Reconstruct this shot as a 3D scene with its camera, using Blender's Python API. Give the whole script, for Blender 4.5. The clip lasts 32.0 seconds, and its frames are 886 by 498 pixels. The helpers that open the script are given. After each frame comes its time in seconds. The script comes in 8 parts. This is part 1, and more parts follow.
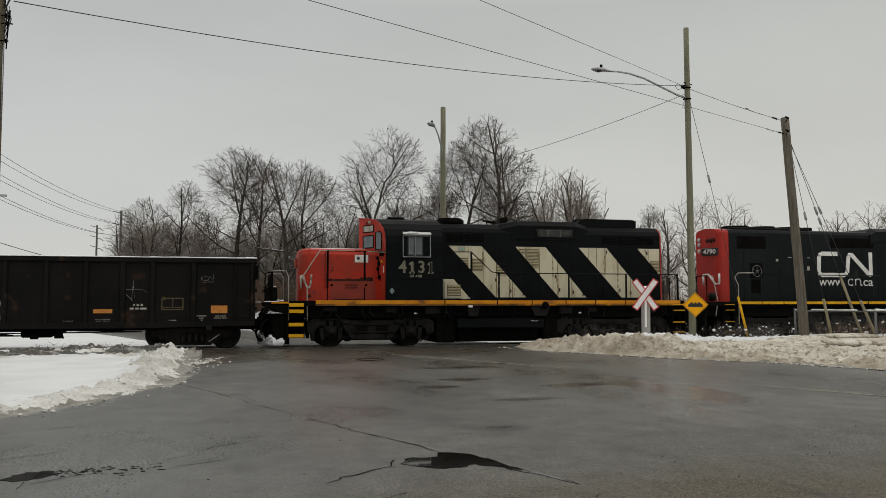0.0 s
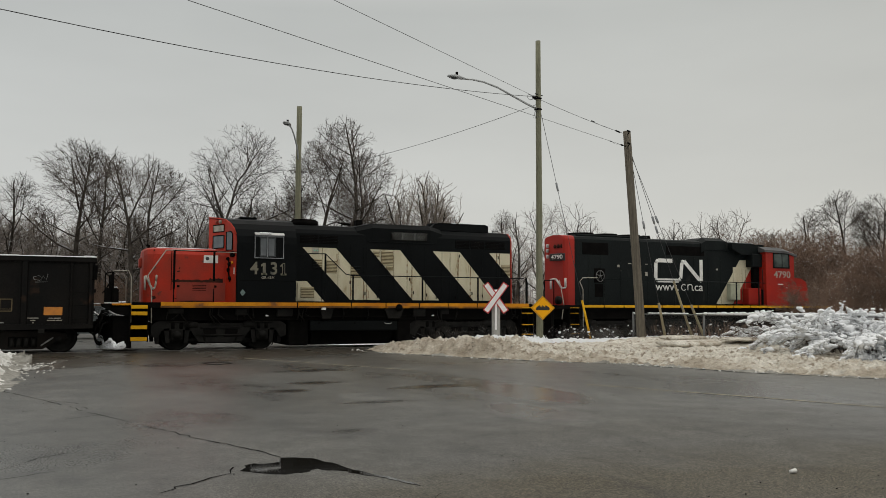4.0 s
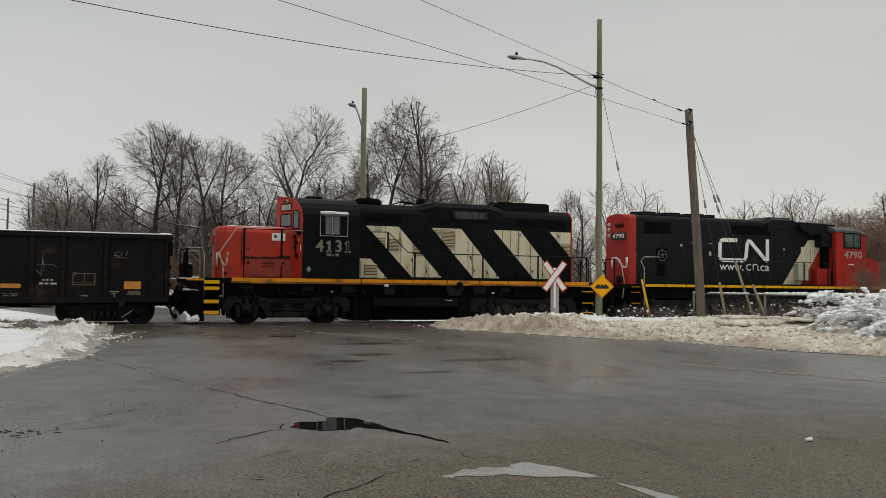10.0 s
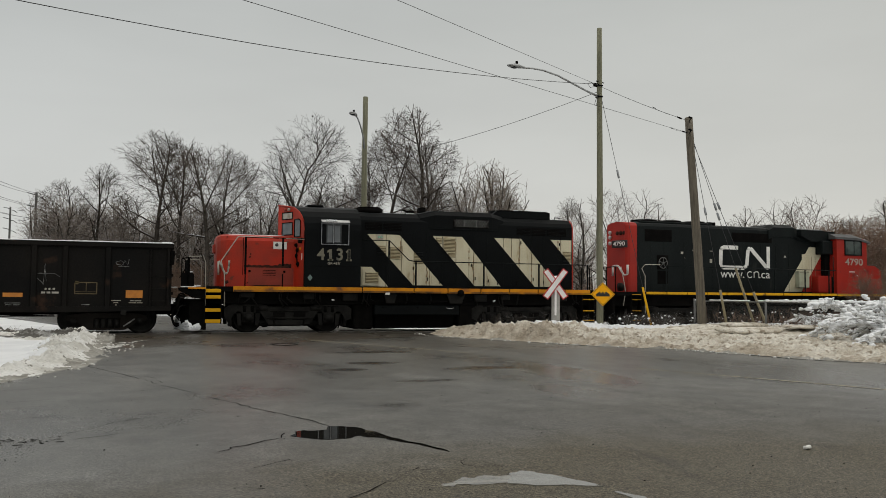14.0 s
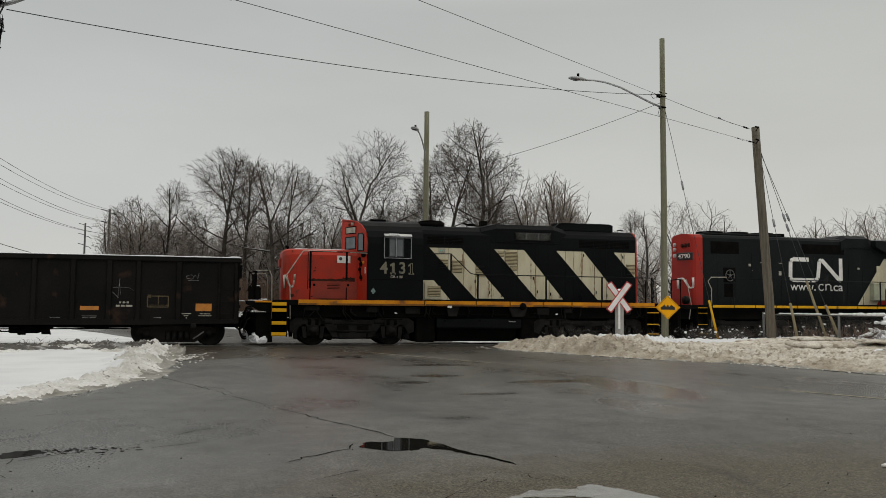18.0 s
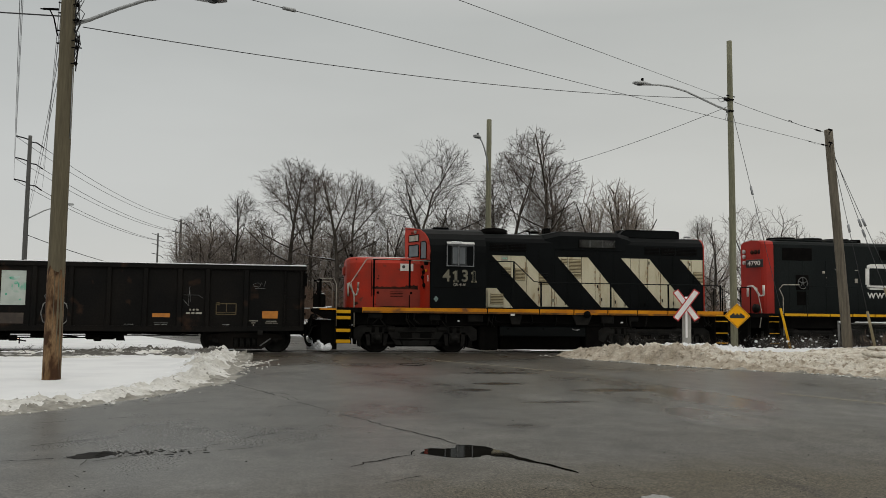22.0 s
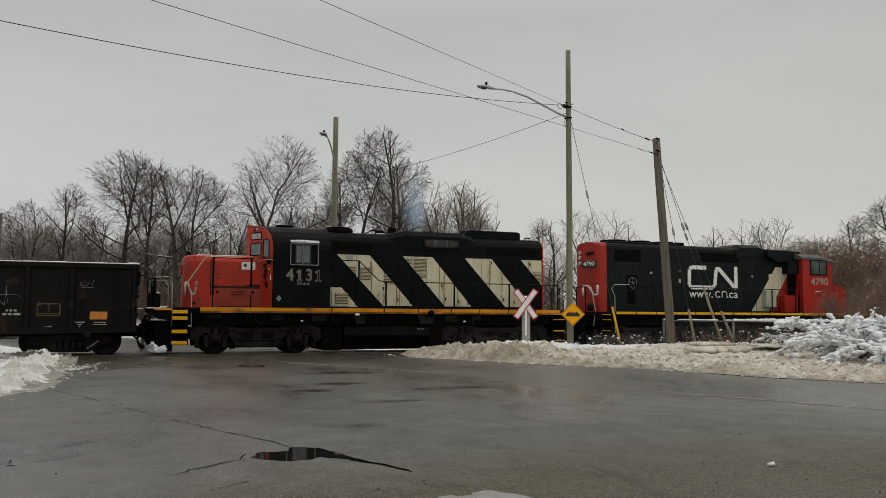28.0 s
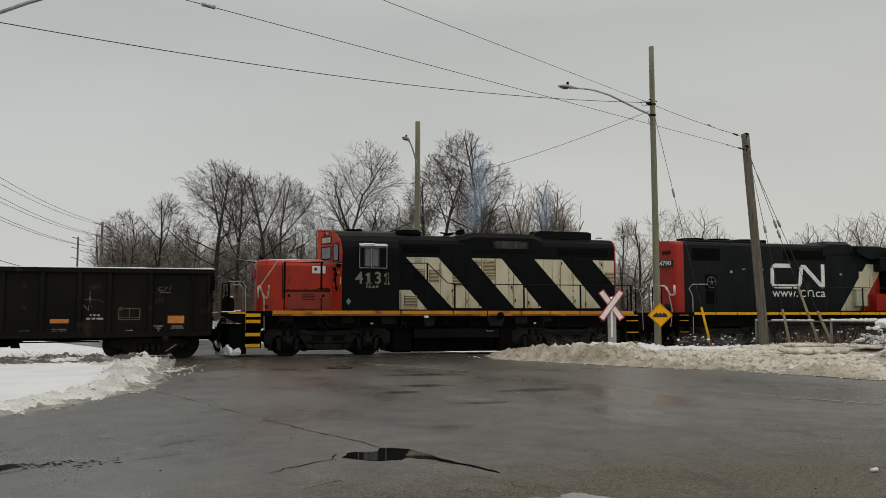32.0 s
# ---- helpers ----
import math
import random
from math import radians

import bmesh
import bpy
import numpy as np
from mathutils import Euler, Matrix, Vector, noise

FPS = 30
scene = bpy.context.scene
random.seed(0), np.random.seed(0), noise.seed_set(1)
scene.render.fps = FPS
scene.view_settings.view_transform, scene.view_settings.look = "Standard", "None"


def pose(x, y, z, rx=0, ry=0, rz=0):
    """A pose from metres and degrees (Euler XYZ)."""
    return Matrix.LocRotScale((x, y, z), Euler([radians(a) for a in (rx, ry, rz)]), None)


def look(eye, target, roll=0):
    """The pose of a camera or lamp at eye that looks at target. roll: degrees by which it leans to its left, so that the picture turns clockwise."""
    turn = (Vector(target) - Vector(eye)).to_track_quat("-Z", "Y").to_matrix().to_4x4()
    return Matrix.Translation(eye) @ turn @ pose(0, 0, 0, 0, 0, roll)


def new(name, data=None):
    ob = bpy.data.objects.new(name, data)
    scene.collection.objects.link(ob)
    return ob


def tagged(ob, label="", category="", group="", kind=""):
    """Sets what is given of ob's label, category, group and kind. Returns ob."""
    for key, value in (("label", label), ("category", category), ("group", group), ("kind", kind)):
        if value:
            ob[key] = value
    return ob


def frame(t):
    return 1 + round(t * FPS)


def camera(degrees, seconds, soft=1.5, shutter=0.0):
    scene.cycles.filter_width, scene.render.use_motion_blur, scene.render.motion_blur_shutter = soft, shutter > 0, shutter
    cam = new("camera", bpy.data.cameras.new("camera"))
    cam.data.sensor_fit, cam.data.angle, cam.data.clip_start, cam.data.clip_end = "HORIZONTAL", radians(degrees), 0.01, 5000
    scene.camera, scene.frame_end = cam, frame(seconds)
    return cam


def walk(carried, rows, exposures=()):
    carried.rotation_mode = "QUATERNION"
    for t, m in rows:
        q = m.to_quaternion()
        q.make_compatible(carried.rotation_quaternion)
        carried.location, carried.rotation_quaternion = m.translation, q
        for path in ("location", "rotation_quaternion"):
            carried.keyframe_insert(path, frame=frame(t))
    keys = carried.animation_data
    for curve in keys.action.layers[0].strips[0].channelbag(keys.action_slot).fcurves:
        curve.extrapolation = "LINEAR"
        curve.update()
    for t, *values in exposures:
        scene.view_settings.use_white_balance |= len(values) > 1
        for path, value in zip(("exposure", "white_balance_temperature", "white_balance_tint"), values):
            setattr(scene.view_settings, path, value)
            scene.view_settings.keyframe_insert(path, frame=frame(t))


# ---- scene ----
cam = camera(56.44, 32.0, soft=0.75)
PATH = [
    (0, pose(-0.076, -0.202, 1.466, 93.844, 0.065, -14.024)),
    (0.5, pose(-0.086, -0.205, 1.456, 93.879, 0.044, -13.870)),
    (1, pose(-0.086, -0.212, 1.465, 93.943, -0.061, -13.726)),
    (1.5, pose(-0.078, -0.201, 1.468, 94.023, 0.018, -13.580)),
    (2, pose(-0.052, -0.203, 1.481, 94.108, 0.022, -14.001)),
    (2.5, pose(-0.003, -0.147, 1.476, 94.004, 0.099, -16.966)),
    (3, pose(-0.044, -0.153, 1.479, 93.989, -0.047, -18.180)),
    (3.5, pose(-0.043, -0.188, 1.463, 93.677, 0.007, -19.141)),
    (4, pose(0.018, -0.244, 1.474, 94.014, -0.150, -23.919)),
    (4.5, pose(0.189, -0.313, 1.459, 93.969, -0.629, -25.054)),
    (6.5, pose(0.331, -0.639, 1.445, 93.666, -1.228, -21.260)),
    (7, pose(0.261, -0.791, 1.422, 92.785, -1.789, -20.096)),
    (7.5, pose(0.172, -0.941, 1.455, 93.169, -1.506, -12.001)),
    (8, pose(0.066, -0.984, 1.436, 93.014, -0.989, -11.356)),
    (8.5, pose(0.090, -0.886, 1.419, 93.173, 0.417, -11.740)),
    (9, pose(0.098, -0.872, 1.419, 93.260, 0.940, -12.889)),
    (9.5, pose(0.130, -0.850, 1.400, 92.757, -0.366, -17.511)),
    (10, pose(0.144, -0.880, 1.413, 92.548, -0.633, -19.075)),
    (10.5, pose(0.161, -0.891, 1.415, 92.574, -0.394, -19.032)),
    (11, pose(0.162, -0.891, 1.413, 92.576, -0.405, -19.031)),
    (11.5, pose(0.155, -0.906, 1.414, 92.663, -0.520, -19.040)),
    (12, pose(0.141, -0.913, 1.415, 92.737, -0.505, -19.075)),
    (12.5, pose(0.137, -0.916, 1.417, 92.770, -0.574, -19.028)),
    (13, pose(0.124, -0.931, 1.410, 92.754, -0.760, -18.948)),
    (13.5, pose(0.131, -0.939, 1.421, 92.842, -0.636, -18.932)),
    (14, pose(0.143, -0.941, 1.428, 93.078, -0.510, -18.964)),
    (14.5, pose(0.147, -0.934, 1.424, 93.691, -0.446, -19.043)),
    (16.5, pose(0.117, -0.920, 1.415, 93.863, -0.731, -18.885)),
    (17, pose(0.124, -0.923, 1.416, 93.899, -0.824, -18.884)),
    (17.5, pose(0.109, -0.942, 1.423, 93.929, -0.620, -18.670)),
    (18, pose(0.072, -1.008, 1.428, 93.956, -0.505, -14.759)),
    (18.5, pose(0.076, -1.013, 1.440, 93.958, -0.585, -10.739)),
    (19, pose(0.052, -1.036, 1.439, 94.032, -0.369, -10.193)),
    (19.5, pose(0.054, -1.033, 1.436, 94.047, -0.042, -8.317)),
    (20, pose(0.082, -1.014, 1.432, 94.039, -0.287, -9.064)),
    (20.5, pose(0.094, -1.010, 1.423, 94.090, -0.478, -10.323)),
    (21, pose(0.029, -0.998, 1.415, 94.078, -0.475, -10.519)),
    (21.5, pose(0.037, -0.985, 1.408, 94.181, -0.556, -10.477)),
    (22, pose(0.102, -0.998, 1.406, 94.499, -0.614, -10.362)),
    (22.5, pose(0.167, -0.992, 1.398, 94.570, -0.648, -10.769)),
    (23, pose(0.206, -1.058, 1.413, 94.513, -0.519, -14.252)),
    (23.5, pose(0.272, -0.929, 1.399, 94.575, -0.169, -19.751)),
    (24, pose(0.274, -0.923, 1.396, 94.587, -0.097, -20.093)),
    (24.5, pose(0.290, -0.932, 1.398, 94.550, -0.151, -20.422)),
    (25, pose(0.275, -0.927, 1.399, 94.551, -0.152, -21.149)),
    (25.5, pose(0.268, -0.917, 1.400, 94.535, -0.361, -21.124)),
    (27.5, pose(0.288, -0.921, 1.401, 94.515, -0.394, -20.965)),
    (28, pose(0.251, -0.904, 1.392, 94.573, -0.316, -20.850)),
    (28.5, pose(0.222, -0.907, 1.394, 94.630, 0.033, -20.462)),
    (29, pose(0.200, -0.921, 1.399, 94.688, 0.034, -16.716)),
    (29.5, pose(0.214, -0.934, 1.397, 94.717, 0.069, -15.445)),
    (30, pose(0.221, -0.929, 1.395, 94.700, 0.195, -15.373)),
    (30.5, pose(0.221, -0.944, 1.402, 94.639, 0.143, -15.404)),
    (31, pose(0.221, -0.927, 1.403, 94.649, 0.194, -15.432)),
    (31.5, pose(0.220, -0.954, 1.392, 94.712, 0.176, -15.242)),
    (32, pose(0.213, -0.952, 1.395, 94.696, 0.053, -15.077)),
]
walk(cam, PATH, [(0, 0.0), (4.5, 0.03), (7, 0.08), (9.5, 0.09), (12, 0.06), (14.5, 0.02), (18, -0.04), (32, -0.04)])

# ---- world and light: an overcast winter sky ----
world = bpy.data.worlds.new("overcast")
scene.world = world
world.use_nodes = True
wn, wl = world.node_tree.nodes, world.node_tree.links
wn.clear()


def wnode(kind, **values):
    n = wn.new(kind)
    for k, v in values.items():
        n.inputs[k].default_value = v
    return n


w_co = wn.new("ShaderNodeTexCoord")
w_sep = wn.new("ShaderNodeSeparateXYZ")
wl.new(w_co.outputs["Generated"], w_sep.inputs[0])
w_ramp = wn.new("ShaderNodeValToRGB")
w_ramp.color_ramp.elements[0].position, w_ramp.color_ramp.elements[0].color = 0.0, (0.646, 0.645, 0.602, 1)
w_ramp.color_ramp.elements[1].position, w_ramp.color_ramp.elements[1].color = 1.0, (1.152, 1.131, 1.040, 1)
e = w_ramp.color_ramp.elements.new(0.12)
e.color = (0.576, 0.585, 0.554, 1)
e = w_ramp.color_ramp.elements.new(0.34)
e.color = (0.500, 0.518, 0.496, 1)
e = w_ramp.color_ramp.elements.new(0.55)
e.color = (0.771, 0.764, 0.719, 1)
wl.new(w_sep.outputs["Z"], w_ramp.inputs["Fac"])
w_map = wnode("ShaderNodeMapping", Scale=(1.0, 1.0, 3.5))
wl.new(w_co.outputs["Generated"], w_map.inputs["Vector"])
w_noise = wnode("ShaderNodeTexNoise", Scale=1.7, Detail=5.0, Roughness=0.5)
wl.new(w_map.outputs[0], w_noise.inputs["Vector"])
w_cr = wn.new("ShaderNodeMapRange")
w_cr.inputs["From Min"].default_value, w_cr.inputs["From Max"].default_value = 0.3, 0.7
w_cr.inputs["To Min"].default_value, w_cr.inputs["To Max"].default_value = 0.93, 1.07
wl.new(w_noise.outputs["Fac"], w_cr.inputs["Value"])
w_mul = wn.new("ShaderNodeMix")
w_mul.data_type, w_mul.blend_type = "RGBA", "MULTIPLY"
w_mul.inputs["Factor"].default_value = 1.0
wl.new(w_ramp.outputs["Color"], w_mul.inputs["A"])
wl.new(w_cr.outputs["Result"], w_mul.inputs["B"])
w_tint = wn.new("ShaderNodeValToRGB")
w_tint.color_ramp.elements[0].position, w_tint.color_ramp.elements[0].color = 0.3, (0.995, 1.0, 1.03, 1)
w_tint.color_ramp.elements[1].position, w_tint.color_ramp.elements[1].color = 0.9, (1.02, 1.0, 0.985, 1)
w_side = wn.new("ShaderNodeMapRange")
w_side.inputs["From Min"].default_value, w_side.inputs["From Max"].default_value = -1.0, 1.0
wl.new(w_sep.outputs["X"], w_side.inputs["Value"])
wl.new(w_side.outputs["Result"], w_tint.inputs["Fac"])
w_warm = wn.new("ShaderNodeMix")
w_warm.data_type, w_warm.blend_type = "RGBA", "MULTIPLY"
w_warm.inputs["Factor"].default_value = 1.0
wl.new(w_mul.outputs["Result"], w_warm.inputs["A"])
wl.new(w_tint.outputs["Color"], w_warm.inputs["B"])
w_sky = wn.new("ShaderNodeTexSky")
w_sky.sky_type, w_sky.sun_disc = "NISHITA", False
w_sky.sun_elevation, w_sky.sun_rotation = radians(35), radians(70)
w_bg1 = wn.new("ShaderNodeBackground")
w_bg2 = wn.new("ShaderNodeBackground")
w_bg1.inputs["Strength"].default_value, w_bg2.inputs["Strength"].default_value = 0.94, 0.003
wl.new(w_warm.outputs["Result"], w_bg1.inputs["Color"])
wl.new(w_sky.outputs["Color"], w_bg2.inputs["Color"])
w_add = wn.new("ShaderNodeAddShader")
wl.new(w_bg1.outputs[0], w_add.inputs[0])
wl.new(w_bg2.outputs[0], w_add.inputs[1])
wl.new(w_add.outputs[0], wn.new("ShaderNodeOutputWorld").inputs["Surface"])

sun_data = bpy.data.lights.new("sun", "SUN")
sun_data.energy, sun_data.angle, sun_data.color = 0.5, radians(50), (1.0, 0.98, 0.95)
sun = new("sun", sun_data)
sun.matrix_basis = look((30, -25, 45), (0, 0, 0))


# ---- materials ----
def material(name, color, rough=0.6, metal=0.0, color2=None, scale=3.0, mix=(0.4, 0.65), fine=0.0, fine_scale=60.0,
             bump=0.0, bump_scale=40.0, coat=0.0, rust=None, rust_amount=0.0, rust_scale=2.5, rough2=None, stretch=(1, 1, 1),
             spec=0.5, jitter=0.0, relief=0.02, island=0.0, dusting=0.0):
    """A procedural surface: two colours mixed by a large noise, fine grain, a third colour in blotches, bump."""
    m = bpy.data.materials.new(name)
    m.use_nodes = True
    n, l = m.node_tree.nodes, m.node_tree.links
    b = n["Principled BSDF"]
    b.inputs["Roughness"].default_value, b.inputs["Metallic"].default_value = rough, metal
    b.inputs["Specular IOR Level"].default_value = spec
    b.inputs["Coat Weight"].default_value = coat
    co = n.new("ShaderNodeTexCoord")
    mp = n.new("ShaderNodeMapping")
    mp.inputs["Scale"].default_value = stretch
    l.new(co.outputs["Object"], mp.inputs["Vector"])

    def noisy(s, detail=4.0):
        t = n.new("ShaderNodeTexNoise")
        t.inputs["Scale"].default_value, t.inputs["Detail"].default_value = s, detail
        l.new(mp.outputs[0], t.inputs["Vector"])
        return t

    def ramp(sock, a, c, lo=0.0, hi=1.0):
        r = n.new("ShaderNodeMapRange")
        for k, v in zip(("From Min", "From Max", "To Min", "To Max"), (a, c, lo, hi)):
            r.inputs[k].default_value = v
        l.new(sock, r.inputs["Value"])
        return r.outputs[0]

    def blend(a, c, fac, mode="MIX"):
        x = n.new("ShaderNodeMix")
        x.data_type, x.blend_type = "RGBA", mode
        for sock, v in ((x.inputs["A"], a), (x.inputs["B"], c), (x.inputs["Factor"], fac)):
            if isinstance(v, tuple):
                sock.default_value = (*v, 1)
            elif isinstance(v, float):
                sock.default_value = v
            else:
                l.new(v, sock)
        return x.outputs["Result"]

    big = noisy(scale)
    fac = ramp(big.outputs["Fac"], *mix)
    c = blend(tuple(color), tuple(color2 or [k * 0.8 for k in color]), fac)
    if rough2 is not None:
        l.new(ramp(big.outputs["Fac"], mix[0], mix[1], rough, rough2), b.inputs["Roughness"])
    if fine:
        g = noisy(fine_scale, 2.0)
        c = blend(c, ramp(g.outputs["Fac"], 0.3, 0.7, 1 - fine, 1 + fine), 1.0, "MULTIPLY")
    if rust:
        g = noisy(rust_scale, 8.0)
        c = blend(c, tuple(rust), ramp(g.outputs["Fac"], 0.72 - rust_amount, 0.78 - rust_amount * 0.8))
    if island:
        gi = n.new("ShaderNodeNewGeometry")
        c = blend(c, ramp(gi.outputs["Random Per Island"], 0, 1, 1 - island, 1 + island * 0.7), 1.0, "MULTIPLY")
    if jitter:
        oi = n.new("ShaderNodeObjectInfo")
        c = blend(c, ramp(oi.outputs["Random"], 0, 1, 1 - jitter, 1 + jitter), 1.0, "MULTIPLY")
    if dusting:
        up = n.new("ShaderNodeSeparateXYZ")
        l.new(n.new("ShaderNodeNewGeometry").outputs["Normal"], up.inputs[0])
        lie = n.new("ShaderNodeMath")
        lie.operation = "MULTIPLY"
        l.new(ramp(up.outputs["Z"], 0.45, 0.8, 0.0, dusting), lie.inputs[0])
        l.new(ramp(noisy(1.1, 3.0).outputs["Fac"], 0.42, 0.6), lie.inputs[1])
        c = blend(c, (0.75, 0.76, 0.78), lie.outputs[0])
    l.new(c, b.inputs["Base Color"])
    if bump:
        bp = n.new("ShaderNodeBump")
        bp.inputs["Strength"].default_value, bp.inputs["Distance"].default_value = bump, relief
        l.new(noisy(bump_scale, 6.0).outputs["Fac"], bp.inputs["Height"])
        l.new(bp.outputs[0], b.inputs["Normal"])
    return m


def asphalt_material():
    """Wet worn asphalt: large damp patches, mottling, aggregate speckle, a silty patch and a rusty stain by the crossing."""
    m = bpy.data.materials.new("asphalt")
    m.use_nodes = True
    n, l = m.node_tree.nodes, m.node_tree.links
    b = n["Principled BSDF"]
    co = n.new("ShaderNodeTexCoord").outputs["Object"]

    def noisy(s, detail=4.0, rough=0.5, stretch=None):
        t = n.new("ShaderNodeTexNoise")
        t.inputs["Scale"].default_value, t.inputs["Detail"].default_value, t.inputs["Roughness"].default_value = s, detail, rough
        src = co
        if stretch:
            mp = n.new("ShaderNodeMapping")
            mp.inputs["Scale"].default_value = stretch
            mp.inputs["Rotation"].default_value = (0, 0, radians(24))
            l.new(co, mp.inputs["Vector"])
            src = mp.outputs[0]
        l.new(src, t.inputs["Vector"])
        return t.outputs["Fac"]

    def ramp(sock, a, c, lo=0.0, hi=1.0):
        r = n.new("ShaderNodeMapRange")
        for k, v in zip(("From Min", "From Max", "To Min", "To Max"), (a, c, lo, hi)):
            r.inputs[k].default_value = v
        l.new(sock, r.inputs["Value"])
        return r.outputs[0]

    def blend(a, c, fac, mode="MIX"):
        x = n.new("ShaderNodeMix")
        x.data_type, x.blend_type = "RGBA", mode
        for sock, v in ((x.inputs["A"], a), (x.inputs["B"], c), (x.inputs["Factor"], fac)):
            if isinstance(v, tuple):
                sock.default_value = (*v, 1)
            elif isinstance(v, float):
                sock.default_value = v
            else:
                l.new(v, sock)
        return x.outputs["Result"]

    def math_node(op, a, c):
        x = n.new("ShaderNodeMath")
        x.operation = op
        for sock, v in zip(x.inputs, (a, c)):
            if isinstance(v, float):
                sock.default_value = v
            else:
                l.new(v, sock)
        return x.outputs[0]

    def spot(cx, cy, sx, sy, inner, outer, wob):
        mp = n.new("ShaderNodeMapping")
        mp.inputs["Location"].default_value = (-cx / sx, -cy / sy, 0)
        mp.inputs["Scale"].default_value = (1 / sx, 1 / sy, 0)
        l.new(co, mp.inputs["Vector"])
        d = n.new("ShaderNodeVectorMath")
        d.operation = "LENGTH"
        l.new(mp.outputs[0], d.inputs[0])
        return ramp(math_node("ADD", d.outputs["Value"], math_node("MULTIPLY", noisy(1.1, 5.0), wob)), outer, inner)

    damp = noisy(0.33, 5.0, 0.55, (1.0, 0.6, 1.0))
    c = blend((0.047, 0.045, 0.04), (0.075, 0.072, 0.063), ramp(damp, 0.35, 0.65))
    c = blend(c, ramp(noisy(2.2, 6.0), 0.3, 0.7, 0.72, 1.28), 1.0, "MULTIPLY")
    silt = spot(4.2, 4.5, 5.0, 2.2, 0.9, 1.6, 0.7)
    coarse = spot(6.0, 6.6, 4.5, 4.0, 0.8, 1.7, 0.7)
    c = blend(c, (0.07, 0.06, 0.041), math_node("MULTIPLY", silt, 0.85))
    dry = spot(-3.0, 9.0, 4.0, 4.0, 0.7, 1.8, 0.8)
    c = blend(c, (0.085, 0.082, 0.072), math_node("MULTIPLY", dry, 0.06))
    stain = spot(2.7, 19.6, 1.6, 2.6, 0.9, 1.6, 0.8)
    c = blend(c, (0.06, 0.036, 0.028), math_node("MULTIPLY", stain, 0.45))
    oil = ramp(noisy(0.75, 5.0, 0.5, (1.5, 0.7, 1.0)), 0.62, 0.72)
    c = blend(c, (0.022, 0.021, 0.020), math_node("MULTIPLY", oil, 0.7))
    wet = None
    for cx, cy, sx, sy in ((3.55, 14.2, 0.55, 0.35), (4.3, 15.5, 0.7, 0.4), (3.0, 9.3, 0.5, 0.3), (4.4, 12.0, 0.8, 0.3), (6.2, 14.0, 1.1, 0.4), (-1.72, 7.56, 0.3, 0.13), (5.0, 18.5, 1.2, 0.5)):
        one = spot(cx, cy, sx, sy, 0.75, 1.45, 0.9)
        c = blend(c, (0.014, 0.013, 0.012), math_node("MULTIPLY", one, 0.8))
        wet = one if wet is None else math_node("MAXIMUM", wet, one)
    c = blend(c, ramp(noisy(11.0, 5.0, 0.7), 0.36, 0.64, 0.7, 1.32), 1.0, "MULTIPLY")
    grit = noisy(42.0, 4.0, 0.75)
    c = blend(c, ramp(grit, 0.38, 0.62, 0.15, 2.1), 1.0, "MULTIPLY")
    speck = noisy(115.0, 3.0, 0.8)
    c = blend(c, ramp(speck, 0.36, 0.64, 0.35, 1.75), 1.0, "MULTIPLY")
    vor = n.new("ShaderNodeTexVoronoi")
    vor.inputs["Scale"].default_value = 48.0
    l.new(co, vor.inputs["Vector"])
    stones = math_node("MULTIPLY", ramp(vor.outputs["Distance"], 0.22, 0.12), ramp(noisy(0.6, 3.0), 0.42, 0.62))
    stones = math_node("MAXIMUM", stones, math_node("MULTIPLY", ramp(vor.outputs["Distance"], 0.3, 0.16), math_node("MULTIPLY", coarse, 0.75)))
    c = blend(c, (0.26, 0.245, 0.21), math_node("MULTIPLY", stones, 0.75))
    l.new(c, b.inputs["Base Color"])
    rough = math_node("ADD", ramp(damp, 0.38, 0.66, 0.25, 0.42), math_node("MULTIPLY", math_node("MAXIMUM", silt, coarse), 0.22))
    rough = math_node("ADD", rough, ramp(grit, 0.3, 0.7, -0.04, 0.05))
    rough = math_node("SUBTRACT", rough, math_node("MULTIPLY", wet, 0.13))
    slick = math_node("MAXIMUM", math_node("MULTIPLY", spot(9.6, 16.4, 1.0, 3.0, 0.8, 1.5, 0.5), 0.15), math_node("MAXIMUM", spot(7.3, 12.2, 0.8, 2.4, 0.8, 1.5, 0.5), spot(6.0, 9.9, 0.6, 1.3, 0.8, 1.4, 0.4)))
    rough = math_node("MAXIMUM", math_node("SUBTRACT", rough, math_node("MULTIPLY", slick, 0.2)), 0.09)
    l.new(rough, b.inputs["Roughness"])
    gloss = math_node("ADD", ramp(speck, 0.36, 0.64, 0.08, 0.5), ramp(grit, 0.36, 0.64, 0.04, 0.46))
    gloss = math_node("MULTIPLY", gloss, ramp(coarse, 0.0, 1.0, 1.0, 0.6))
    gloss = math_node("MULTIPLY", gloss, ramp(slick, 0.0, 1.0, 1.0, 1.25))
    l.new(math_node("MULTIPLY", gloss, ramp(silt, 0.0, 1.0, 1.0, 0.3)), b.inputs["Specular IOR Level"])
    bp = n.new("ShaderNodeBump")
    bp.inputs["Strength"].default_value, bp.inputs["Distance"].default_value = 0.3, 0.005
    l.new(grit, bp.inputs["Height"])
    l.new(bp.outputs[0], b.inputs["Normal"])
    return m


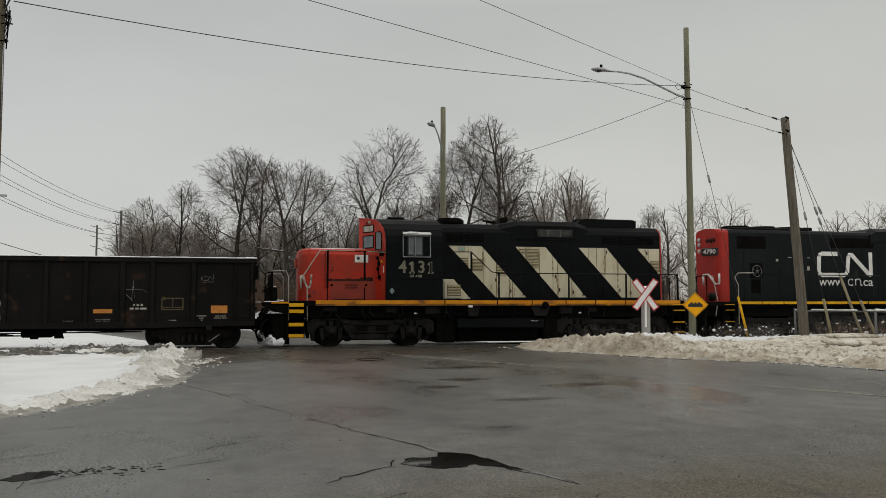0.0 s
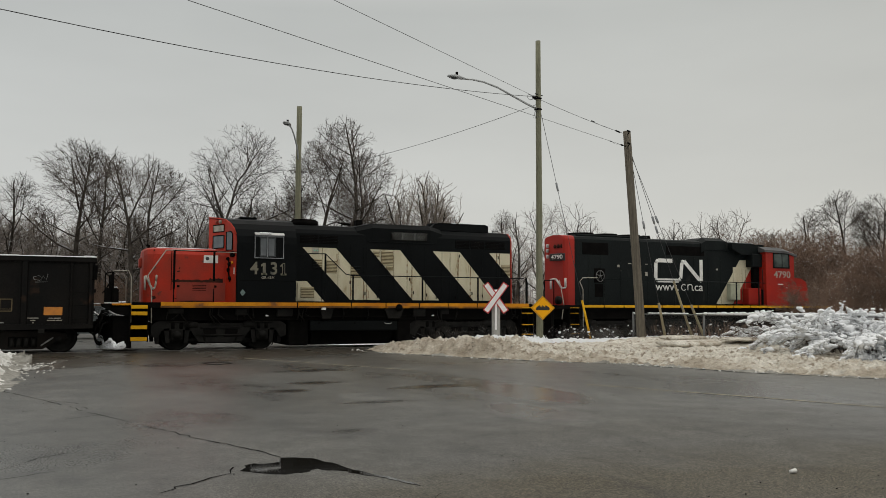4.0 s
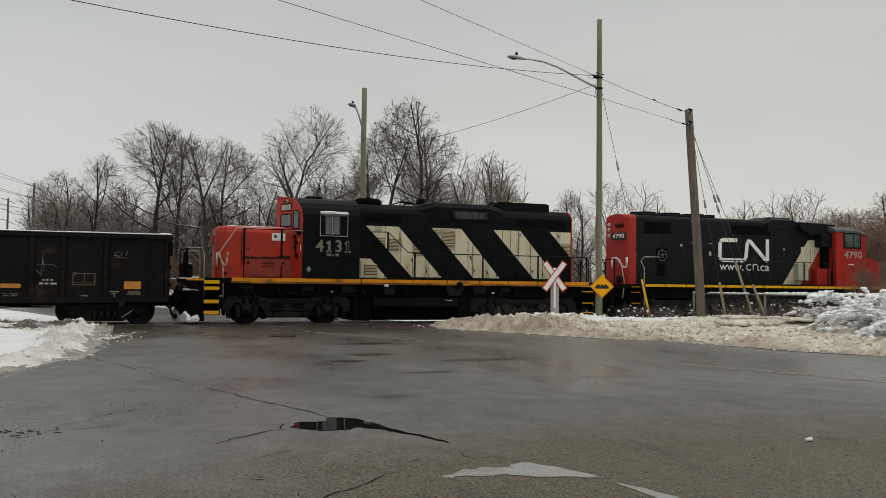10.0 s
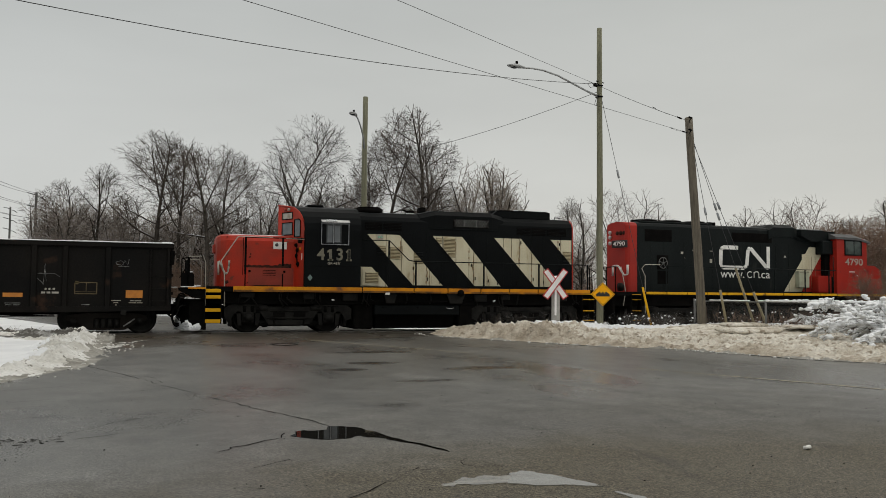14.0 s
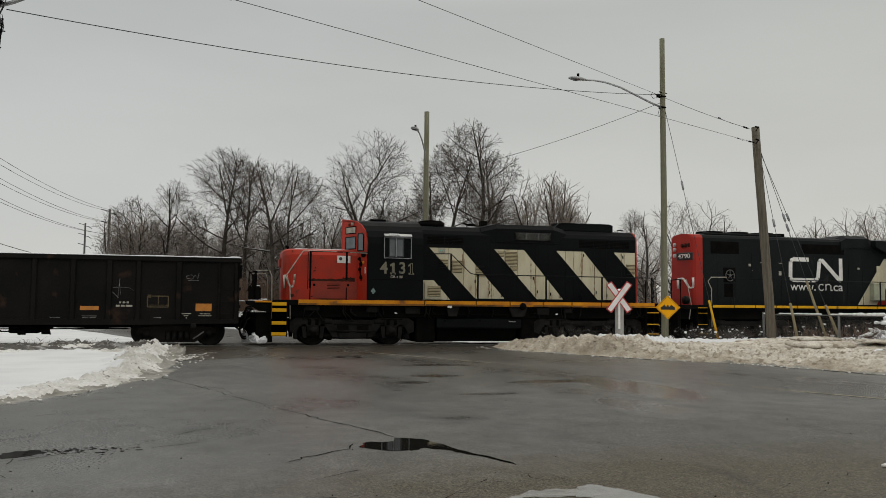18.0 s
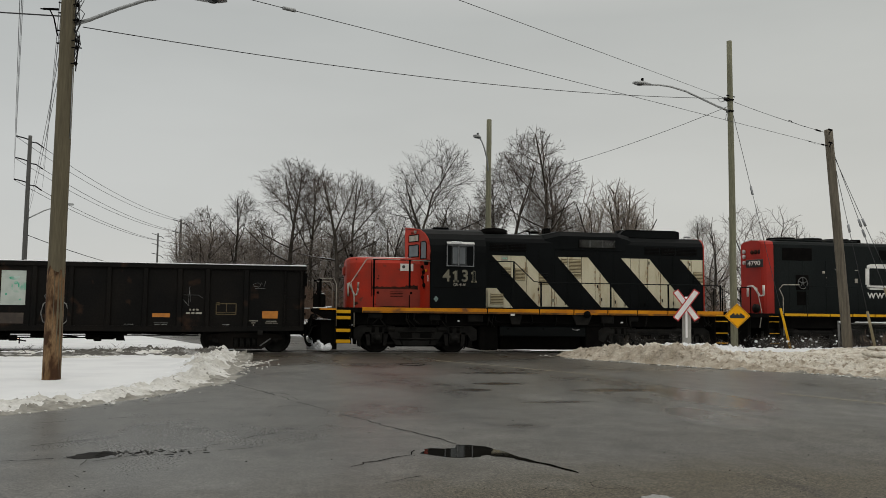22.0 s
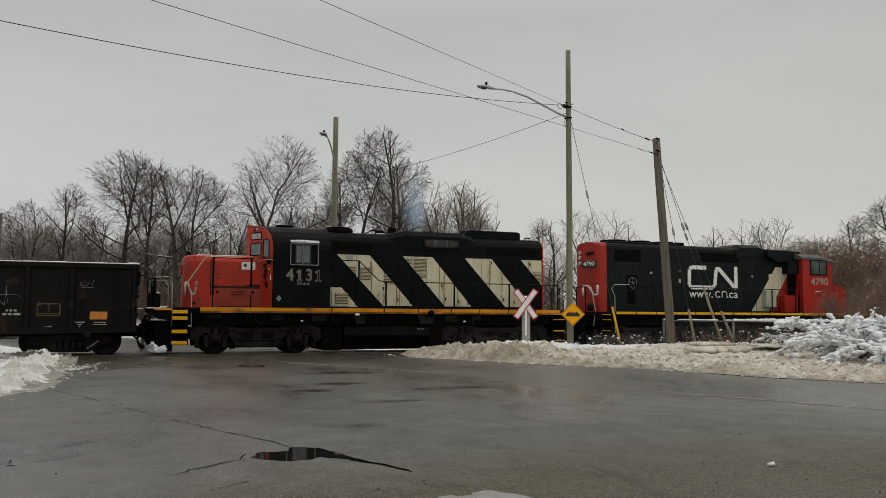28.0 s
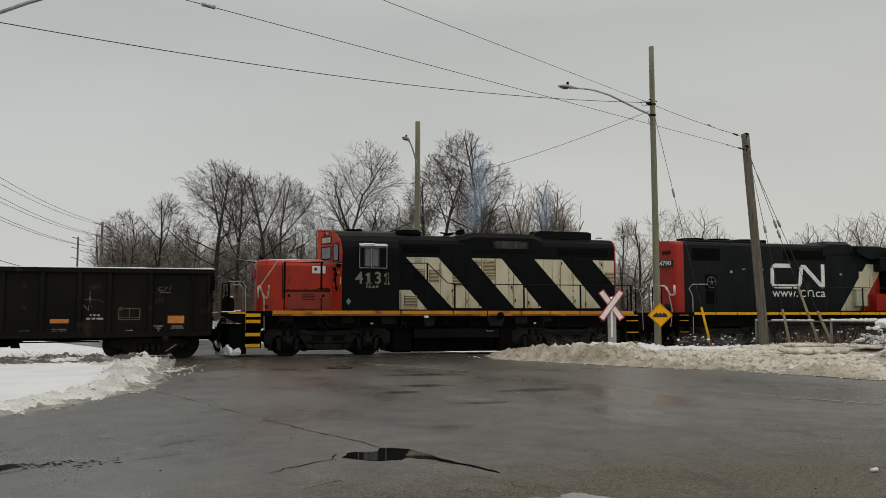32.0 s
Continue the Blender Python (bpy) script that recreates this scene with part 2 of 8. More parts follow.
ASPHALT = asphalt_material()
APRON = material("old_asphalt", (0.048, 0.04, 0.03), 0.4, color2=(0.063, 0.052, 0.038), scale=0.6, fine=0.4, fine_scale=80, bump=0.2, bump_scale=90, rough2=0.24)
CRACK = material("crack_tar", (0.012, 0.012, 0.011), 0.9, spec=0.03)
WATER = material("puddle_water", (0.012, 0.011, 0.009), 0.03, spec=0.6)
SHALLOW = material("shallow_water", (0.09, 0.083, 0.066), 0.08, spec=0.5, color2=(0.2, 0.19, 0.165), scale=7.0, mix=(0.42, 0.58), rough2=0.14, stretch=(0.5, 2, 1))
MELT = material("milky_melt_water", (0.165, 0.16, 0.143), 0.05, spec=0.5, color2=(0.12, 0.115, 0.1), scale=6.0, mix=(0.35, 0.7), rough2=0.12)
SNOW = material("clean_snow", (0.71, 0.72, 0.725), 0.65, color2=(0.63, 0.64, 0.65), scale=0.8, bump=0.35, bump_scale=7)
DIRTY = material("ploughed_snow", (0.66, 0.625, 0.55), 0.8, color2=(0.44, 0.39, 0.315), scale=2.0, mix=(0.36, 0.66), fine=0.2, fine_scale=24, bump=0.9, bump_scale=10,
                 rust=(0.26, 0.215, 0.16), rust_amount=0.17, rust_scale=6.0, spec=0.2, relief=0.06, island=0.06)
BROWNSNOW = material("brown_ploughed_snow", (0.46, 0.41, 0.335), 0.8, color2=(0.3, 0.255, 0.195), scale=2.4, mix=(0.36, 0.66), fine=0.22, fine_scale=24, bump=0.9, bump_scale=10,
                     rust=(0.2, 0.16, 0.115), rust_amount=0.14, rust_scale=6.0, spec=0.2, relief=0.06)
CLODSNOW = material("clod_snow", (0.54, 0.495, 0.415), 0.8, color2=(0.32, 0.275, 0.215), scale=0.9, mix=(0.4, 0.66), fine=0.12, fine_scale=20, bump=0.8, bump_scale=9,
                    rust=(0.2, 0.155, 0.115), rust_amount=0.12, rust_scale=5.5, spec=0.2, island=0.14)
GREYSNOW = material("grey_slush", (0.69, 0.685, 0.66), 0.8, color2=(0.46, 0.445, 0.4), scale=1.3, mix=(0.36, 0.68), fine=0.14, fine_scale=14, bump=0.6, bump_scale=14,
                    rust=(0.2, 0.185, 0.155), rust_amount=0.1, rust_scale=10.0, spec=0.2, relief=0.05, island=0.1)
GROUND = material("field_snow", (0.8, 0.81, 0.82), 0.75, color2=(0.5, 0.48, 0.44), scale=0.22, mix=(0.5, 0.75), bump=0.4, bump_scale=5)
BALLAST = material("ballast", (0.07, 0.065, 0.058), 0.85, color2=(0.4, 0.4, 0.4), scale=3.0, mix=(0.55, 0.72), fine=0.4, fine_scale=30, bump=1.0, bump_scale=28)
RED = material("loco_red", (0.42, 0.027, 0.01), 0.52, spec=0.22, color2=(0.29, 0.03, 0.015), scale=1.2, fine=0.09, fine_scale=24, rust=(0.12, 0.032, 0.02), rust_amount=0.09, rust_scale=3.5, bump=0.05, bump_scale=9)
RED2 = material("loco_bright_red", (0.35, 0.019, 0.010), 0.5, spec=0.25, color2=(0.29, 0.019, 0.012), scale=1.2, fine=0.06, fine_scale=30, bump=0.05, bump_scale=9, rust=(0.16, 0.02, 0.015), rust_amount=0.1, rust_scale=1.8)
REDWORN = material("worn_red", (0.26, 0.04, 0.024), 0.6, spec=0.2, color2=(0.21, 0.036, 0.023), scale=2.0, fine=0.1, rust=(0.09, 0.03, 0.02), rust_amount=0.06)
BLACK = material("loco_black", (0.0028, 0.0037, 0.0039), 0.5, color2=(0.0048, 0.006, 0.0062), scale=0.9, fine=0.2, fine_scale=20, bump=0.06, bump_scale=7, rough2=0.62, spec=0.07)
BLACK2 = material("faded_black", (0.0066, 0.0088, 0.0088), 0.5, color2=(0.0103, 0.0132, 0.0129), scale=0.7, fine=0.2, fine_scale=20, bump=0.06, bump_scale=7, rough2=0.62, spec=0.08, rust=(0.02, 0.021, 0.019), rust_amount=0.1, rust_scale=1.5, stretch=(1.6, 1, 0.5))
GLASS2 = material("greenish_cab_glass", (0.07, 0.09, 0.083), 0.15, color2=(0.035, 0.045, 0.042), scale=2.5, spec=0.5)
# Near-black; the deep shade under the train is put into it.
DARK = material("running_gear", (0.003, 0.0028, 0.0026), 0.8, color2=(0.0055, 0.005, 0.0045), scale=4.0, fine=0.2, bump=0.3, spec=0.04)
GEAR = material("truck_grime", (0.0135, 0.0127, 0.0112), 0.6, color2=(0.006, 0.0057, 0.0052), scale=3.0, fine=0.25, bump=0.4, spec=0.1)
RUSTGEAR = material("wagon_truck_grime", (0.0105, 0.008, 0.006), 0.65, color2=(0.006, 0.005, 0.004), scale=3.0, fine=0.25, bump=0.3, spec=0.12)
SCAR = material("rust_scar", (0.05, 0.018, 0.011), 0.8, spec=0.1, color2=(0.02, 0.011, 0.009), scale=7.0)
# Sky seen through and in the panes is put into this glass colour.
PALEGLASS = material("sky_painted_windshield", (0.1, 0.12, 0.135), 0.12, color2=(0.06, 0.075, 0.085), scale=2.0, spec=0.6)
CREAM = material("loco_cream", (0.57, 0.525, 0.38), 0.55, spec=0.2, color2=(0.49, 0.435, 0.3), scale=1.6, fine=0.1, fine_scale=30, rust=(0.3, 0.22, 0.12), rust_amount=0.09, rust_scale=1.6, stretch=(2.2, 1, 0.6))
SLOT = material("door_gap", (0.2, 0.17, 0.11), 0.8, spec=0.1)
# Louvre tans are darker than the cream; slat shade sits in the colour.
LOUVRE = material("louvre_back", (0.13, 0.1, 0.055), 0.7, spec=0.1, color2=(0.09, 0.07, 0.04), scale=5.0)
SLAT = material("shaded_louvre_cream", (0.42, 0.365, 0.235), 0.6, spec=0.15, color2=(0.34, 0.285, 0.17), scale=4.0)
BADGE = material("faded_badge", (0.17, 0.24, 0.225), 0.6, color2=(0.1, 0.15, 0.14), scale=9.0)
DULLWHITE = material("grimy_white", (0.4, 0.38, 0.33), 0.6, color2=(0.28, 0.25, 0.2), scale=6.0, spec=0.2)
STAKE = material("weathered_stake", (0.26, 0.22, 0.13), 0.85, color2=(0.19, 0.16, 0.1), scale=3.0, fine=0.2)
DAMP = material("damp_patch", (0.01, 0.0095, 0.009), 0.75, color2=(0.02, 0.019, 0.017), scale=9.0, fine=0.4, fine_scale=40, spec=0.08)
SLUSH = material("dark_slush", (0.27, 0.26, 0.23), 0.7, color2=(0.16, 0.15, 0.125), scale=3.0, fine=0.3, fine_scale=12, bump=0.6, bump_scale=14)
PALEBOX = material("pale_green_box", (0.4, 0.41, 0.3), 0.6, spec=0.2, color2=(0.33, 0.34, 0.25), scale=3.0, rust=(0.22, 0.17, 0.09), rust_amount=0.08)
GREYFRAME = material("grey_window_frame", (0.3, 0.31, 0.32), 0.5, color2=(0.2, 0.21, 0.22), scale=6.0, spec=0.3)
CURTAIN = material("pale_blind", (0.13, 0.142, 0.15), 0.7)
GRIMEORANGE = material("grimy_deck_edge", (0.2, 0.085, 0.02), 0.6, spec=0.12, color2=(0.09, 0.045, 0.018), scale=2.2, mix=(0.35, 0.65), fine=0.15, rust=(0.4, 0.155, 0.01), rust_amount=0.16, rust_scale=1.8)
ORANGE = material("deck_orange", (0.6, 0.24, 0.008), 0.55, spec=0.15, color2=(0.44, 0.15, 0.008), scale=1.5, fine=0.12, rust=(0.16, 0.075, 0.03), rust_amount=0.11, rust_scale=1.5)
YELLOW = material("safety_yellow", (0.68, 0.36, 0.008), 0.55, spec=0.15, color2=(0.58, 0.29, 0.008), scale=3.0, fine=0.1, rust=(0.2, 0.12, 0.05), rust_amount=0.06)
WHITE = material("white_paint", (0.72, 0.71, 0.67), 0.5, color2=(0.6, 0.59, 0.55), scale=4.0, fine=0.06)
DIMSTEEL = material("dull_steel", (0.12, 0.12, 0.115), 0.6, color2=(0.07, 0.07, 0.068), scale=6.0)
FADED = material("faded_lettering", (0.3, 0.3, 0.28), 0.6, color2=(0.09, 0.09, 0.09), scale=6.0, mix=(0.35, 0.6))
NUMBER = material("worn_number", (0.17, 0.155, 0.108), 0.55, color2=(0.06, 0.06, 0.055), scale=4.0, mix=(0.5, 0.7))
GLASS = material("cab_glass", (0.035, 0.04, 0.042), 0.08, color2=(0.02, 0.024, 0.026), scale=2.0, spec=0.5)
ALUM = material("window_frame_metal", (0.55, 0.55, 0.54), 0.4, metal=0.6)
GREEN = material("faded_green", (0.06, 0.4, 0.24), 0.6, color2=(0.5, 0.6, 0.55), scale=3.0, mix=(0.45, 0.6))
PATCH = material("repainted_patch", (0.5, 0.55, 0.5), 0.6, color2=(0.42, 0.48, 0.43), scale=4.0, rust=(0.16, 0.42, 0.3), rust_amount=0.14, rust_scale=1.8)
PLATE = material("orange_reflector", (0.55, 0.2, 0.02), 0.5, color2=(0.42, 0.15, 0.02), scale=5.0, rust=(0.1, 0.05, 0.02), rust_amount=0.1)
GONDOLA = material("gondola_black", (0.0062, 0.006, 0.0056), 0.6, spec=0.08, color2=(0.0102, 0.0088, 0.0074), scale=0.8, fine=0.2, fine_scale=18, rust=(0.035, 0.02, 0.013), rust_amount=0.12, rust_scale=1.4, bump=0.12, bump_scale=5)
GONPATCH = material("gondola_repaint", (0.055, 0.04, 0.03), 0.65, color2=(0.04, 0.03, 0.024), scale=4.0, rust=(0.09, 0.07, 0.05), rust_amount=0.12)
STEEL = material("worn_steel", (0.3, 0.28, 0.26), 0.35, metal=0.9, color2=(0.2, 0.17, 0.15), scale=5.0)
POLE = material("grey_green_pole", (0.205, 0.2, 0.138), 0.85, spec=0.15, color2=(0.165, 0.163, 0.113), scale=2.0, stretch=(8, 8, 0.5), fine=0.2, fine_scale=12, bump=0.4, bump_scale=10)
BROWNPOLE = material("brown_pole", (0.155, 0.135, 0.105), 0.85, spec=0.15, color2=(0.095, 0.083, 0.066), scale=2.0, stretch=(9, 9, 0.4), fine=0.25, fine_scale=12, bump=0.5, bump_scale=10)
TANPOLE = material("tan_pole", (0.128, 0.11, 0.072), 0.85, spec=0.15, color2=(0.1, 0.086, 0.058), scale=2.5, stretch=(6, 6, 0.35), fine=0.15, fine_scale=12, bump=0.4, bump_scale=10,
                   rust=(0.075, 0.06, 0.042), rust_amount=0.05, rust_scale=0.9)
STAIN = material("creosote_stain", (0.2, 0.125, 0.065), 0.8, spec=0.15, color2=(0.13, 0.07, 0.032), scale=1.6, stretch=(2.5, 2.5, 0.9), mix=(0.4, 0.65), fine=0.2, fine_scale=14, bump=0.5, bump_scale=10,
                 rust=(0.05, 0.024, 0.012), rust_amount=0.26, rust_scale=2.6)
FARPOLE = material("grey_far_pole", (0.1, 0.1, 0.095), 0.85, spec=0.15, color2=(0.075, 0.074, 0.07), scale=2.0, stretch=(8, 8, 0.5))
ROOFGREY = material("cab_roof_grey", (0.075, 0.075, 0.073), 0.55, spec=0.25, color2=(0.05, 0.05, 0.05), scale=2.0)
GALV = material("galvanised", (0.36, 0.37, 0.37), 0.45, metal=0.7, color2=(0.28, 0.29, 0.29), scale=8.0)
CONCRETE = material("post_grey", (0.34, 0.33, 0.3), 0.85, color2=(0.26, 0.25, 0.23), scale=4.0, fine=0.15, bump=0.3)
WIRE = material("wire", (0.02, 0.02, 0.022), 0.6)
BARK = material("bark", (0.034, 0.029, 0.024), 0.9, spec=0.1, color2=(0.066, 0.056, 0.047), scale=3.0, fine=0.25, fine_scale=20, jitter=0.25, dusting=0.6)
# Lighter than TWIG: distance haze is put into the colour, besides snow dust.
GREYTWIG = material("grey_thicket_twig", (0.16, 0.133, 0.112), 0.9, spec=0.1, color2=(0.24, 0.205, 0.178), scale=0.7, jitter=0.2, dusting=0.7)
TWIG = material("twig", (0.06, 0.049, 0.04), 0.9, spec=0.1, color2=(0.11, 0.092, 0.078), scale=0.7, jitter=0.2)
DULLBROWN = material("dull_brown_twig", (0.2, 0.167, 0.138), 0.9, spec=0.1, color2=(0.28, 0.24, 0.2), scale=0.8, jitter=0.2, dusting=0.5)
BROWNTWIG = material("brown_twig", (0.2, 0.133, 0.096), 0.9, spec=0.1, color2=(0.135, 0.098, 0.076), scale=0.8, jitter=0.2)
SIGNWHITE = material("sign_white", (0.84, 0.82, 0.8), 0.45, spec=0.3, color2=(0.78, 0.75, 0.73), scale=6.0)
SIGNYEL = material("sign_yellow", (0.93, 0.43, 0.003), 0.45, spec=0.2, color2=(0.88, 0.39, 0.003), scale=4.0)
SIGNBLK = material("sign_black", (0.012, 0.012, 0.012), 0.5)
SIGNRED = material("sign_red", (0.5, 0.03, 0.03), 0.45, color2=(0.42, 0.03, 0.03), scale=4.0)
LINEYEL = material("faded_line", (0.34, 0.3, 0.21), 0.6, color2=(0.16, 0.14, 0.1), scale=3.5, mix=(0.45, 0.65))
BUSHSNOW = material("twig_snow", (0.9, 0.91, 0.92), 0.7, color2=(0.82, 0.83, 0.84), scale=4.0, bump=0.3, bump_scale=12)


# ---- mesh helpers ----
class Shape:
    """Vertices and faces gathered piece by piece, in the thing's own space."""

    def __init__(self):
        self.v, self.f, self.s = [], [], []

    def add(self, verts, faces, smooth=False):
        k = len(self.v)
        self.v += [tuple(p) for p in verts]
        self.f += [tuple(i + k for i in f) for f in faces]
        self.s += [smooth] * len(faces)
        return self

    def box(self, x0, x1, y0, y1, z0, z1, c=0.012):
        c = min(c, (x1 - x0) * 0.4, (y1 - y0) * 0.4, (z1 - z0) * 0.4)
        vs, idx = [], {}
        for i in (0, 1):
            for j in (0, 1):
                for k in (0, 1):
                    p = ((x0, x1)[i], (y0, y1)[j], (z0, z1)[k])
                    q = ((1, -1)[i] * c, (1, -1)[j] * c, (1, -1)[k] * c)
                    for a in range(3):
                        idx[i, j, k, a] = len(vs)
                        vs.append(tuple(p[b] + (0 if b == a else q[b]) for b in range(3)))
        fs = []
        for a in range(3):
            o = [b for b in range(3) if b != a]
            for s in (0, 1):
                loop = []
                for d in ((0, 0), (1, 0), (1, 1), (0, 1)):
                    key = [0, 0, 0]
                    key[a], key[o[0]], key[o[1]] = s, d[0], d[1]
                    loop.append(idx[(*key, a)])
                fs.append(loop)
            for d0 in (0, 1):
                for d1 in (0, 1):
                    ka, kb = [0, 0, 0], [0, 0, 0]
                    ka[o[0]], ka[o[1]], kb[o[0]], kb[o[1]] = d0, d1, d0, d1
                    kb[a] = 1
                    fs.append([idx[(*ka, o[0])], idx[(*kb, o[0])], idx[(*kb, o[1])], idx[(*ka, o[1])]])
        for i in (0, 1):
            for j in (0, 1):
                for k in (0, 1):
                    fs.append([idx[i, j, k, 0], idx[i, j, k, 1], idx[i, j, k, 2]])
        return self.add(vs, fs)

    def tube(self, path, r, n=8, r1=None, caps=True):
        path = [Vector(p) for p in path]
        m = len(path)
        vs, fs = [], []
        ref = None
        for i, p in enumerate(path):
            d = (path[min(i + 1, m - 1)] - path[max(i - 1, 0)]).normalized()
            if ref is None:
                ref = d.orthogonal().normalized()
            ref = (ref - d * ref.dot(d)).normalized()
            up = d.cross(ref)
            rr = r if r1 is None else r + (r1 - r) * i / max(m - 1, 1)
            for k in range(n):
                a = 2 * math.pi * k / n
                vs.append(p + (ref * math.cos(a) + up * math.sin(a)) * rr)
        for i in range(m - 1):
            for k in range(n):
                fs.append((i * n + k, i * n + (k + 1) % n, (i + 1) * n + (k + 1) % n, (i + 1) * n + k))
        if caps:
            fs.append(tuple(range(n)))
            fs.append(tuple((m - 1) * n + k for k in range(n)))
        return self.add(vs, fs, True)

    def prism(self, poly, axis, a, b):
        """A polygon drawn in the other two axes, pushed along axis from a to b."""
        n = len(poly)

        def at(p, w):
            q = list(p)
            q.insert("xyz".index(axis), w)
            return tuple(q)
        vs = [at(p, a) for p in poly] + [at(p, b) for p in poly]
        fs = [tuple(range(n)), tuple(range(n, 2 * n))] + [(i, (i + 1) % n, n + (i + 1) % n, n + i) for i in range(n)]
        return self.add(vs, fs)

    def loft(self, rings, smooth=False, closed=True):
        n = len(rings[0])
        vs = [p for r in rings for p in r]
        fs = []
        for i in range(len(rings) - 1):
            for k in range(n if closed else n - 1):
                fs.append((i * n + k, i * n + (k + 1) % n, (i + 1) * n + (k + 1) % n, (i + 1) * n + k))
        if closed:
            fs += [tuple(range(n)), tuple(range((len(rings) - 1) * n, len(rings) * n))]
        return self.add(vs, fs, smooth)

    def blob(self, x, y, z, rx, ry, rz, rough=0.25, seg=6, rings=4):
        vs, fs = [(x, y, z - rz)], []
        for i in range(1, rings):
            a = math.pi * i / rings
            for k in range(seg):
                b = 2 * math.pi * k / seg
                s = 1 + random.uniform(-rough, rough)
                vs.append((x + rx * s * math.sin(a) * math.cos(b), y + ry * s * math.sin(a) * math.sin(b), z - rz * s * math.cos(a)))
        vs.append((x, y, z + rz))
        for k in range(seg):
            fs.append((0, 1 + (k + 1) % seg, 1 + k))
            for i in range(rings - 2):
                a, b = 1 + i * seg, 1 + (i + 1) * seg
                fs.append((a + k, a + (k + 1) % seg, b + (k + 1) % seg, b + k))
            a = 1 + (rings - 2) * seg
            fs.append((a + k, a + (k + 1) % seg, len(vs) - 1))
        return self.add(vs, fs, True)

    def mesh(self, name, mat, fix=True):
        me = bpy.data.meshes.new(name)
        me.from_pydata(self.v, [], self.f)
        if fix:
            bm = bmesh.new()
            bm.from_mesh(me)
            bmesh.ops.recalc_face_normals(bm, faces=bm.faces)
            bm.to_mesh(me)
            bm.free()
        me.polygons.foreach_set("use_smooth", self.s)
        me.materials.append(mat)
        me.update()
        return me


def part(name, shape, mat, parent=None, label="", at=None, fix=True):
    """One mesh object under a thing or a part."""
    data = shape if isinstance(shape, bpy.types.Mesh) else shape.mesh(name, mat, fix)
    ob = new(name, data)
    if parent:
        ob.parent = parent
    if at is not None:
        ob.matrix_basis = at
    if label:
        tagged(ob, label)
    return ob


def thing(name, x, y, z, label, category, group="", kind=""):
    ob = new(name)
    ob.matrix_basis = pose(x, y, z)
    return tagged(ob, label, category, group, kind)


def lettering(words, size, depth=0.004, bold=0.0):
    """Built-in font turned into a mesh standing in the xz plane, facing -y, centred."""
    cu = bpy.data.curves.new("text", "FONT")
    cu.body, cu.size, cu.extrude, cu.align_x, cu.align_y = words, size, depth, "CENTER", "CENTER"
    cu.offset = bold
    ob = bpy.data.objects.new("text", cu)
    scene.collection.objects.link(ob)
    me = bpy.data.meshes.new_from_object(ob.evaluated_get(bpy.context.evaluated_depsgraph_get()))
    bpy.data.objects.remove(ob)
    me.transform(pose(0, 0, 0, 90))
    return me


def letters(name, words, size, mat, parent, x, y, z, sx=1.0, rz=0, label="", bold=0.0):
    me = lettering(words, size, 0.004, bold)
    me.transform(Matrix.Diagonal((sx, 1, 1, 1)))
    me.materials.clear()
    me.materials.append(mat)
    return part(name, me, mat, parent, label, pose(x, y, z, 0, 0, rz))
STREAK = material("rust_streak", (0.2, 0.12, 0.06), 0.8, spec=0.1, color2=(0.3, 0.22, 0.13), scale=6.0, stretch=(3, 1, 1))
MESHWIRE = material("dark_fence_wire", (0.09, 0.09, 0.085), 0.6, metal=0.2, color2=(0.06, 0.06, 0.055), scale=3.0)
FENCE = material("dull_fence_wire", (0.17, 0.17, 0.165), 0.6, metal=0.3, color2=(0.11, 0.11, 0.105), scale=3.0)

# ---- ground ----
def line_x(points, y):
    """x of a broken line at y, run on straight past its ends."""
    pts = points
    for (xa, ya), (xb, yb) in zip(pts, pts[1:]):
        if y <= yb or (xb, yb) == pts[-1]:
            return xa + (xb - xa) * (y - ya) / (yb - ya)


YT = 29.3        # centre line of the track
RIGHT_EDGE = [(21.5, 2.0), (15.3, 12.2), (14.15, 14.4), (13.75, 15.8), (13.3, 17.4), (12.5, 18.6), (11.6, 19.7), (10.75, 21.4), (9.95, 23.2), (9.4, 24.3), (8.95, 25.4), (8.9, 26.5), (9.0, 28.0)]
LEFT_EDGE = [(-12.0, 3.6), (-3.9, 10.5), (-3.4, 11.25), (-2.95, 11.8), (-2.5, 12.65), (-2.1, 13.35), (-1.68, 14.5), (-1.34, 15.7), (-1.12, 17.7), (-1.05, 20.4), (-1.12, 22.5), (-1.2, 24.0), (-1.35, 27.0)]

ground_data = Shape().add([(-900, -900, -0.08), (900, -900, -0.08), (900, 900, -0.08), (-900, 900, -0.08)], [(0, 1, 2, 3)])
ground = part("ground", ground_data, GROUND)
tagged(ground, "flat snow-covered ground reaching the horizon", "ground", kind="structure")

road_outline = [(-60, -24), (60, -24), (36, -12), *[(x + 0.5, y) for x, y in RIGHT_EDGE], (9.2, 30.9), (4.2, 44), (-18, 100), (-60, 210), (-69, 210),
                (-28, 100), (-6, 44), (-1.6, 30.9), *reversed(LEFT_EDGE), (-60, -12)]
road = part("road", Shape().prism(road_outline, "z", -0.3, 0.0), ASPHALT)
tagged(road, "wet grey asphalt road and junction with cracks", "road", kind="structure")
apron = part("crossing_apron", Shape().prism([(-1.1, 20.8), (0.89, 22.1), (3.26, 22.45), (4.72, 23.1), (6.5, 24.2), (8.6, 25.3), (9.2, 26.3), (9.3, 27.6), (-1.5, 27.6)], "z", -0.1, 0.004), APRON)
tagged(apron, "brownish older asphalt in front of the rails", "road", kind="structure")

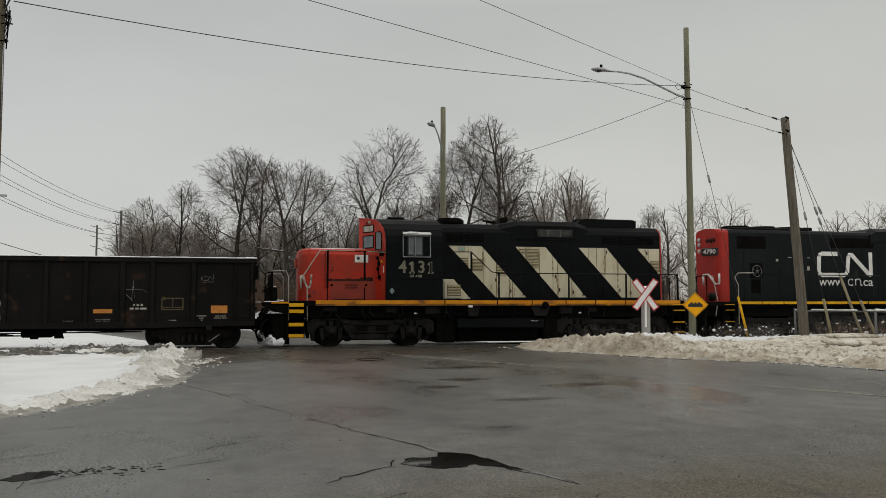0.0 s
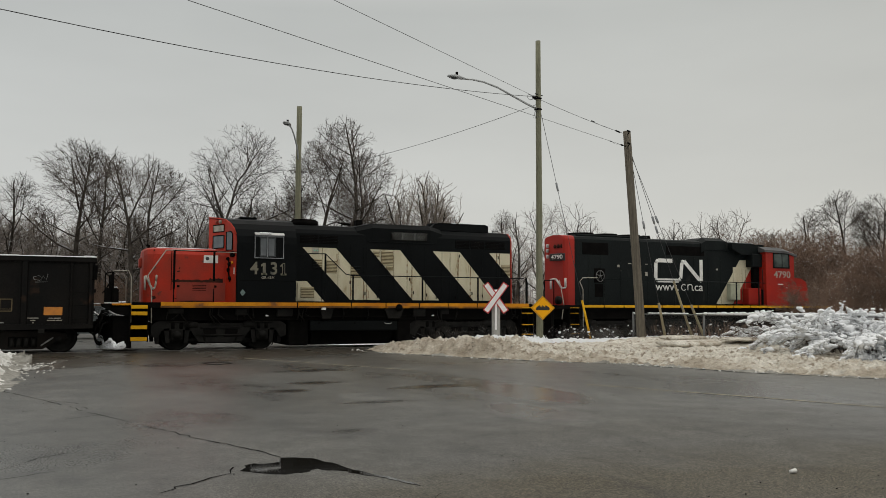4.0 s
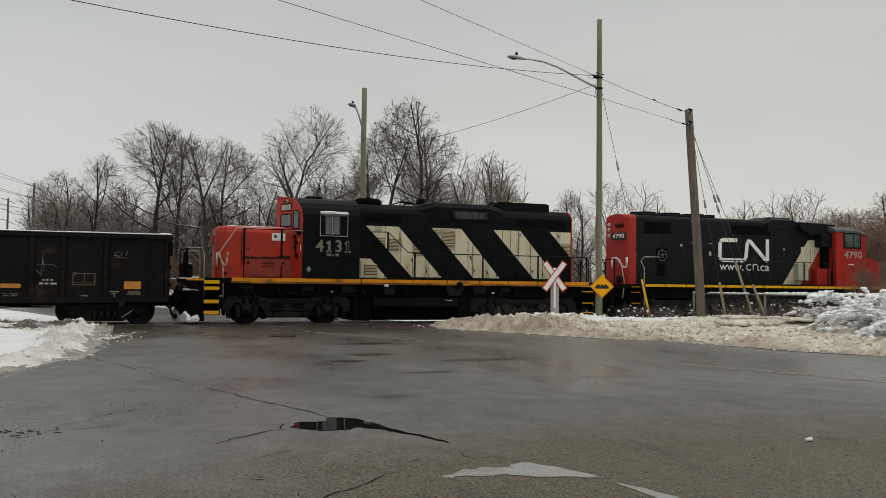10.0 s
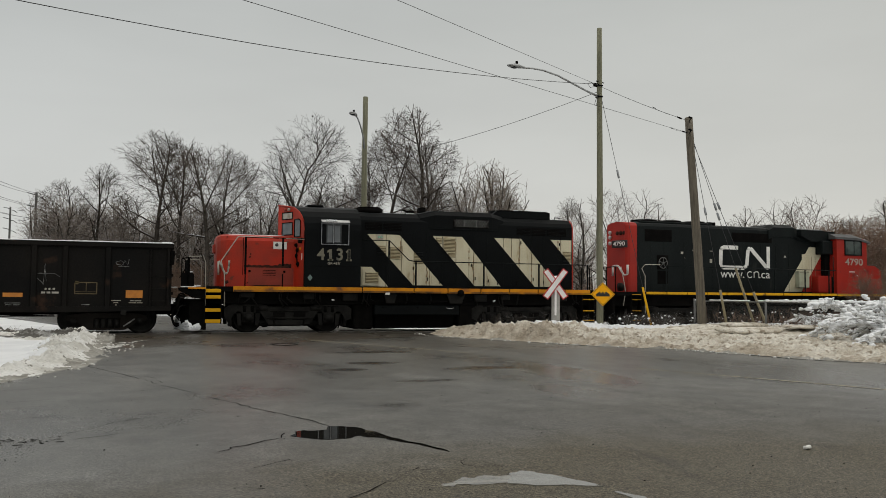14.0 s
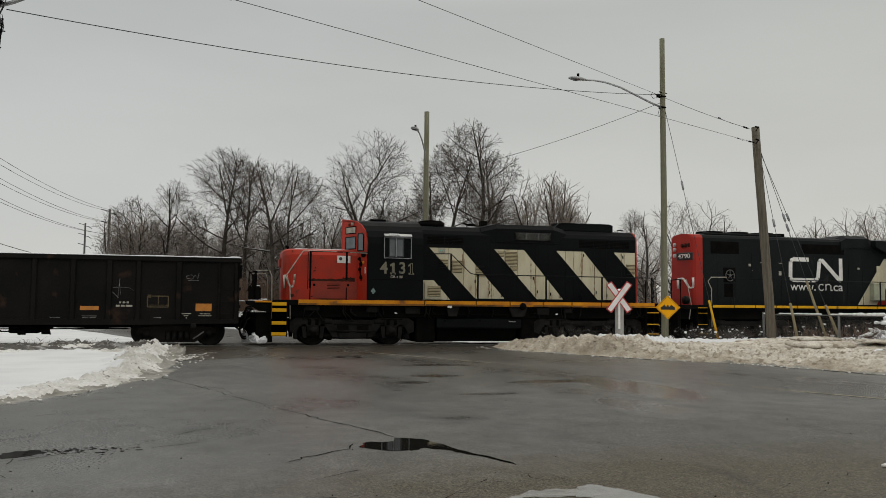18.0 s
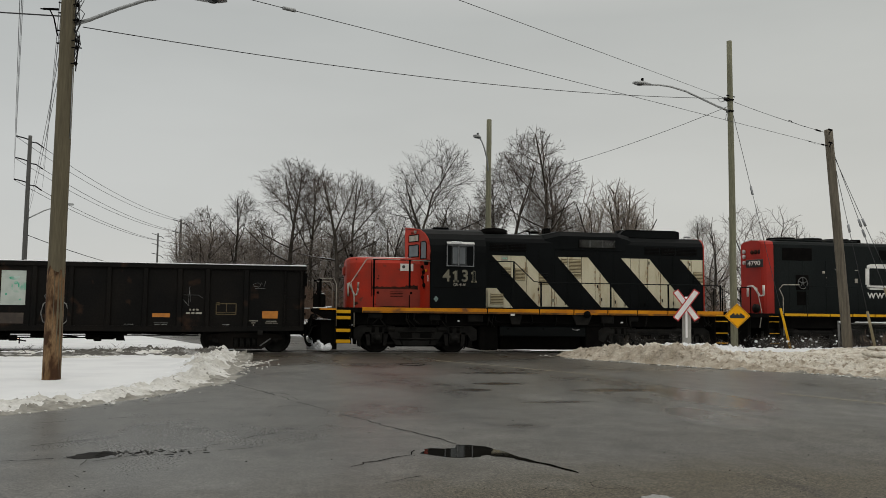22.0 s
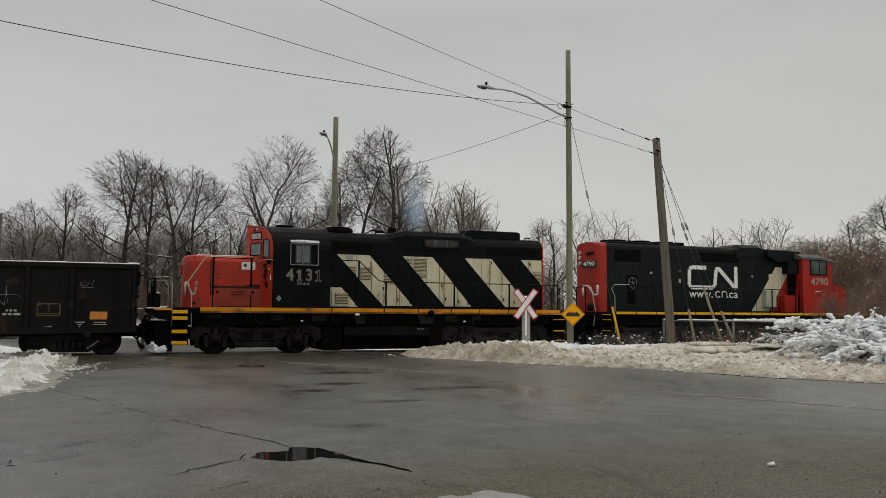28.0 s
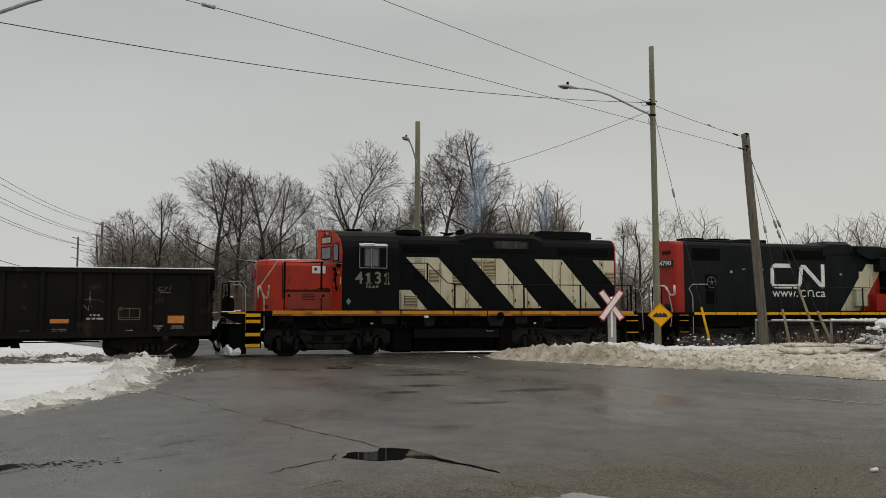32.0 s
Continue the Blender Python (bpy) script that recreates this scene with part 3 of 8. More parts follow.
# ---- train ----
def wheel(parent, x, y, r=0.51, tread=0.13):
    rim = Shape()
    prof = [(r + 0.028, 0.03), (r + 0.028, 0.0), (r, -0.02), (r - 0.004, -tread), (r - 0.07, -tread), (r - 0.1, -tread + 0.04),
            (0.2, -tread + 0.06), (0.17, -tread - 0.01), (0.06, -tread - 0.02), (0.06, 0.03)]
    n = 28
    rings = [[(q * math.cos(2 * math.pi * k / n), w if y < 0 else -w, q * math.sin(2 * math.pi * k / n)) for k in range(n)] for q, w in prof]
    rim.loft(rings, True)
    ob = part("wheel", rim, GEAR, parent, at=pose(x, y, r + 0.02))
    return ob


def truck_blomberg(parent, x, side):
    """A cast two-axle side frame with drop hangers, springs and axle boxes."""
    y0, y1 = sorted((side * 1.08, side * 1.26))
    f = Shape()
    f.prism([(x - 2.2, 0.5), (x - 2.2, 0.86), (x - 1.95, 1.02), (x - 0.98, 1.04), (x - 0.8, 0.92), (x + 0.8, 0.92), (x + 0.98, 1.04), (x + 1.95, 1.02),
             (x + 2.2, 0.86), (x + 2.2, 0.5), (x + 2.0, 0.42), (x + 1.86, 0.68), (x + 0.98, 0.7), (x + 0.84, 0.5), (x + 0.7, 0.3), (x - 0.7, 0.3), (x - 0.84, 0.5), (x - 0.98, 0.7), (x - 1.86, 0.68), (x - 2.0, 0.42)], "y", y0, y1)
    frame_ob = part("truck_frame", f, GEAR, parent)
    yf = side * 1.27
    for a, b, c, d in ((x - 1.75, 0.96, x - 1.0, 0.96), (x - 0.66, 0.77, x + 0.66, 0.77), (x + 1.0, 0.96, x + 1.75, 0.96), (x - 0.78, 0.52, x + 0.78, 0.52)):
        part("frame_rib", Shape().tube([(a, yf, b), (c, yf, d)], 0.03, 6), GEAR, frame_ob)
    for dx in (-1.39, 1.39):
        b = Shape().box(x + dx - 0.2, x + dx + 0.2, y0 - 0.02, y1 + 0.03, 0.34, 0.74, 0.05)
        b.tube([(x + dx, side * 1.2, 0.53), (x + dx, side * 1.36, 0.53)], 0.14, 12)
        part("axle_box", b, GEAR, parent)
        for e in (-0.33, 0.33):
            part("pedestal_leg", Shape().prism([(x + dx + e - 0.08, 0.75), (x + dx + e + 0.08, 0.75), (x + dx + e * 0.85 + 0.06, 0.28), (x + dx + e * 0.85 - 0.06, 0.28)], "y", y0, y1), GEAR, parent)
        part("coil_spring", Shape().tube([(x + dx - 0.13, side * 1.2, 0.74), (x + dx - 0.13, side * 1.2, 0.98)], 0.085, 10), DARK, parent)
        part("coil_spring", Shape().tube([(x + dx + 0.13, side * 1.2, 0.74), (x + dx + 0.13, side * 1.2, 0.98)], 0.085, 10), DARK, parent)
        part("sand_pipe", Shape().tube([(x + dx * 1.42, side * 1.1, 1.1), (x + dx * 1.42, side * 1.0, 0.6), (x + dx * 1.3, side * 0.85, 0.15)], 0.022, 6), GEAR, parent)
    sp = Shape().box(x - 0.42, x + 0.42, side * 1.12 - 0.12, side * 1.12 + 0.12, 0.26, 0.36, 0.02)
    for k in range(5):
        sp.box(x - 0.4 + k * 0.01, x + 0.4 - k * 0.01, side * 1.12 - 0.1, side * 1.12 + 0.1, 0.37 + k * 0.035, 0.395 + k * 0.035, 0.006)
    part("leaf_spring", sp, GEAR, parent)
    # Dark plates laid on the frame; the shade of its openings is painted.
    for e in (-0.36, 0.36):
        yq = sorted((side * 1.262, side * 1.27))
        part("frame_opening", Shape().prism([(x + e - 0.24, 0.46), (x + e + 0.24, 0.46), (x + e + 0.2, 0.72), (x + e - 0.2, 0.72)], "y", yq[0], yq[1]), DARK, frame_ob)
    for e in (-2.05, 2.05):
        part("brake_hanger", Shape().prism([(x + e - 0.1, 0.9), (x + e + 0.1, 0.9), (x + e * 0.97 + 0.06, 0.24), (x + e * 0.97 - 0.06, 0.24)], "y", min(side * 1.0, side * 1.1), max(side * 1.0, side * 1.1)), GEAR, parent)
    part("equaliser_bar", Shape().box(x - 1.75, x + 1.75, min(side * 0.98, side * 1.06), max(side * 0.98, side * 1.06), 0.3, 0.44, 0.03), GEAR, parent)
    for e in (-0.62, 0.62):
        part("swing_hanger", Shape().tube([(x + e, side * 1.22, 0.84), (x + e * 0.8, side * 1.24, 0.34)], 0.045, 8), GEAR, parent)
    for e in (-0.75, 0.75):
        c = Shape().tube([(x + e * 1.5, side * 1.2, 0.86), (x + e * 1.0, side * 1.2, 0.86)], 0.11, 12)
        part("brake_cylinder", c, GEAR, parent)
        part("brake_rod", Shape().tube([(x + e, side * 1.2, 0.86), (x + e * 0.9, side * 1.17, 0.3), (x + e * 1.3, side * 1.15, 0.28)], 0.03, 6), DARK, parent)


def underbody(parent, x0, x1, fx, rx, tank, wheels):
    for x in (fx, rx):
        for side in (-1, 1):
            truck_blomberg(parent, x, side)
        part("bolster", Shape().box(x - 0.45, x + 0.45, -1.1, 1.1, 0.55, 1.05, 0.04), DARK, parent)
        for dx in (-1.39, 1.39):
            part("axle", Shape().tube([(x + dx, -0.9, 0.53), (x + dx, 0.9, 0.53)], 0.09, 10), DARK, parent)
            part("traction_motor", Shape().box(x + dx * 0.55 - 0.35, x + dx * 0.55 + 0.35, -0.6, 0.6, 0.28, 0.85, 0.08), DARK, parent)
            for side in (-1, 1):
                wheels.append((wheel(parent, x + dx, side * 0.74), x + dx, side * 0.74, 0.51))
    a, b = tank
    t = Shape()
    sec = [(-1.3, 1.0), (-1.38, 0.96), (-1.38, 0.66), (-1.34, 0.62), (1.34, 0.62), (1.38, 0.66), (1.38, 0.96), (1.3, 1.0)]
    t.prism(sec, "x", a, b)
    part("fuel_tank", t, BLACK, parent)
    # Dark body below the tank band; the shade underneath is its colour.
    part("tank_keel", Shape().prism([(-1.1, 0.62), (-0.95, 0.14), (0.95, 0.14), (1.1, 0.62)], "x", a + 0.1, b - 0.1), DARK, parent)
    for k in range(3):
        part("tank_bolt", Shape().tube([(a + 0.3 + k * (b - a - 0.6) / 2, -1.39, 0.9), (a + 0.3 + k * (b - a - 0.6) / 2, -1.37, 0.9)], 0.03, 8), DARK, parent)
    # Thin bright tube drawn as the highlight along the tank's lip.
    part("tank_gauge", Shape().tube([(b - 0.5, -1.39, 0.9), (b - 0.44, -1.4, 0.875), (b - 0.3, -1.4, 0.87), (b - 0.22, -1.39, 0.9)], 0.012, 5), ALUM, parent)
    # Dark boxes added to block daylight seen between trucks and tank.
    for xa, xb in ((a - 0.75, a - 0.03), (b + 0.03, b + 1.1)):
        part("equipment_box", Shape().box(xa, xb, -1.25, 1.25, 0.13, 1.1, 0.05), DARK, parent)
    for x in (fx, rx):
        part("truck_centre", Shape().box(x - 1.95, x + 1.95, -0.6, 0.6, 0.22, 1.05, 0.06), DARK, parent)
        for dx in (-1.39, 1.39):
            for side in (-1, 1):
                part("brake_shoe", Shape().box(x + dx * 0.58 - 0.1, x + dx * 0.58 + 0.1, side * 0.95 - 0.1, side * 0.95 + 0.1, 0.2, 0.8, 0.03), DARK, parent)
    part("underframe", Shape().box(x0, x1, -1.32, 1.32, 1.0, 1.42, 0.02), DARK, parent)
    part("air_tank", Shape().tube([(b + 0.15, -1.0, 1.05), (b + 0.9, -1.0, 1.05)], 0.2, 14), DARK, parent)
    part("pipe_run", Shape().tube([(a - 0.6, -1.35, 1.15), (a, -1.4, 1.12), (b, -1.4, 1.12), (b + 0.6, -1.35, 1.2)], 0.025, 6), DARK, parent)


def handrail(parent, points, mat=None, r=0.018, name="handrail"):
    part(name, Shape().tube(points, r, 6), mat or BLACK, parent)


def stair(parent, x, w, side, thick):
    """Step well at a corner: four yellow-edged treads between black side plates."""
    y0, y1 = sorted((side * 1.08, side * 1.56))
    for z in (0.43, 0.8, 1.24, 1.45):
        part("step", Shape().box(x, x + w, y0, y1, z - 0.02, z + 0.02, 0.005), DARK, parent)
        ya, yb = sorted((side * 1.555, side * 1.59))
        part("step_edge", Shape().box(x + 0.01, x + w - 0.01, ya, yb, z - 0.055 * thick, z + 0.06 * thick, 0.006), YELLOW, parent)
    for xx in (x - 0.03, x + w):
        part("step_side", Shape().box(xx, xx + 0.03, y0, y1, 0.34, 1.5, 0.006), DARK, parent)
    part("step_back", Shape().box(x, x + w, min(side * 1.04, side * 1.08), max(side * 1.04, side * 1.08), 0.34, 1.5, 0.004), DARK, parent)


def coupler(parent, x, d):
    s = Shape().box(min(x, x + d * 0.45), max(x, x + d * 0.45), -0.13, 0.13, 0.78, 1.02, 0.03)
    s.prism([(x + d * 0.4, -0.22), (x + d * 0.62, -0.2), (x + d * 0.68, 0.0), (x + d * 0.55, 0.06), (x + d * 0.66, 0.2), (x + d * 0.4, 0.22)], "z", 0.72, 1.05)
    part("coupler", s, GEAR, parent)


def hose(parent, x, y, z, d):
    part("air_hose", Shape().tube([(x, y, z), (x + d * 0.18, y, z - 0.12), (x + d * 0.28, y, z - 0.35), (x + d * 0.42, y, z - 0.45), (x + d * 0.6, y, z - 0.3)], 0.026, 7), DARK, parent)


HOOD = [(-0.86, 1.6), (-0.86, 4.08), (-0.79, 4.22), (-0.58, 4.38), (0, 4.46), (0.58, 4.38), (0.79, 4.22), (0.86, 4.08), (0.86, 1.6)]


def seam(parent, x, z0, z1, y=-0.866):
    part("door_seam", Shape().box(x - 0.009, x + 0.009, y - 0.003, y + 0.01, z0, z1, 0.001), SLOT, parent)


def latch(parent, x, z, y=-0.87):
    part("door_latch", Shape().box(x - 0.018, x + 0.018, y - 0.03, y, z - 0.06, z + 0.06, 0.006), DARK, parent)


def louvre(parent, x0, x1, z0, z1, edges, y=-0.868):
    """A slatted vent; edges(z) gives the painted stripe's limits, outside of which its slats are black."""
    def lim(z):
        a, b = edges(z)
        return min(max(x0, a), x1), max(min(x1, b), x0)
    zs = [z0 + (z1 - z0) * k / 8 for k in range(9)]
    rim = [(lim(z)[1] + 0.012, z) for z in zs] + [(lim(z)[0] - 0.012, z) for z in reversed(zs)]
    body = part("louvre", Shape().prism(rim, "y", y - 0.004, y + 0.01), LOUVRE, parent)
    n = max(4, int((z1 - z0) / 0.05))
    h = (z1 - z0) / n
    for k in range(n):
        z = z0 + k * h
        a, b = lim(z + h * 0.6)
        for p, q, m in ((x0, a, BLACK), (a, b, SLAT), (b, x1, BLACK)):
            if q - p > 0.03:
                part("louvre_slat", Shape().prism([(y - 0.006, z + h * 0.35), (y - 0.03, z + h * 0.42), (y - 0.006, z + h)], "x", p, q), m, body)


def loco_older(wheels):
    X0 = 8.95
    L = thing("locomotive", X0, YT, 0, "red and black road switcher locomotive with cream diagonal stripes", "locomotive", "train")

    def o(x):
        return x - X0
    underbody(L, o(1.75), o(16.2), o(4.45), o(13.45), (o(7.48), o(10.7)), wheels)
    part("deck", Shape().box(o(1.65), o(16.25), -1.54, 1.54, 1.42, 1.6, 0.01), DARK, L)
    for side in (-1, 1):
        cuts = [2.5, 6.98, 8.9, 10.2, 11.5, 12.65, 13.85, 15.0, 16.1]
        for a, b in zip(cuts, cuts[1:]):
            y0, y1 = sorted((side * 1.545, side * 1.575))
            part("sill_stripe", Shape().box(o(a) + 0.01, o(b) - 0.03, y0, y1, 1.43, 1.61, 0.006), ORANGE, L)
            part("sill_grime", Shape().box(o(a) + 0.02, o(b) - 0.04, y0 - 0.003, y1, 1.425, 1.492, 0.003), GRIMEORANGE, L, "oily brown grime along the lower edge of the stripe")
    # short hood
    n = Shape()
    sec = [(-0.92, 1.6), (-0.92, 3.2), (-0.84, 3.36), (-0.6, 3.42), (0.6, 3.42), (0.84, 3.36), (0.92, 3.2), (0.92, 1.6)]
    rings = []
    for x, k, dz in ((1.98, 0.5, -0.14), (2.02, 0.66, -0.06), (2.12, 0.84, -0.015), (2.3, 0.97, 0.0), (2.5, 1.0, 0.0), (4.72, 1.0, 0.0)):
        rings.append([(o(x), y * k, (z if z < 2 else z + dz)) for y, z in sec])
    n.loft(rings)
    part("short_hood", n, RED, L)
    snow = Shape().loft([[(o(x), y * 0.9, 3.425 + h) for y, h in ((-0.6, 0), (-0.3, 0.03), (0.3, 0.035), (0.6, 0))] for x in (2.45, 3.2, 3.9, 4.35)])
    part("hood_snow", snow, BUSHSNOW, L)
    part("hood_side_panel", Shape().box(o(3.05), o(4.62), -0.93, -0.915, 1.66, 2.27, 0.003), REDWORN, L, "faded darker red lower panel")
    top = [(2.9 + 0.053 * k, 2.36 + 0.045 * noise.noise((k * 0.9, 1, 0)) + 0.03 * noise.noise((k * 2.7, 2, 0)) + (0.05 if k > 22 else 0)) for k in range(32)]
    low = [(x, 2.27 + 0.02 * noise.noise((x * 9, 4, 0))) for x, _ in reversed(top)]
    part("paint_scar", Shape().prism([(o(x), z) for x, z in top + low], "y", -0.927, -0.9), SCAR, L, "ragged dark paint scar")
    for x, z, w, h in ((2.25, 1.72, 0.16, 0.1), (3.05, 2.62, 0.1, 0.04), (3.1, 2.72, 0.05, 0.05), (2.98, 1.72, 0.25, 0.05), (2.3, 3.3, 0.04, 0.04), (3.0, 1.63, 1.3, 0.04)):
        part("paint_scar", Shape().prism([(o(x), z), (o(x + w * 0.5), z - h * 0.3), (o(x + w), z + h * 0.2), (o(x + w * 0.8), z + h), (o(x + w * 0.3), z + h * 0.8)], "y", -0.927 if x > 2.4 else -0.91, -0.85), SCAR, L)
    part("hood_seam", Shape().box(o(2.86), o(2.885), -0.925, -0.91, 2.0, 3.3, 0.003), DARK, L)
    part("notice_plate", Shape().box(o(3.9), o(4.37), -0.928, -0.91, 2.93, 3.19, 0.003), WHITE, L)
    part("notice_mark", Shape().tube([(o(4.02), -0.931, 3.08), (o(4.02), -0.92, 3.08)], 0.06, 12), ROOFGREY, L)
    for k in range(4):
        part("vent_slot", Shape().box(o(3.55), o(4.0), -0.933, -0.91, 2.0 + k * 0.055, 2.02 + k * 0.055, 0.004), DARK, L)
    for x in (3.1, 4.3):
        part("hood_latch", Shape().box(o(x) - 0.04, o(x) + 0.04, -0.94, -0.9, 2.1, 2.18, 0.01), DARK, L)
    for a, b, c, d in ((2.07, 2.48, 2.2, 2.2), (2.2, 2.2, 2.3, 2.02), (2.3, 2.02, 2.37, 2.1), (2.37, 2.1, 2.4, 2.3), (2.4, 2.3, 2.41, 2.5), (2.05, 2.46, 2.06, 2.0)):
        part("nose_emblem_bar", Shape().tube([(o(a), -0.83 - 0.075 * (a - 2.05) / 0.36, b), (o(c), -0.83 - 0.075 * (c - 2.05) / 0.36, d)], 0.034, 6), DULLWHITE, L, "worn cream bars of an old emblem")
    part("headlight_box", Shape().box(o(1.9), o(2.05), -0.3, 0.3, 2.75, 3.1, 0.05), RED, L)
    part("bell", Shape().tube([(o(2.2), -0.2, 3.4), (o(2.2), -0.2, 3.5), (o(2.12), -0.2, 3.52)], 0.05, 8), DARK, L)
    # cab
    arch = [(-1.5, 3.62), (-1.47, 3.85), (-1.36, 4.08), (-1.15, 4.28), (-0.86, 4.43), (-0.4, 4.53), (0, 4.57)]
    arch = arch + [(-y, z) for y, z in reversed(arch[:-1])]

    def xp(y):
        """x of the cab front: a shallow wedge in the middle, corners swept back."""
        return 4.2 + 0.5 * abs(y) if abs(y) <= 0.86 else 4.63 + 0.43 * (abs(y) - 0.86)
    sec = [(-1.5, 1.6), *arch, (1.5, 1.6)]
    part("cab", Shape().loft([[(o(xp(y)), y, z) for y, z in sec], [(o(6.92), y, z) for y, z in sec]]), BLACK, L)
    rim = [(-1.49, 3.6), (-1.44, 3.86), (-1.33, 4.06), (-1.13, 4.25), (-0.86, 4.39), (0, 4.53), (0.86, 4.39), (1.13, 4.25), (1.33, 4.06), (1.44, 3.86), (1.49, 3.6)]
    fv, ff = [], []
    for y, z in rim:
        x = o(xp(y)) - 0.018
        fv += [(x, y, 1.6), (x, y, z), (x + 0.1, y, 1.6), (x + 0.1, y, z)]
    for k in range(len(rim) - 1):
        a, b = 4 * k, 4 * k + 4
        ff += [(a, b, b + 1, a + 1), (a + 2, b + 2, b + 3, a + 3), (a + 1, b + 1, b + 3, a + 3)]
    part("cab_front", Shape().add(fv, ff), RED, L)
    for side in (-1, 1):
        def pane(name, mat, ya, yb, za, zb, cut_top=0.0):
            """A pane on the slanting cab front between two widths, with its dark gasket."""
            w = [(ya, za), (yb, za), (yb, zb - cut_top), (yb + (ya - yb) * 0.25, zb), (ya, zb)]
            w = [(o(xp(y)) - 0.026, side * y, z) for y, z in w]
            n = len(w)
            part(name, Shape().add(w + [(x + 0.03, y, z) for x, y, z in w], [tuple(range(n)), tuple(range(n, 2 * n))] + [(k, (k + 1) % n, n + (k + 1) % n, n + k) for k in range(n)]), mat, L)
            part(name + "_gasket", Shape().tube([(x - 0.004, y, z) for x, y, z in w + w[:1]], 0.02, 5), DARK, L)
        pane("windshield", PALEGLASS, 0.24, 0.8, 3.47, 3.9)
        pane("number_board", DULLWHITE, 0.24, 0.8, 4.03, 4.27)
        pane("quarter_window", PALEGLASS, 0.93, 1.27, 3.38, 4.0, 0.07)
        part("cab_gutter", Shape().tube([(o(xp(y)) - 0.02, side * y, z + 0.035) for y, z in ((0, 4.53), (0.43, 4.47), (0.86, 4.39), (1.13, 4.25), (1.33, 4.06), (1.44, 3.86))], 0.026, 6), RED, L)
        part("mirror_box", Shape().box(o(4.72), o(4.9), min(side * 1.05, side * 1.4), max(side * 1.05, side * 1.4), 3.14, 3.32, 0.03), DARK, L)
    for y, m in ((-0.62, DULLWHITE), (-0.44, REDWORN)):
        part("headlight", Shape().tube([(o(xp(y)) - 0.09, y, 4.37), (o(xp(y)), y, 4.37)], 0.055, 12), m, L)
    part("marker_lamp", Shape().tube([(o(xp(1.28)) - 0.06, -1.28, 2.94), (o(xp(1.28)), -1.28, 2.94)], 0.05, 12), ORANGE, L, "small amber marker lamp")
    for y, z in ((-1.08, 3.08), (-1.16, 2.9), (-1.1, 2.7), (-1.2, 2.42)):
        part("wall_valve", Shape().blob(o(xp(-y)) - 0.05, y, z, 0.06, 0.05, 0.07, 0.3, 7, 5), DARK, L)
    part("wall_pipe", Shape().tube([(o(xp(1.1)) - 0.03, -1.1, 3.1), (o(xp(1.1)) - 0.05, -1.1, 2.7), (o(xp(1.18)) - 0.04, -1.18, 2.3)], 0.022, 6), DARK, L)
    part("roof_hatch", Shape().box(o(5.15), o(5.75), -0.45, 0.2, 4.53, 4.6, 0.02), BLACK, L)
    # cab side window with its sun awning
    for side in (-1,):
        win = part("cab_window", Shape().box(o(5.56), o(6.46), -1.512, -1.49, 3.16, 3.84, 0.004), GLASS, L)
        fr = Shape()
        for x0, x1, z0, z1 in ((5.48, 6.47, 3.84, 3.88), (5.48, 6.47, 3.1, 3.125), (5.48, 5.5, 3.1, 3.88), (6.448, 6.47, 3.1, 3.88), (5.9, 5.925, 3.15, 3.82)):
            fr.box(o(x0), o(x1), -1.56, -1.5, z0, z1, 0.006)
        part("window_frame", fr, GREYFRAME, win)
        for xa, xb in ((5.7, 5.88), (5.95, 6.15)):
            part("blind", Shape().box(o(xa), o(xb), -1.516, -1.51, 3.2, 3.78, 0.002), CURTAIN, win)
        part("side_wing", Shape().box(o(6.2), o(6.44), -1.53, -1.5, 3.16, 3.82, 0.004), BLACK, win)
        part("side_wing", Shape().box(o(5.51), o(5.66), -1.53, -1.5, 3.16, 3.82, 0.004), BLACK, win)
        part("awning", Shape().prism([(-1.5, 3.95), (-1.66, 3.88), (-1.66, 3.9), (-1.5, 3.98)], "x", o(5.47), o(6.47)), ALUM, win)
        sn = Shape()
        for k in range(5):
            sn.blob(o(5.68 + 0.07 * k), -1.6, 3.95, 0.07, 0.06, 0.035)
        part("awning_snow", sn, BUSHSNOW, win)
    part("cab_seam", Shape().box(o(5.0), o(6.9), -1.504, -1.49, 2.335, 2.35, 0.003), DARK, L)
    part("worksite_badge", Shape().prism([(o(5.02), 1.935), (o(5.11), 1.82), (o(5.2), 1.935), (o(5.11), 2.05)], "y", -1.508, -1.49), BADGE, L, "small pale green diamond badge")
    for ch, x in (("4", 5.485), ("3", 6.15)):
        letters("road_number", ch, 0.58, NUMBER, L, o(x), -1.504, 2.745, 0.95, bold=0.013)
    for x in (5.82, 6.48):
        one = [(x - 0.05, 2.54), (x - 0.05, 2.85), (x - 0.11, 2.82), (x - 0.11, 2.89), (x - 0.02, 2.95), (x + 0.05, 2.95), (x + 0.05, 2.54)]
        digit = part("road_number", Shape().prism([(o(a), b) for a, b in one], "y", -1.508, -1.49).box(o(x - 0.1), o(x + 0.1), -1.508, -1.49, 2.535, 2.6, 0.002), NUMBER, L)
        if x > 6:
            part("number_face", Shape().box(o(x - 0.025), o(x + 0.028), -1.511, -1.5, 2.565, 2.93, 0.002), BLACK, digit, "digit whose filling has worn back to black")
    letters("class_mark", "GR-418f", 0.13, DULLWHITE, L, o(5.945), -1.504, 2.445, 1.0)
    part("side_notice", Shape().box(o(4.82), o(4.86), -1.4, -1.26, 2.56, 2.78, 0.003), WHITE, L)
    # long hood
    part("long_hood", Shape().prism(HOOD, "x", o(6.9), o(15.65)), BLACK, L)
    part("hood_end", Shape().prism(HOOD, "x", o(15.65), o(15.7)), RED, L)
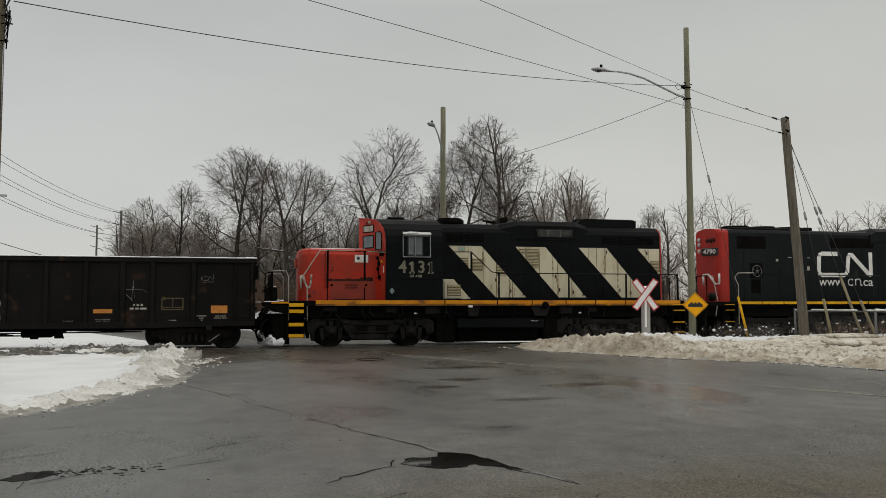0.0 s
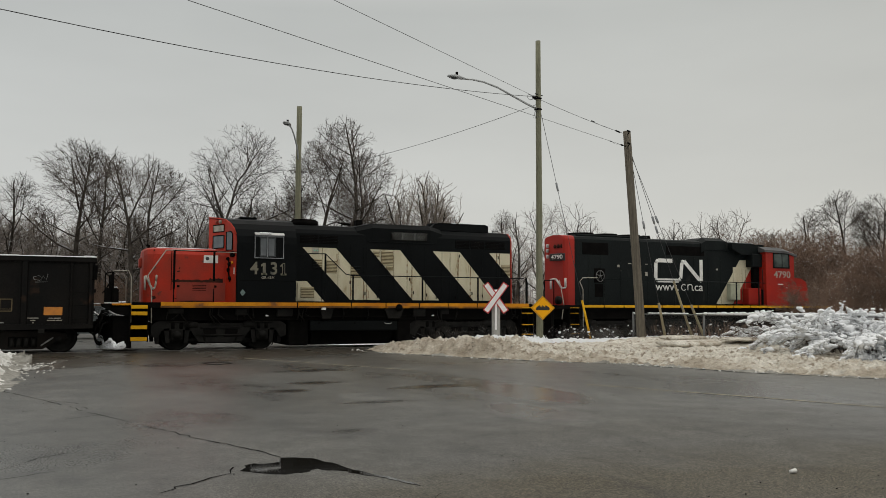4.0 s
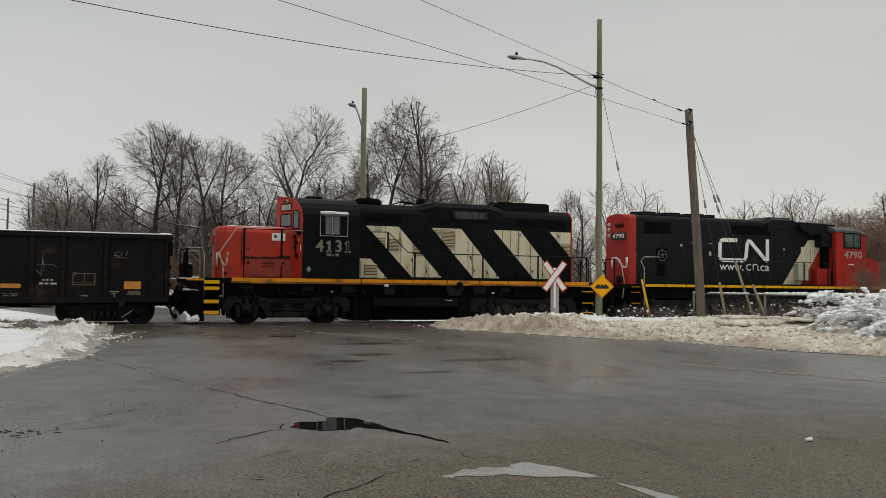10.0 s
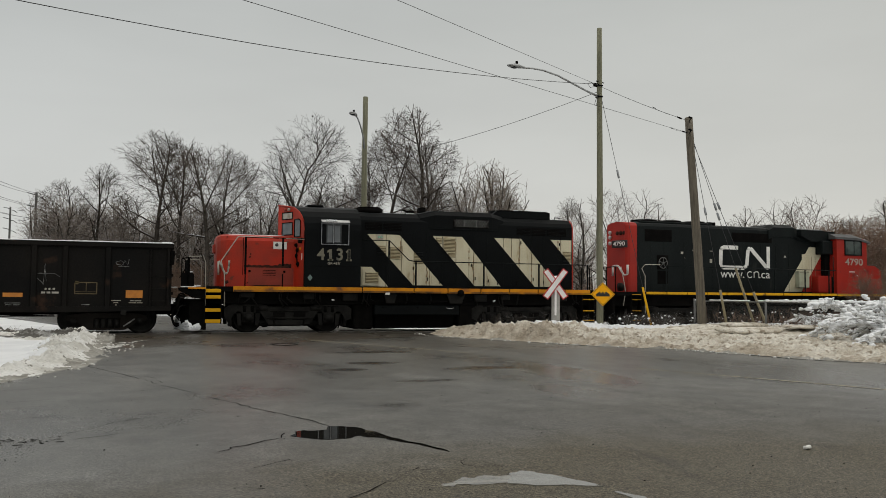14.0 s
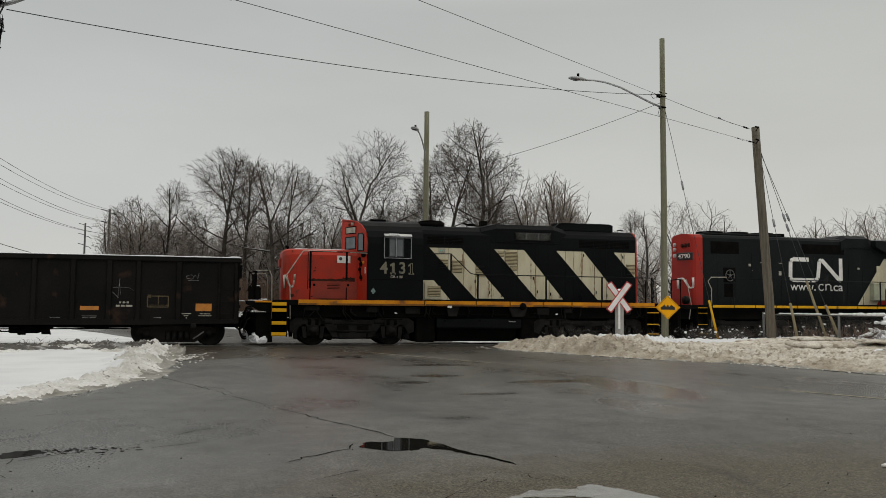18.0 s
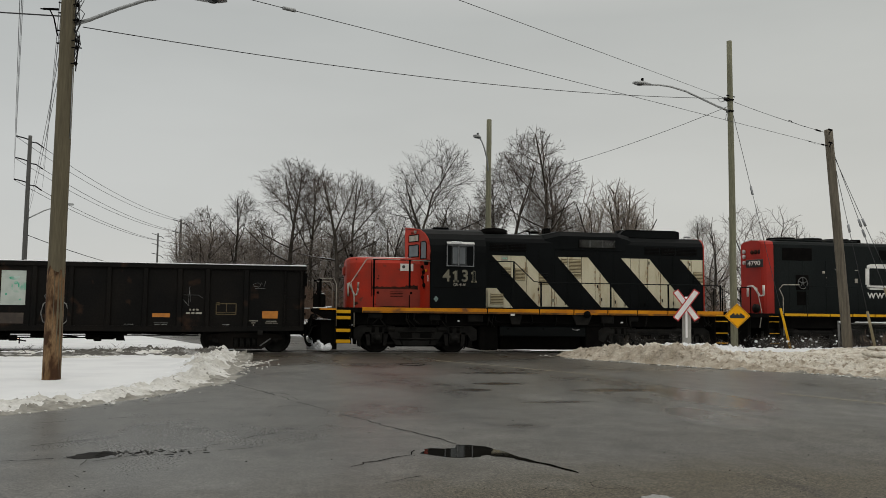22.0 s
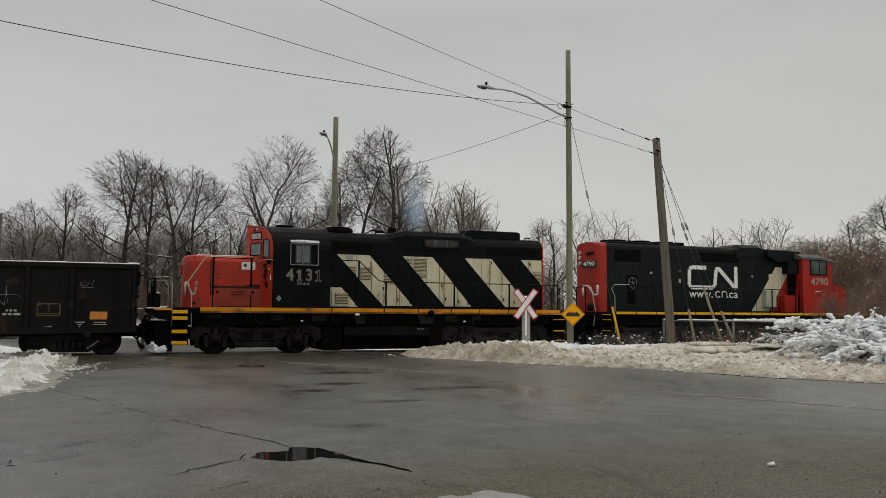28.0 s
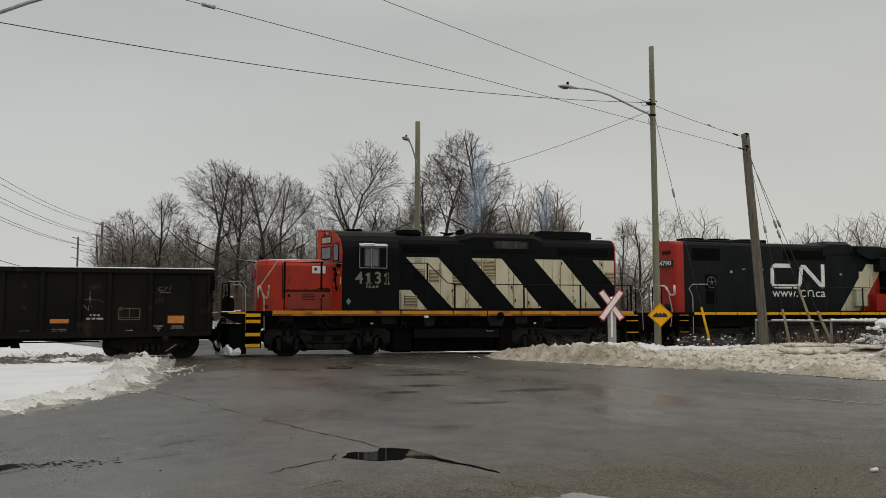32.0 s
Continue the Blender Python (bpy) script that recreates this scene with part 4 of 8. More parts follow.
    part("hood_end_light", Shape().tube([(o(15.7), -0.3, 3.95), (o(15.78), -0.3, 3.95)], 0.09, 12), ALUM, L)
    part("hood_end_light", Shape().tube([(o(15.7), -0.3, 3.6), (o(15.78), -0.3, 3.6)], 0.09, 12), ALUM, L)
    zt, zb = 3.575, 1.72
    STRIPES = ((7.29, 8.52, 9.06, 10.22), (9.81, 10.99, 11.5, 12.58), (12.31, 13.44, 14.02, 15.05), (14.71, 16.0, 16.42, 17.6))
    for poly in [[(a, zt), (b, zt), (d, zb), (c, zb)] for a, b, c, d in STRIPES[:3]] + [[(14.71, zt), (15.62, zt), (15.62, 2.59)], [(6.95, 2.37), (7.47, 2.37), (8.1, 1.66), (6.95, 1.66)]]:
        for side in (-1, 1):
            y0, y1 = sorted((side * 0.855, side * 0.8645))
            part("cream_stripe", Shape().prism([(o(x), z) for x, z in poly], "y", y0, y1), CREAM, L, "cream diagonal stripe streaked with rust")

    def stripe_range(x):
        """z span of cream at x on the near side."""
        for a, b, c, d in STRIPES:
            if a < x < min(d, 15.6):
                k1, k2 = (x - a) / (c - a), (x - b) / (d - b)
                return zt - (zt - zb) * min(1, max(0, k1)), zt - (zt - zb) * max(0, k2)
        return None
    for x in (8.01, 8.6, 9.08, 9.57, 9.69, 10.2, 10.74, 11.27, 11.46, 12.01, 12.69, 13.03, 13.36, 13.88, 14.4, 15.03, 15.15):
        r = stripe_range(x)
        if r and r[1] - r[0] > 0.1:
            seam(L, o(x), r[0] + 0.02, r[1] - 0.02)
        part("door_edge", Shape().box(o(x) - 0.008, o(x) + 0.008, -0.869, -0.85, 1.66, 3.75, 0.003), BLACK, L)
    for x, lo, hi in ((9.57, 1.8, 2.3), (9.69, 1.78, 2.2), (9.08, 1.85, 2.5), (11.46, 1.85, 2.6), (11.27, 2.5, 3.2), (13.36, 2.7, 3.4), (13.88, 1.85, 2.5), (15.03, 3.2, 3.5)):
        z = lo
        while z < hi:
            part("door_hinge", Shape().box(o(x) - 0.022, o(x) + 0.022, -0.878, -0.85, z, z + 0.09, 0.004), STREAK, L)
            z += 0.24
    rs = random.Random(77)
    made = 0
    while made < 26:
        x = rs.choice((8.6, 9.08, 9.69, 10.74, 11.46, 12.01, 13.03, 13.36, 13.88, 15.15)) + rs.gauss(0, 0.03)
        r = stripe_range(x)
        if not r or r[1] - r[0] < 0.4:
            continue
        zt0 = rs.uniform(r[0] + 0.3, r[1] - 0.03)
        ln = min(rs.uniform(0.12, 0.6), zt0 - r[0] - 0.05)
        w = rs.uniform(0.006, 0.016)
        part("rust_streak", Shape().prism([(o(x) - w, zt0), (o(x) + w, zt0), (o(x) + w * 0.3, zt0 - ln), (o(x) - w * 0.4, zt0 - ln * 0.9)], "y", -0.8665, -0.86), STREAK, L)
        made += 1
    for x, z in ((9.05, 2.35), (9.62, 1.95), (10.1, 1.85), (11.36, 2.5), (11.52, 2.0), (12.45, 1.83), (13.42, 3.42), (13.95, 2.0), (12.06, 1.92), (13.25, 1.84), (14.4, 1.9), (15.09, 3.4)):
        latch(L, o(x), z)

    def edge(a, b, c, d):
        return lambda z: (o(a + (zt - z) / (zt - zb) * (c - a)), o(b + (zt - z) / (zt - zb) * (d - b)))
    e1, e2, e4 = edge(*STRIPES[0]), edge(*STRIPES[1]), edge(*STRIPES[3])
    louvre(L, o(7.67), o(8.0), 2.82, 3.16, e1)
    louvre(L, o(8.18), o(8.54), 2.67, 3.13, e1)
    louvre(L, o(9.09), o(9.44), 2.52, 2.95, e1)
    louvre(L, o(10.25), o(10.7), 3.0, 3.52, e2)
    louvre(L, o(10.44), o(10.7), 2.79, 2.97, e2)
    louvre(L, o(9.96), o(10.16), 3.3, 3.52, e2)
    louvre(L, o(15.25), o(15.6), 2.7, 3.13, e4)
    part("filter_box", Shape().prism([(o(7.12), 1.69), (o(7.12), 2.3), (o(7.5), 2.3), (o(7.78), 1.98), (o(7.78), 1.69)], "y", -0.92, -0.85), CREAM, L)
    louvre(L, o(7.24), o(7.7), 1.78, 2.17, lambda z: (o(7.2), o(7.74)), -0.926)
    part("tag_plate", Shape().box(o(7.64), o(7.9), -0.872, -0.85, 3.37, 3.57, 0.004), DULLWHITE, L)
    for x in (7.7, 7.8):
        part("green_tag", Shape().tube([(o(x + 0.03), -0.874, 3.47), (o(x + 0.03), -0.86, 3.47)], 0.036, 10), GREEN, L)
    # openings under the roof edge
    for a, b in ((7.2, 7.85), (7.9, 8.6), (13.25, 13.85), (13.9, 14.5), (14.55, 15.4)):
        part("intake_grille", Shape().box(o(a), o(b), -0.872, -0.84, 3.72, 4.02, 0.01), DARK, L)
        for k in range(5):
            z = 3.75 + k * 0.055
            part("grille_bar", Shape().box(o(a), o(b), -0.878, -0.86, z, z + 0.012, 0.002), BLACK, L)
    blister = [(-0.9, 3.86), (-0.9, 4.36), (-0.7, 4.54), (0, 4.6), (0.7, 4.54), (0.9, 4.36), (0.9, 3.86)]
    bl = Shape().loft([[(o(9.3), y * 0.9, z - (0.14 if z > 4 else 0)) for y, z in blister], [(o(9.9), y, z) for y, z in blister], [(o(12.2), y, z) for y, z in blister],
                       [(o(12.7), y * 0.92, z - (0.12 if z > 4 else 0)) for y, z in blister]])
    part("brake_blister", bl, BLACK, L)
    part("grid_opening", Shape().box(o(10.6), o(12.05), -0.915, -0.88, 3.93, 4.25, 0.01), DARK, L)
    x = 10.62
    while x < 11.9:
        for d in (1, -1):
            a, b = (x, x + 0.22) if d > 0 else (x + 0.22, x)
            part("lattice_bar", Shape().tube([(o(a), -0.92, 3.95), (o(b), -0.92, 4.23)], 0.007, 4), FADED, L)
        x += 0.11
    for x in (11.05, 11.55):
        part("grid_bracket", Shape().box(o(x) - 0.02, o(x) + 0.02, -0.935, -0.9, 3.95, 4.23, 0.006), FADED, L)
    # roof fittings
    fan = Shape().tube([(o(7.55), 0, 4.38), (o(7.55), 0, 4.58)], 0.52, 24).tube([(o(7.55), 0, 4.58), (o(7.55), 0, 4.63)], 0.44, 24)
    part("roof_fan", fan, DARK, L)
    for x in (12.8, 13.4, 14.0, 14.55):
        part("radiator_fan", Shape().tube([(o(x), 0, 4.4), (o(x), 0, 4.71)], 0.36, 24), BLACK, L)
    part("fan_housing", Shape().prism([(o(12.3), 4.42), (o(12.55), 4.66), (o(12.7), 4.71), (o(14.7), 4.71), (o(14.85), 4.66), (o(14.85), 4.4)], "y", -0.5, 0.5), BLACK, L)
    part("snow_patch", Shape().box(o(13.25), o(13.45), -0.52, -0.45, 4.71, 4.725, 0.004), BUSHSNOW, L)
    part("exhaust_stack", Shape().box(o(9.5), o(9.75), -0.18, 0.18, 4.4, 4.72, 0.03), DARK, L)
    hs = Shape().tube([(o(8.95), -0.1, 4.42), (o(8.95), -0.1, 4.56), (o(8.8), -0.1, 4.58)], 0.035, 8)
    hs.tube([(o(9.0), -0.05, 4.54), (o(9.3), -0.05, 4.54)], 0.05, 10)
    part("horn", hs, DARK, L)
    part("roof_antenna", Shape().tube([(o(15.3), 0, 4.42), (o(15.3), 0, 4.54), (o(15.55), 0, 4.54)], 0.02, 6), DARK, L)
    part("roof_lift_eye", Shape().tube([(o(6.2), 0.3, 4.5), (o(6.2), 0.3, 4.6)], 0.06, 8), DARK, L)
    # handrails
    for side in (-1, 1):
        y = side * 1.5
        handrail(L, [(o(4.9), y, 3.27), (o(2.95), y, 3.3), (o(2.64), y, 3.29), (o(2.1), y, 2.46), (o(2.22), y, 1.98), (o(2.24), y, 0.93)], DULLWHITE, 0.019)
        handrail(L, [(o(4.95), y, 3.28), (o(2.86), y, 3.29)], DARK, 0.02)
        for x in (2.9, 4.16):
            part("rail_post", Shape().box(o(x) - 0.035, o(x) + 0.035, y - 0.02, y + 0.02, 2.02 if x < 4 else 2.31, 3.3, 0.006), DARK, L)
            part("rail_post_foot", Shape().tube([(o(x), y, 1.6), (o(x), y, 2.05)], 0.02, 6), DARK, L)
        handrail(L, [(o(1.05), y, 2.58), (o(1.52), y, 2.6), (o(1.6), y, 2.4), (o(1.62), y, 0.95)], DULLWHITE, 0.016)
        handrail(L, [(o(7.0), y, 3.3), (o(7.95), y, 3.32), (o(8.7), y, 2.62), (o(8.95), y, 2.58), (o(15.9), y, 2.58), (o(16.0), y, 2.5), (o(16.0), y, 1.6)], BLACK, 0.018)
        for x in (7.95, 8.97, 11.63, 13.9, 16.0):
            part("rail_post", Shape().box(o(x) - 0.03, o(x) + 0.03, y - 0.02, y + 0.02, 1.45, 3.3 if x < 8.5 else 2.6, 0.006), BLACK, L)
        handrail(L, [(o(16.1), y, 2.5), (o(16.35), y, 2.45), (o(16.45), y, 2.1), (o(16.5), y, 0.9)], DULLWHITE, 0.016)
        stair(L, o(1.61), 0.51, side, 1)
        stair(L, o(15.75), 0.5, side, 0.3)
    for y in (-1.45, -0.75, -0.6, 0.6, 0.75, 1.45):
        handrail(L, [(o(1.08), y, 1.5), (o(1.08), y, 2.55)], DARK, 0.022, "end_rail")
    handrail(L, [(o(1.08), -1.45, 2.55), (o(1.08), -0.6, 2.55)], DARK, 0.022, "end_rail")
    for y in (-1.2, -0.95):
        part("drop_step", Shape().box(o(1.0), o(1.12), y - 0.1, y + 0.1, 1.6, 2.05, 0.02), DARK, L)
    part("end_platform", Shape().box(o(1.0), o(1.75), -1.5, 1.5, 1.44, 1.55, 0.02), DARK, L)
    part("platform_edge", Shape().box(o(1.05), o(1.62), -1.53, -1.5, 1.5, 1.56, 0.006), ORANGE, L)
    for y0, y1 in ((-1.5, -1.3), (1.3, 1.5)):
        part("platform_wing", Shape().prism([(o(0.8), 1.55), (o(1.62), 1.55), (o(1.62), 1.16), (o(1.3), 1.2), (o(1.05), 1.34), (o(0.82), 1.45)], "y", y0, y1), DARK, L)
    part("platform_snow", Shape().box(o(0.82), o(1.3), -1.5, -1.2, 1.56, 1.585, 0.01), BUSHSNOW, L)
    for x, w in ((0.84, 0.17), (1.05, 0.2)):
        part("drop_step_side", Shape().prism([(o(x), 1.6), (o(x + w), 1.6), (o(x + w * 0.95), 2.0), (o(x + w * 0.3), 2.06), (o(x), 1.94)], "y", -1.46, -1.36), DARK, L)
    for x, z in ((0.84, 2.5), (0.96, 2.46), (1.04, 2.56)):
        handrail(L, [(o(x), -1.42, 1.56), (o(x), -1.42, z)], DARK, 0.02, "end_rail")
    handrail(L, [(o(0.84), -1.42, 2.5), (o(1.1), -1.45, 2.57), (o(1.5), -1.5, 2.6)], DARK, 0.018, "end_rail")
    for y, k in ((-1.05, 1.0), (-0.75, 0.85), (-0.55, 1.1)):
        loop = [(o(0.75 - 0.17 * math.sin(a)), y, 0.6 - 0.34 * k * math.cos(a)) for a in [0.35 * q for q in range(-1, 9)]]
        part("jumper_hose", Shape().tube(loop, 0.03, 7), DARK, L)
    part("uncoupling_lever", Shape().tube([(o(1.05), -1.3, 1.2), (o(1.05), 0, 1.15), (o(0.95), 0, 1.0)], 0.02, 6), ALUM, L)
    plow = Shape()
    for side in (-1, 1):
        plow.prism([(o(1.66), side * 1.42), (o(1.12), side * 1.3), (o(0.72), side * 0.1), (o(0.72), 0), (o(1.66), 0)], "z", 0.14, 1.15)
    part("snow_plough", plow, DARK, L)
    sn = Shape()
    for k in range(330):
        u = 1.6 * random.random()
        r = random.uniform(0.02, 0.055)
        x, y = (0.72 + 0.4 * u, -0.1 - 1.2 * u) if u < 1 else (1.12 + 0.54 * (u - 1), -1.3 - 0.12 * (u - 1))
        sn.blob(o(x), y - 0.01, 0.14 + 0.3 * random.random() * (0.62 + 0.38 * math.sin(9 * u)) * (1.7 - 0.5 * u) / 1.3, r * 1.6, r * 0.5, r, 0.6)
    part("plough_snow", sn, BUSHSNOW, L, "white snow packed on the plough")
    coupler(L, o(1.3), -1)
    rc = random.Random(17)
    for k in range(9):
        y = rc.uniform(-1.3, 0.9)
        z = rc.uniform(0.95, 1.4)
        part("jumper_hose", Shape().tube([(o(1.0), y, z), (o(0.82), y, z - 0.05), (o(0.7), y + rc.uniform(-0.1, 0.1), z - rc.uniform(0.2, 0.45)), (o(rc.uniform(0.75, 0.95)), y, z - rc.uniform(0.3, 0.7))], rc.uniform(0.018, 0.032), 7), GEAR, L)
    for y, z in ((-1.3, 2.1), (-1.05, 1.95), (-0.7, 2.0), (-1.2, 1.7)):
        part("end_box", Shape().box(o(0.96), o(1.2), y - 0.1, y + 0.12, z - 0.3, z, 0.03), DARK, L)
    part("chain", Shape().tube([(o(1.05), -0.6, 2.3), (o(0.85), -0.3, 1.95), (o(0.8), 0, 1.9), (o(0.85), 0.3, 1.95), (o(1.05), 0.6, 2.3)], 0.016, 5), DARK, L)
    for x, z in ((1.22, 1.62), (1.4, 1.6), (1.15, 2.06)):
        part("snow_speck", Shape().blob(o(x), -1.35, z, 0.1, 0.06, 0.03, 0.4, 6, 4), BUSHSNOW, L)
    coupler(L, o(16.3), 1)
    for y in (-0.5, -0.75, 0.5, -0.95):
        hose(L, o(0.98), y, 1.0, -1)
        hose(L, o(16.3), y, 1.0, 1)
    part("pilot", Shape().box(o(16.1), o(16.25), -1.4, 1.4, 0.35, 1.45, 0.03), DARK, L)
    for x, w in ((7.78, 0.5), (10.16, 0.75)):
        part("filler_bracket", Shape().prism([(o(x), 1.42), (o(x + w), 1.42), (o(x + w * 0.8), 1.06), (o(x + w * 0.2), 1.06)], "y", -1.5, -1.4), GEAR, L)
    rq = random.Random(31)
    for k in range(26):
        x = rq.uniform(2.6, 15.9)
        part("hanging_pipe", Shape().tube([(o(x), -1.38, 1.42), (o(x) + rq.uniform(-0.05, 0.05), -1.4, 1.2), (o(x) + rq.uniform(-0.3, 0.3), -1.38, rq.uniform(0.85, 1.1))], rq.uniform(0.012, 0.03), 6), GEAR, L)
    for x, w, h in ((2.75, 0.5, 0.2), (4.9, 0.4, 0.25), (6.3, 0.55, 0.3), (11.3, 0.5, 0.3), (12.4, 0.35, 0.22), (14.7, 0.45, 0.26)):
        part("valve_box", Shape().box(o(x), o(x + w), -1.42, -1.2, 1.42 - h, 1.41, 0.03), GEAR, L)
    for x in (5.95, 12.1):
        part("snow_speck", Shape().blob(o(x), -1.4, 1.16, 0.06, 0.03, 0.03, 0.4, 6, 4), BUSHSNOW, L)
    part("fuel_cap", Shape().tube([(o(10.69), -1.5, 1.44), (o(10.69), -1.6, 1.44)], 0.13, 16), DARK, L)
    part("white_tag", Shape().box(o(7.82), o(7.97), -1.59, -1.5, 1.36, 1.44, 0.003), WHITE, L)
    return L


def loco_newer(wheels):
    X0 = 24.6
    L = thing("locomotive", X0, YT, 0, "black and red road switcher locomotive with a white emblem", "locomotive", "train")

    def o(x):
        return x - X0
    underbody(L, o(17.3), o(32.0), o(20.1), o(29.2), (o(22.8), o(26.4)), wheels)
    part("deck", Shape().box(o(17.2), o(32.1), -1.54, 1.54, 1.4, 1.56, 0.01), DARK, L)
    x = 18.62
    while x < 31.5:
        part("sill_stripe", Shape().box(o(x), o(x + 0.93), -1.575, -1.545, 1.465, 1.565, 0.005), YELLOW, L)
        x += 0.97
    H2 = [(-0.86, 1.56), (-0.86, 4.28), (-0.8, 4.38), (-0.6, 4.44), (0, 4.48), (0.6, 4.44), (0.8, 4.38), (0.86, 4.28), (0.86, 1.56)]
    part("long_hood", Shape().prism(H2, "x", o(18.63), o(28.35)), BLACK2, L)
    red = Shape().loft([[(o(18.16), y * 0.84, z) for y, z in H2], [(o(18.22), y * 0.94, z) for y, z in H2], [(o(18.32), y, z) for y, z in H2], [(o(18.63), y, z) for y, z in H2]])
    part("hood_end", red, RED2, L)
    nb = part("number_board", Shape().box(-0.42, 0.42, -0.03, 0.03, -0.155, 0.155, 0.05), SIGNBLK, L, at=pose(o(18.08), -0.42, 3.53, 0, 0, -72))
    letters("road_number", "4790", 0.25, WHITE, nb, 0, -0.036, 0, 1.25, bold=0.003)
    for x in (-0.2, 0.0, 0.2):
        part("old_mark", Shape().tube([(x, -0.012, 0), (x, 0.02, 0)], 0.085, 12), SCAR, L, "dark round mark of a removed lamp", at=pose(o(18.12), -0.44, 3.98, 0, 0, -78))
    for z in (4.05, 3.85, 3.6):
        part("end_light", Shape().tube([(o(18.18), 0.42, z), (o(18.09), 0.42, z)], 0.08, 12), ALUM, L)
    for a, b in (((-0.27, 2.6), (-0.27, 2.2)), ((-0.27, 2.6), (-0.1, 2.62)), ((-0.1, 2.62), (-0.04, 2.55)), ((-0.04, 2.55), (0.1, 2.27)), ((0.1, 2.27), (0.16, 2.22)), ((0.16, 2.22), (0.25, 2.26)), ((0.25, 2.26), (0.25, 2.64))):
        part("emblem_bar", Shape().tube([(a[0], -0.02, a[1] - 2.4), (b[0], -0.02, b[1] - 2.4)], 0.035, 6), WHITE, L, at=pose(o(18.11), -0.46, 2.42, 0, 0, -72) @ Matrix.Diagonal((1.5, 1, 1, 1)))
    # emblem and address line on the side
    yy = -0.868
    strokes = ((23.62, 3.5, 22.85, 3.5), (22.74, 3.4, 22.72, 2.75), (22.82, 2.64, 23.95, 2.64), (24.06, 2.74, 24.14, 3.42), (24.26, 3.5, 25.1, 2.68), (25.2, 2.62, 25.2, 3.58))
    joints = (None, (22.8, 3.46), (22.77, 2.68), (24.0, 2.68), (24.19, 3.47), (25.15, 2.66))
    for k, ((x0, z0, x1, z1), q) in enumerate(zip(strokes, joints)):
        d = Vector((x1 - x0, z1 - z0)).normalized()
        w = Vector((-d.y, d.x)) * 0.085
        S = Shape().prism([(o(x0) + w.x, z0 + w.y), (o(x1) + w.x, z1 + w.y), (o(x1) - w.x, z1 - w.y), (o(x0) - w.x, z0 - w.y)], "y", yy - 0.004 - 0.001 * (k % 2), yy + 0.02)
        if q:
            S.tube([(o(q[0]), yy - 0.0045 - 0.001 * (k % 2), q[1]), (o(q[0]), yy + 0.02, q[1])], 0.086, 14)
        part("emblem_stroke", S, WHITE, L, "white rounded stroke of a railway emblem")
    letters("address_mark", "www.", 0.5, WHITE, L, o(23.33), yy - 0.003, 2.36, 1.05, bold=0.001)
    letters("address_mark", ".ca", 0.5, WHITE, L, o(24.98), yy - 0.003, 2.36, 1.15, bold=0.001)
    bow = [(24.22 + 0.13 * math.cos(a), 2.35 + 0.13 * math.sin(a)) for a in [0.8 + 0.47 * k for k in range(11)]]
    arch2 = [(24.44, 2.22), (24.44, 2.48), (24.44, 2.42), (24.52, 2.48), (24.62, 2.48), (24.68, 2.42), (24.68, 2.22)]
    for pts in (bow, arch2):
        part("address_stroke", Shape().tube([(o(x), yy - 0.002, z) for x, z in pts], 0.023, 6), WHITE, L)
    # round hand wheel and small plates
    part("vent_panel", Shape().box(o(19.57), o(20.13), -0.875, -0.85, 2.5, 3.09, 0.01), DARK, L)
    part("vent_panel", Shape().box(o(19.6), o(20.1), -0.872, -0.85, 1.9, 2.44, 0.01), DARK, L)
    hw = Shape()
    ring = [(o(19.85) + 0.2 * math.cos(2 * math.pi * k / 20), -0.9, 2.77 + 0.225 * math.sin(2 * math.pi * k / 20)) for k in range(21)]
    hw.tube(ring, 0.017, 6, caps=False)
    for k in range(5):
        a = 2 * math.pi * k / 5 + 0.3
        hw.tube([(o(19.85), -0.9, 2.77), (o(19.85) + 0.2 * math.cos(a), -0.9, 2.77 + 0.225 * math.sin(a))], 0.014, 5)
    part("hand_brake_wheel", hw, DIMSTEEL, L)
    part("brake_hub", Shape().tube([(o(19.85), -0.87, 2.77), (o(19.85), -0.93, 2.77)], 0.05, 10), DIMSTEEL, L)
    for x, z, w, h in ((20.74, 3.21, 0.11, 0.1), (21.3, 3.33, 0.16, 0.035), (22.18, 3.32, 0.14, 0.03), (22.17, 2.9, 0.12, 0.17), (26.05, 3.17, 0.1, 0.08), (20.9, 3.0, 0.03, 0.03)):
        part("side_plate", Shape().box(o(x), o(x + w), -0.872, -0.85, z - h / 2, z + h / 2, 0.003), DULLWHITE, L)
    for x in (19.3, 19.9, 20.9, 21.6, 22.3, 23.0, 23.9, 24.8, 25.6, 26.3):
        part("door_edge", Shape().box(o(x) - 0.012, o(x) + 0.012, -0.87, -0.85, 1.62, 3.7, 0.003), BLACK2, L)
    part("side_grille", Shape().box(o(19.0), o(20.3), -0.87, -0.85, 3.65, 4.15, 0.01), DARK, L)
    part("side_grille", Shape().box(o(23.3), o(25.4), -0.87, -0.85, 3.75, 4.15, 0.01), DARK, L)
    cr = [(27.42, 3.62), (28.33, 3.62), (26.98, 1.64), (26.03, 1.64)]
    part("cream_stripe", Shape().prism([(o(x), z) for x, z in cr], "y", -0.866, -0.84), CREAM, L, "cream diagonal stripe")
    part("red_panel", Shape().prism([(o(28.33), 3.62), (o(28.35), 3.62), (o(28.35), 1.64), (o(27.0), 1.64)], "y", -0.866, -0.84), RED2, L)
    for x in (27.25, 27.55, 27.75):
        part("door_seam", Shape().box(o(x) - 0.01, o(x) + 0.01, -0.87, -0.85, 1.75, 3.2, 0.003), SLOT, L)
    part("stripe_door", Shape().box(o(27.02), o(27.42), -0.885, -0.85, 2.62, 3.3, 0.01), CREAM, L)
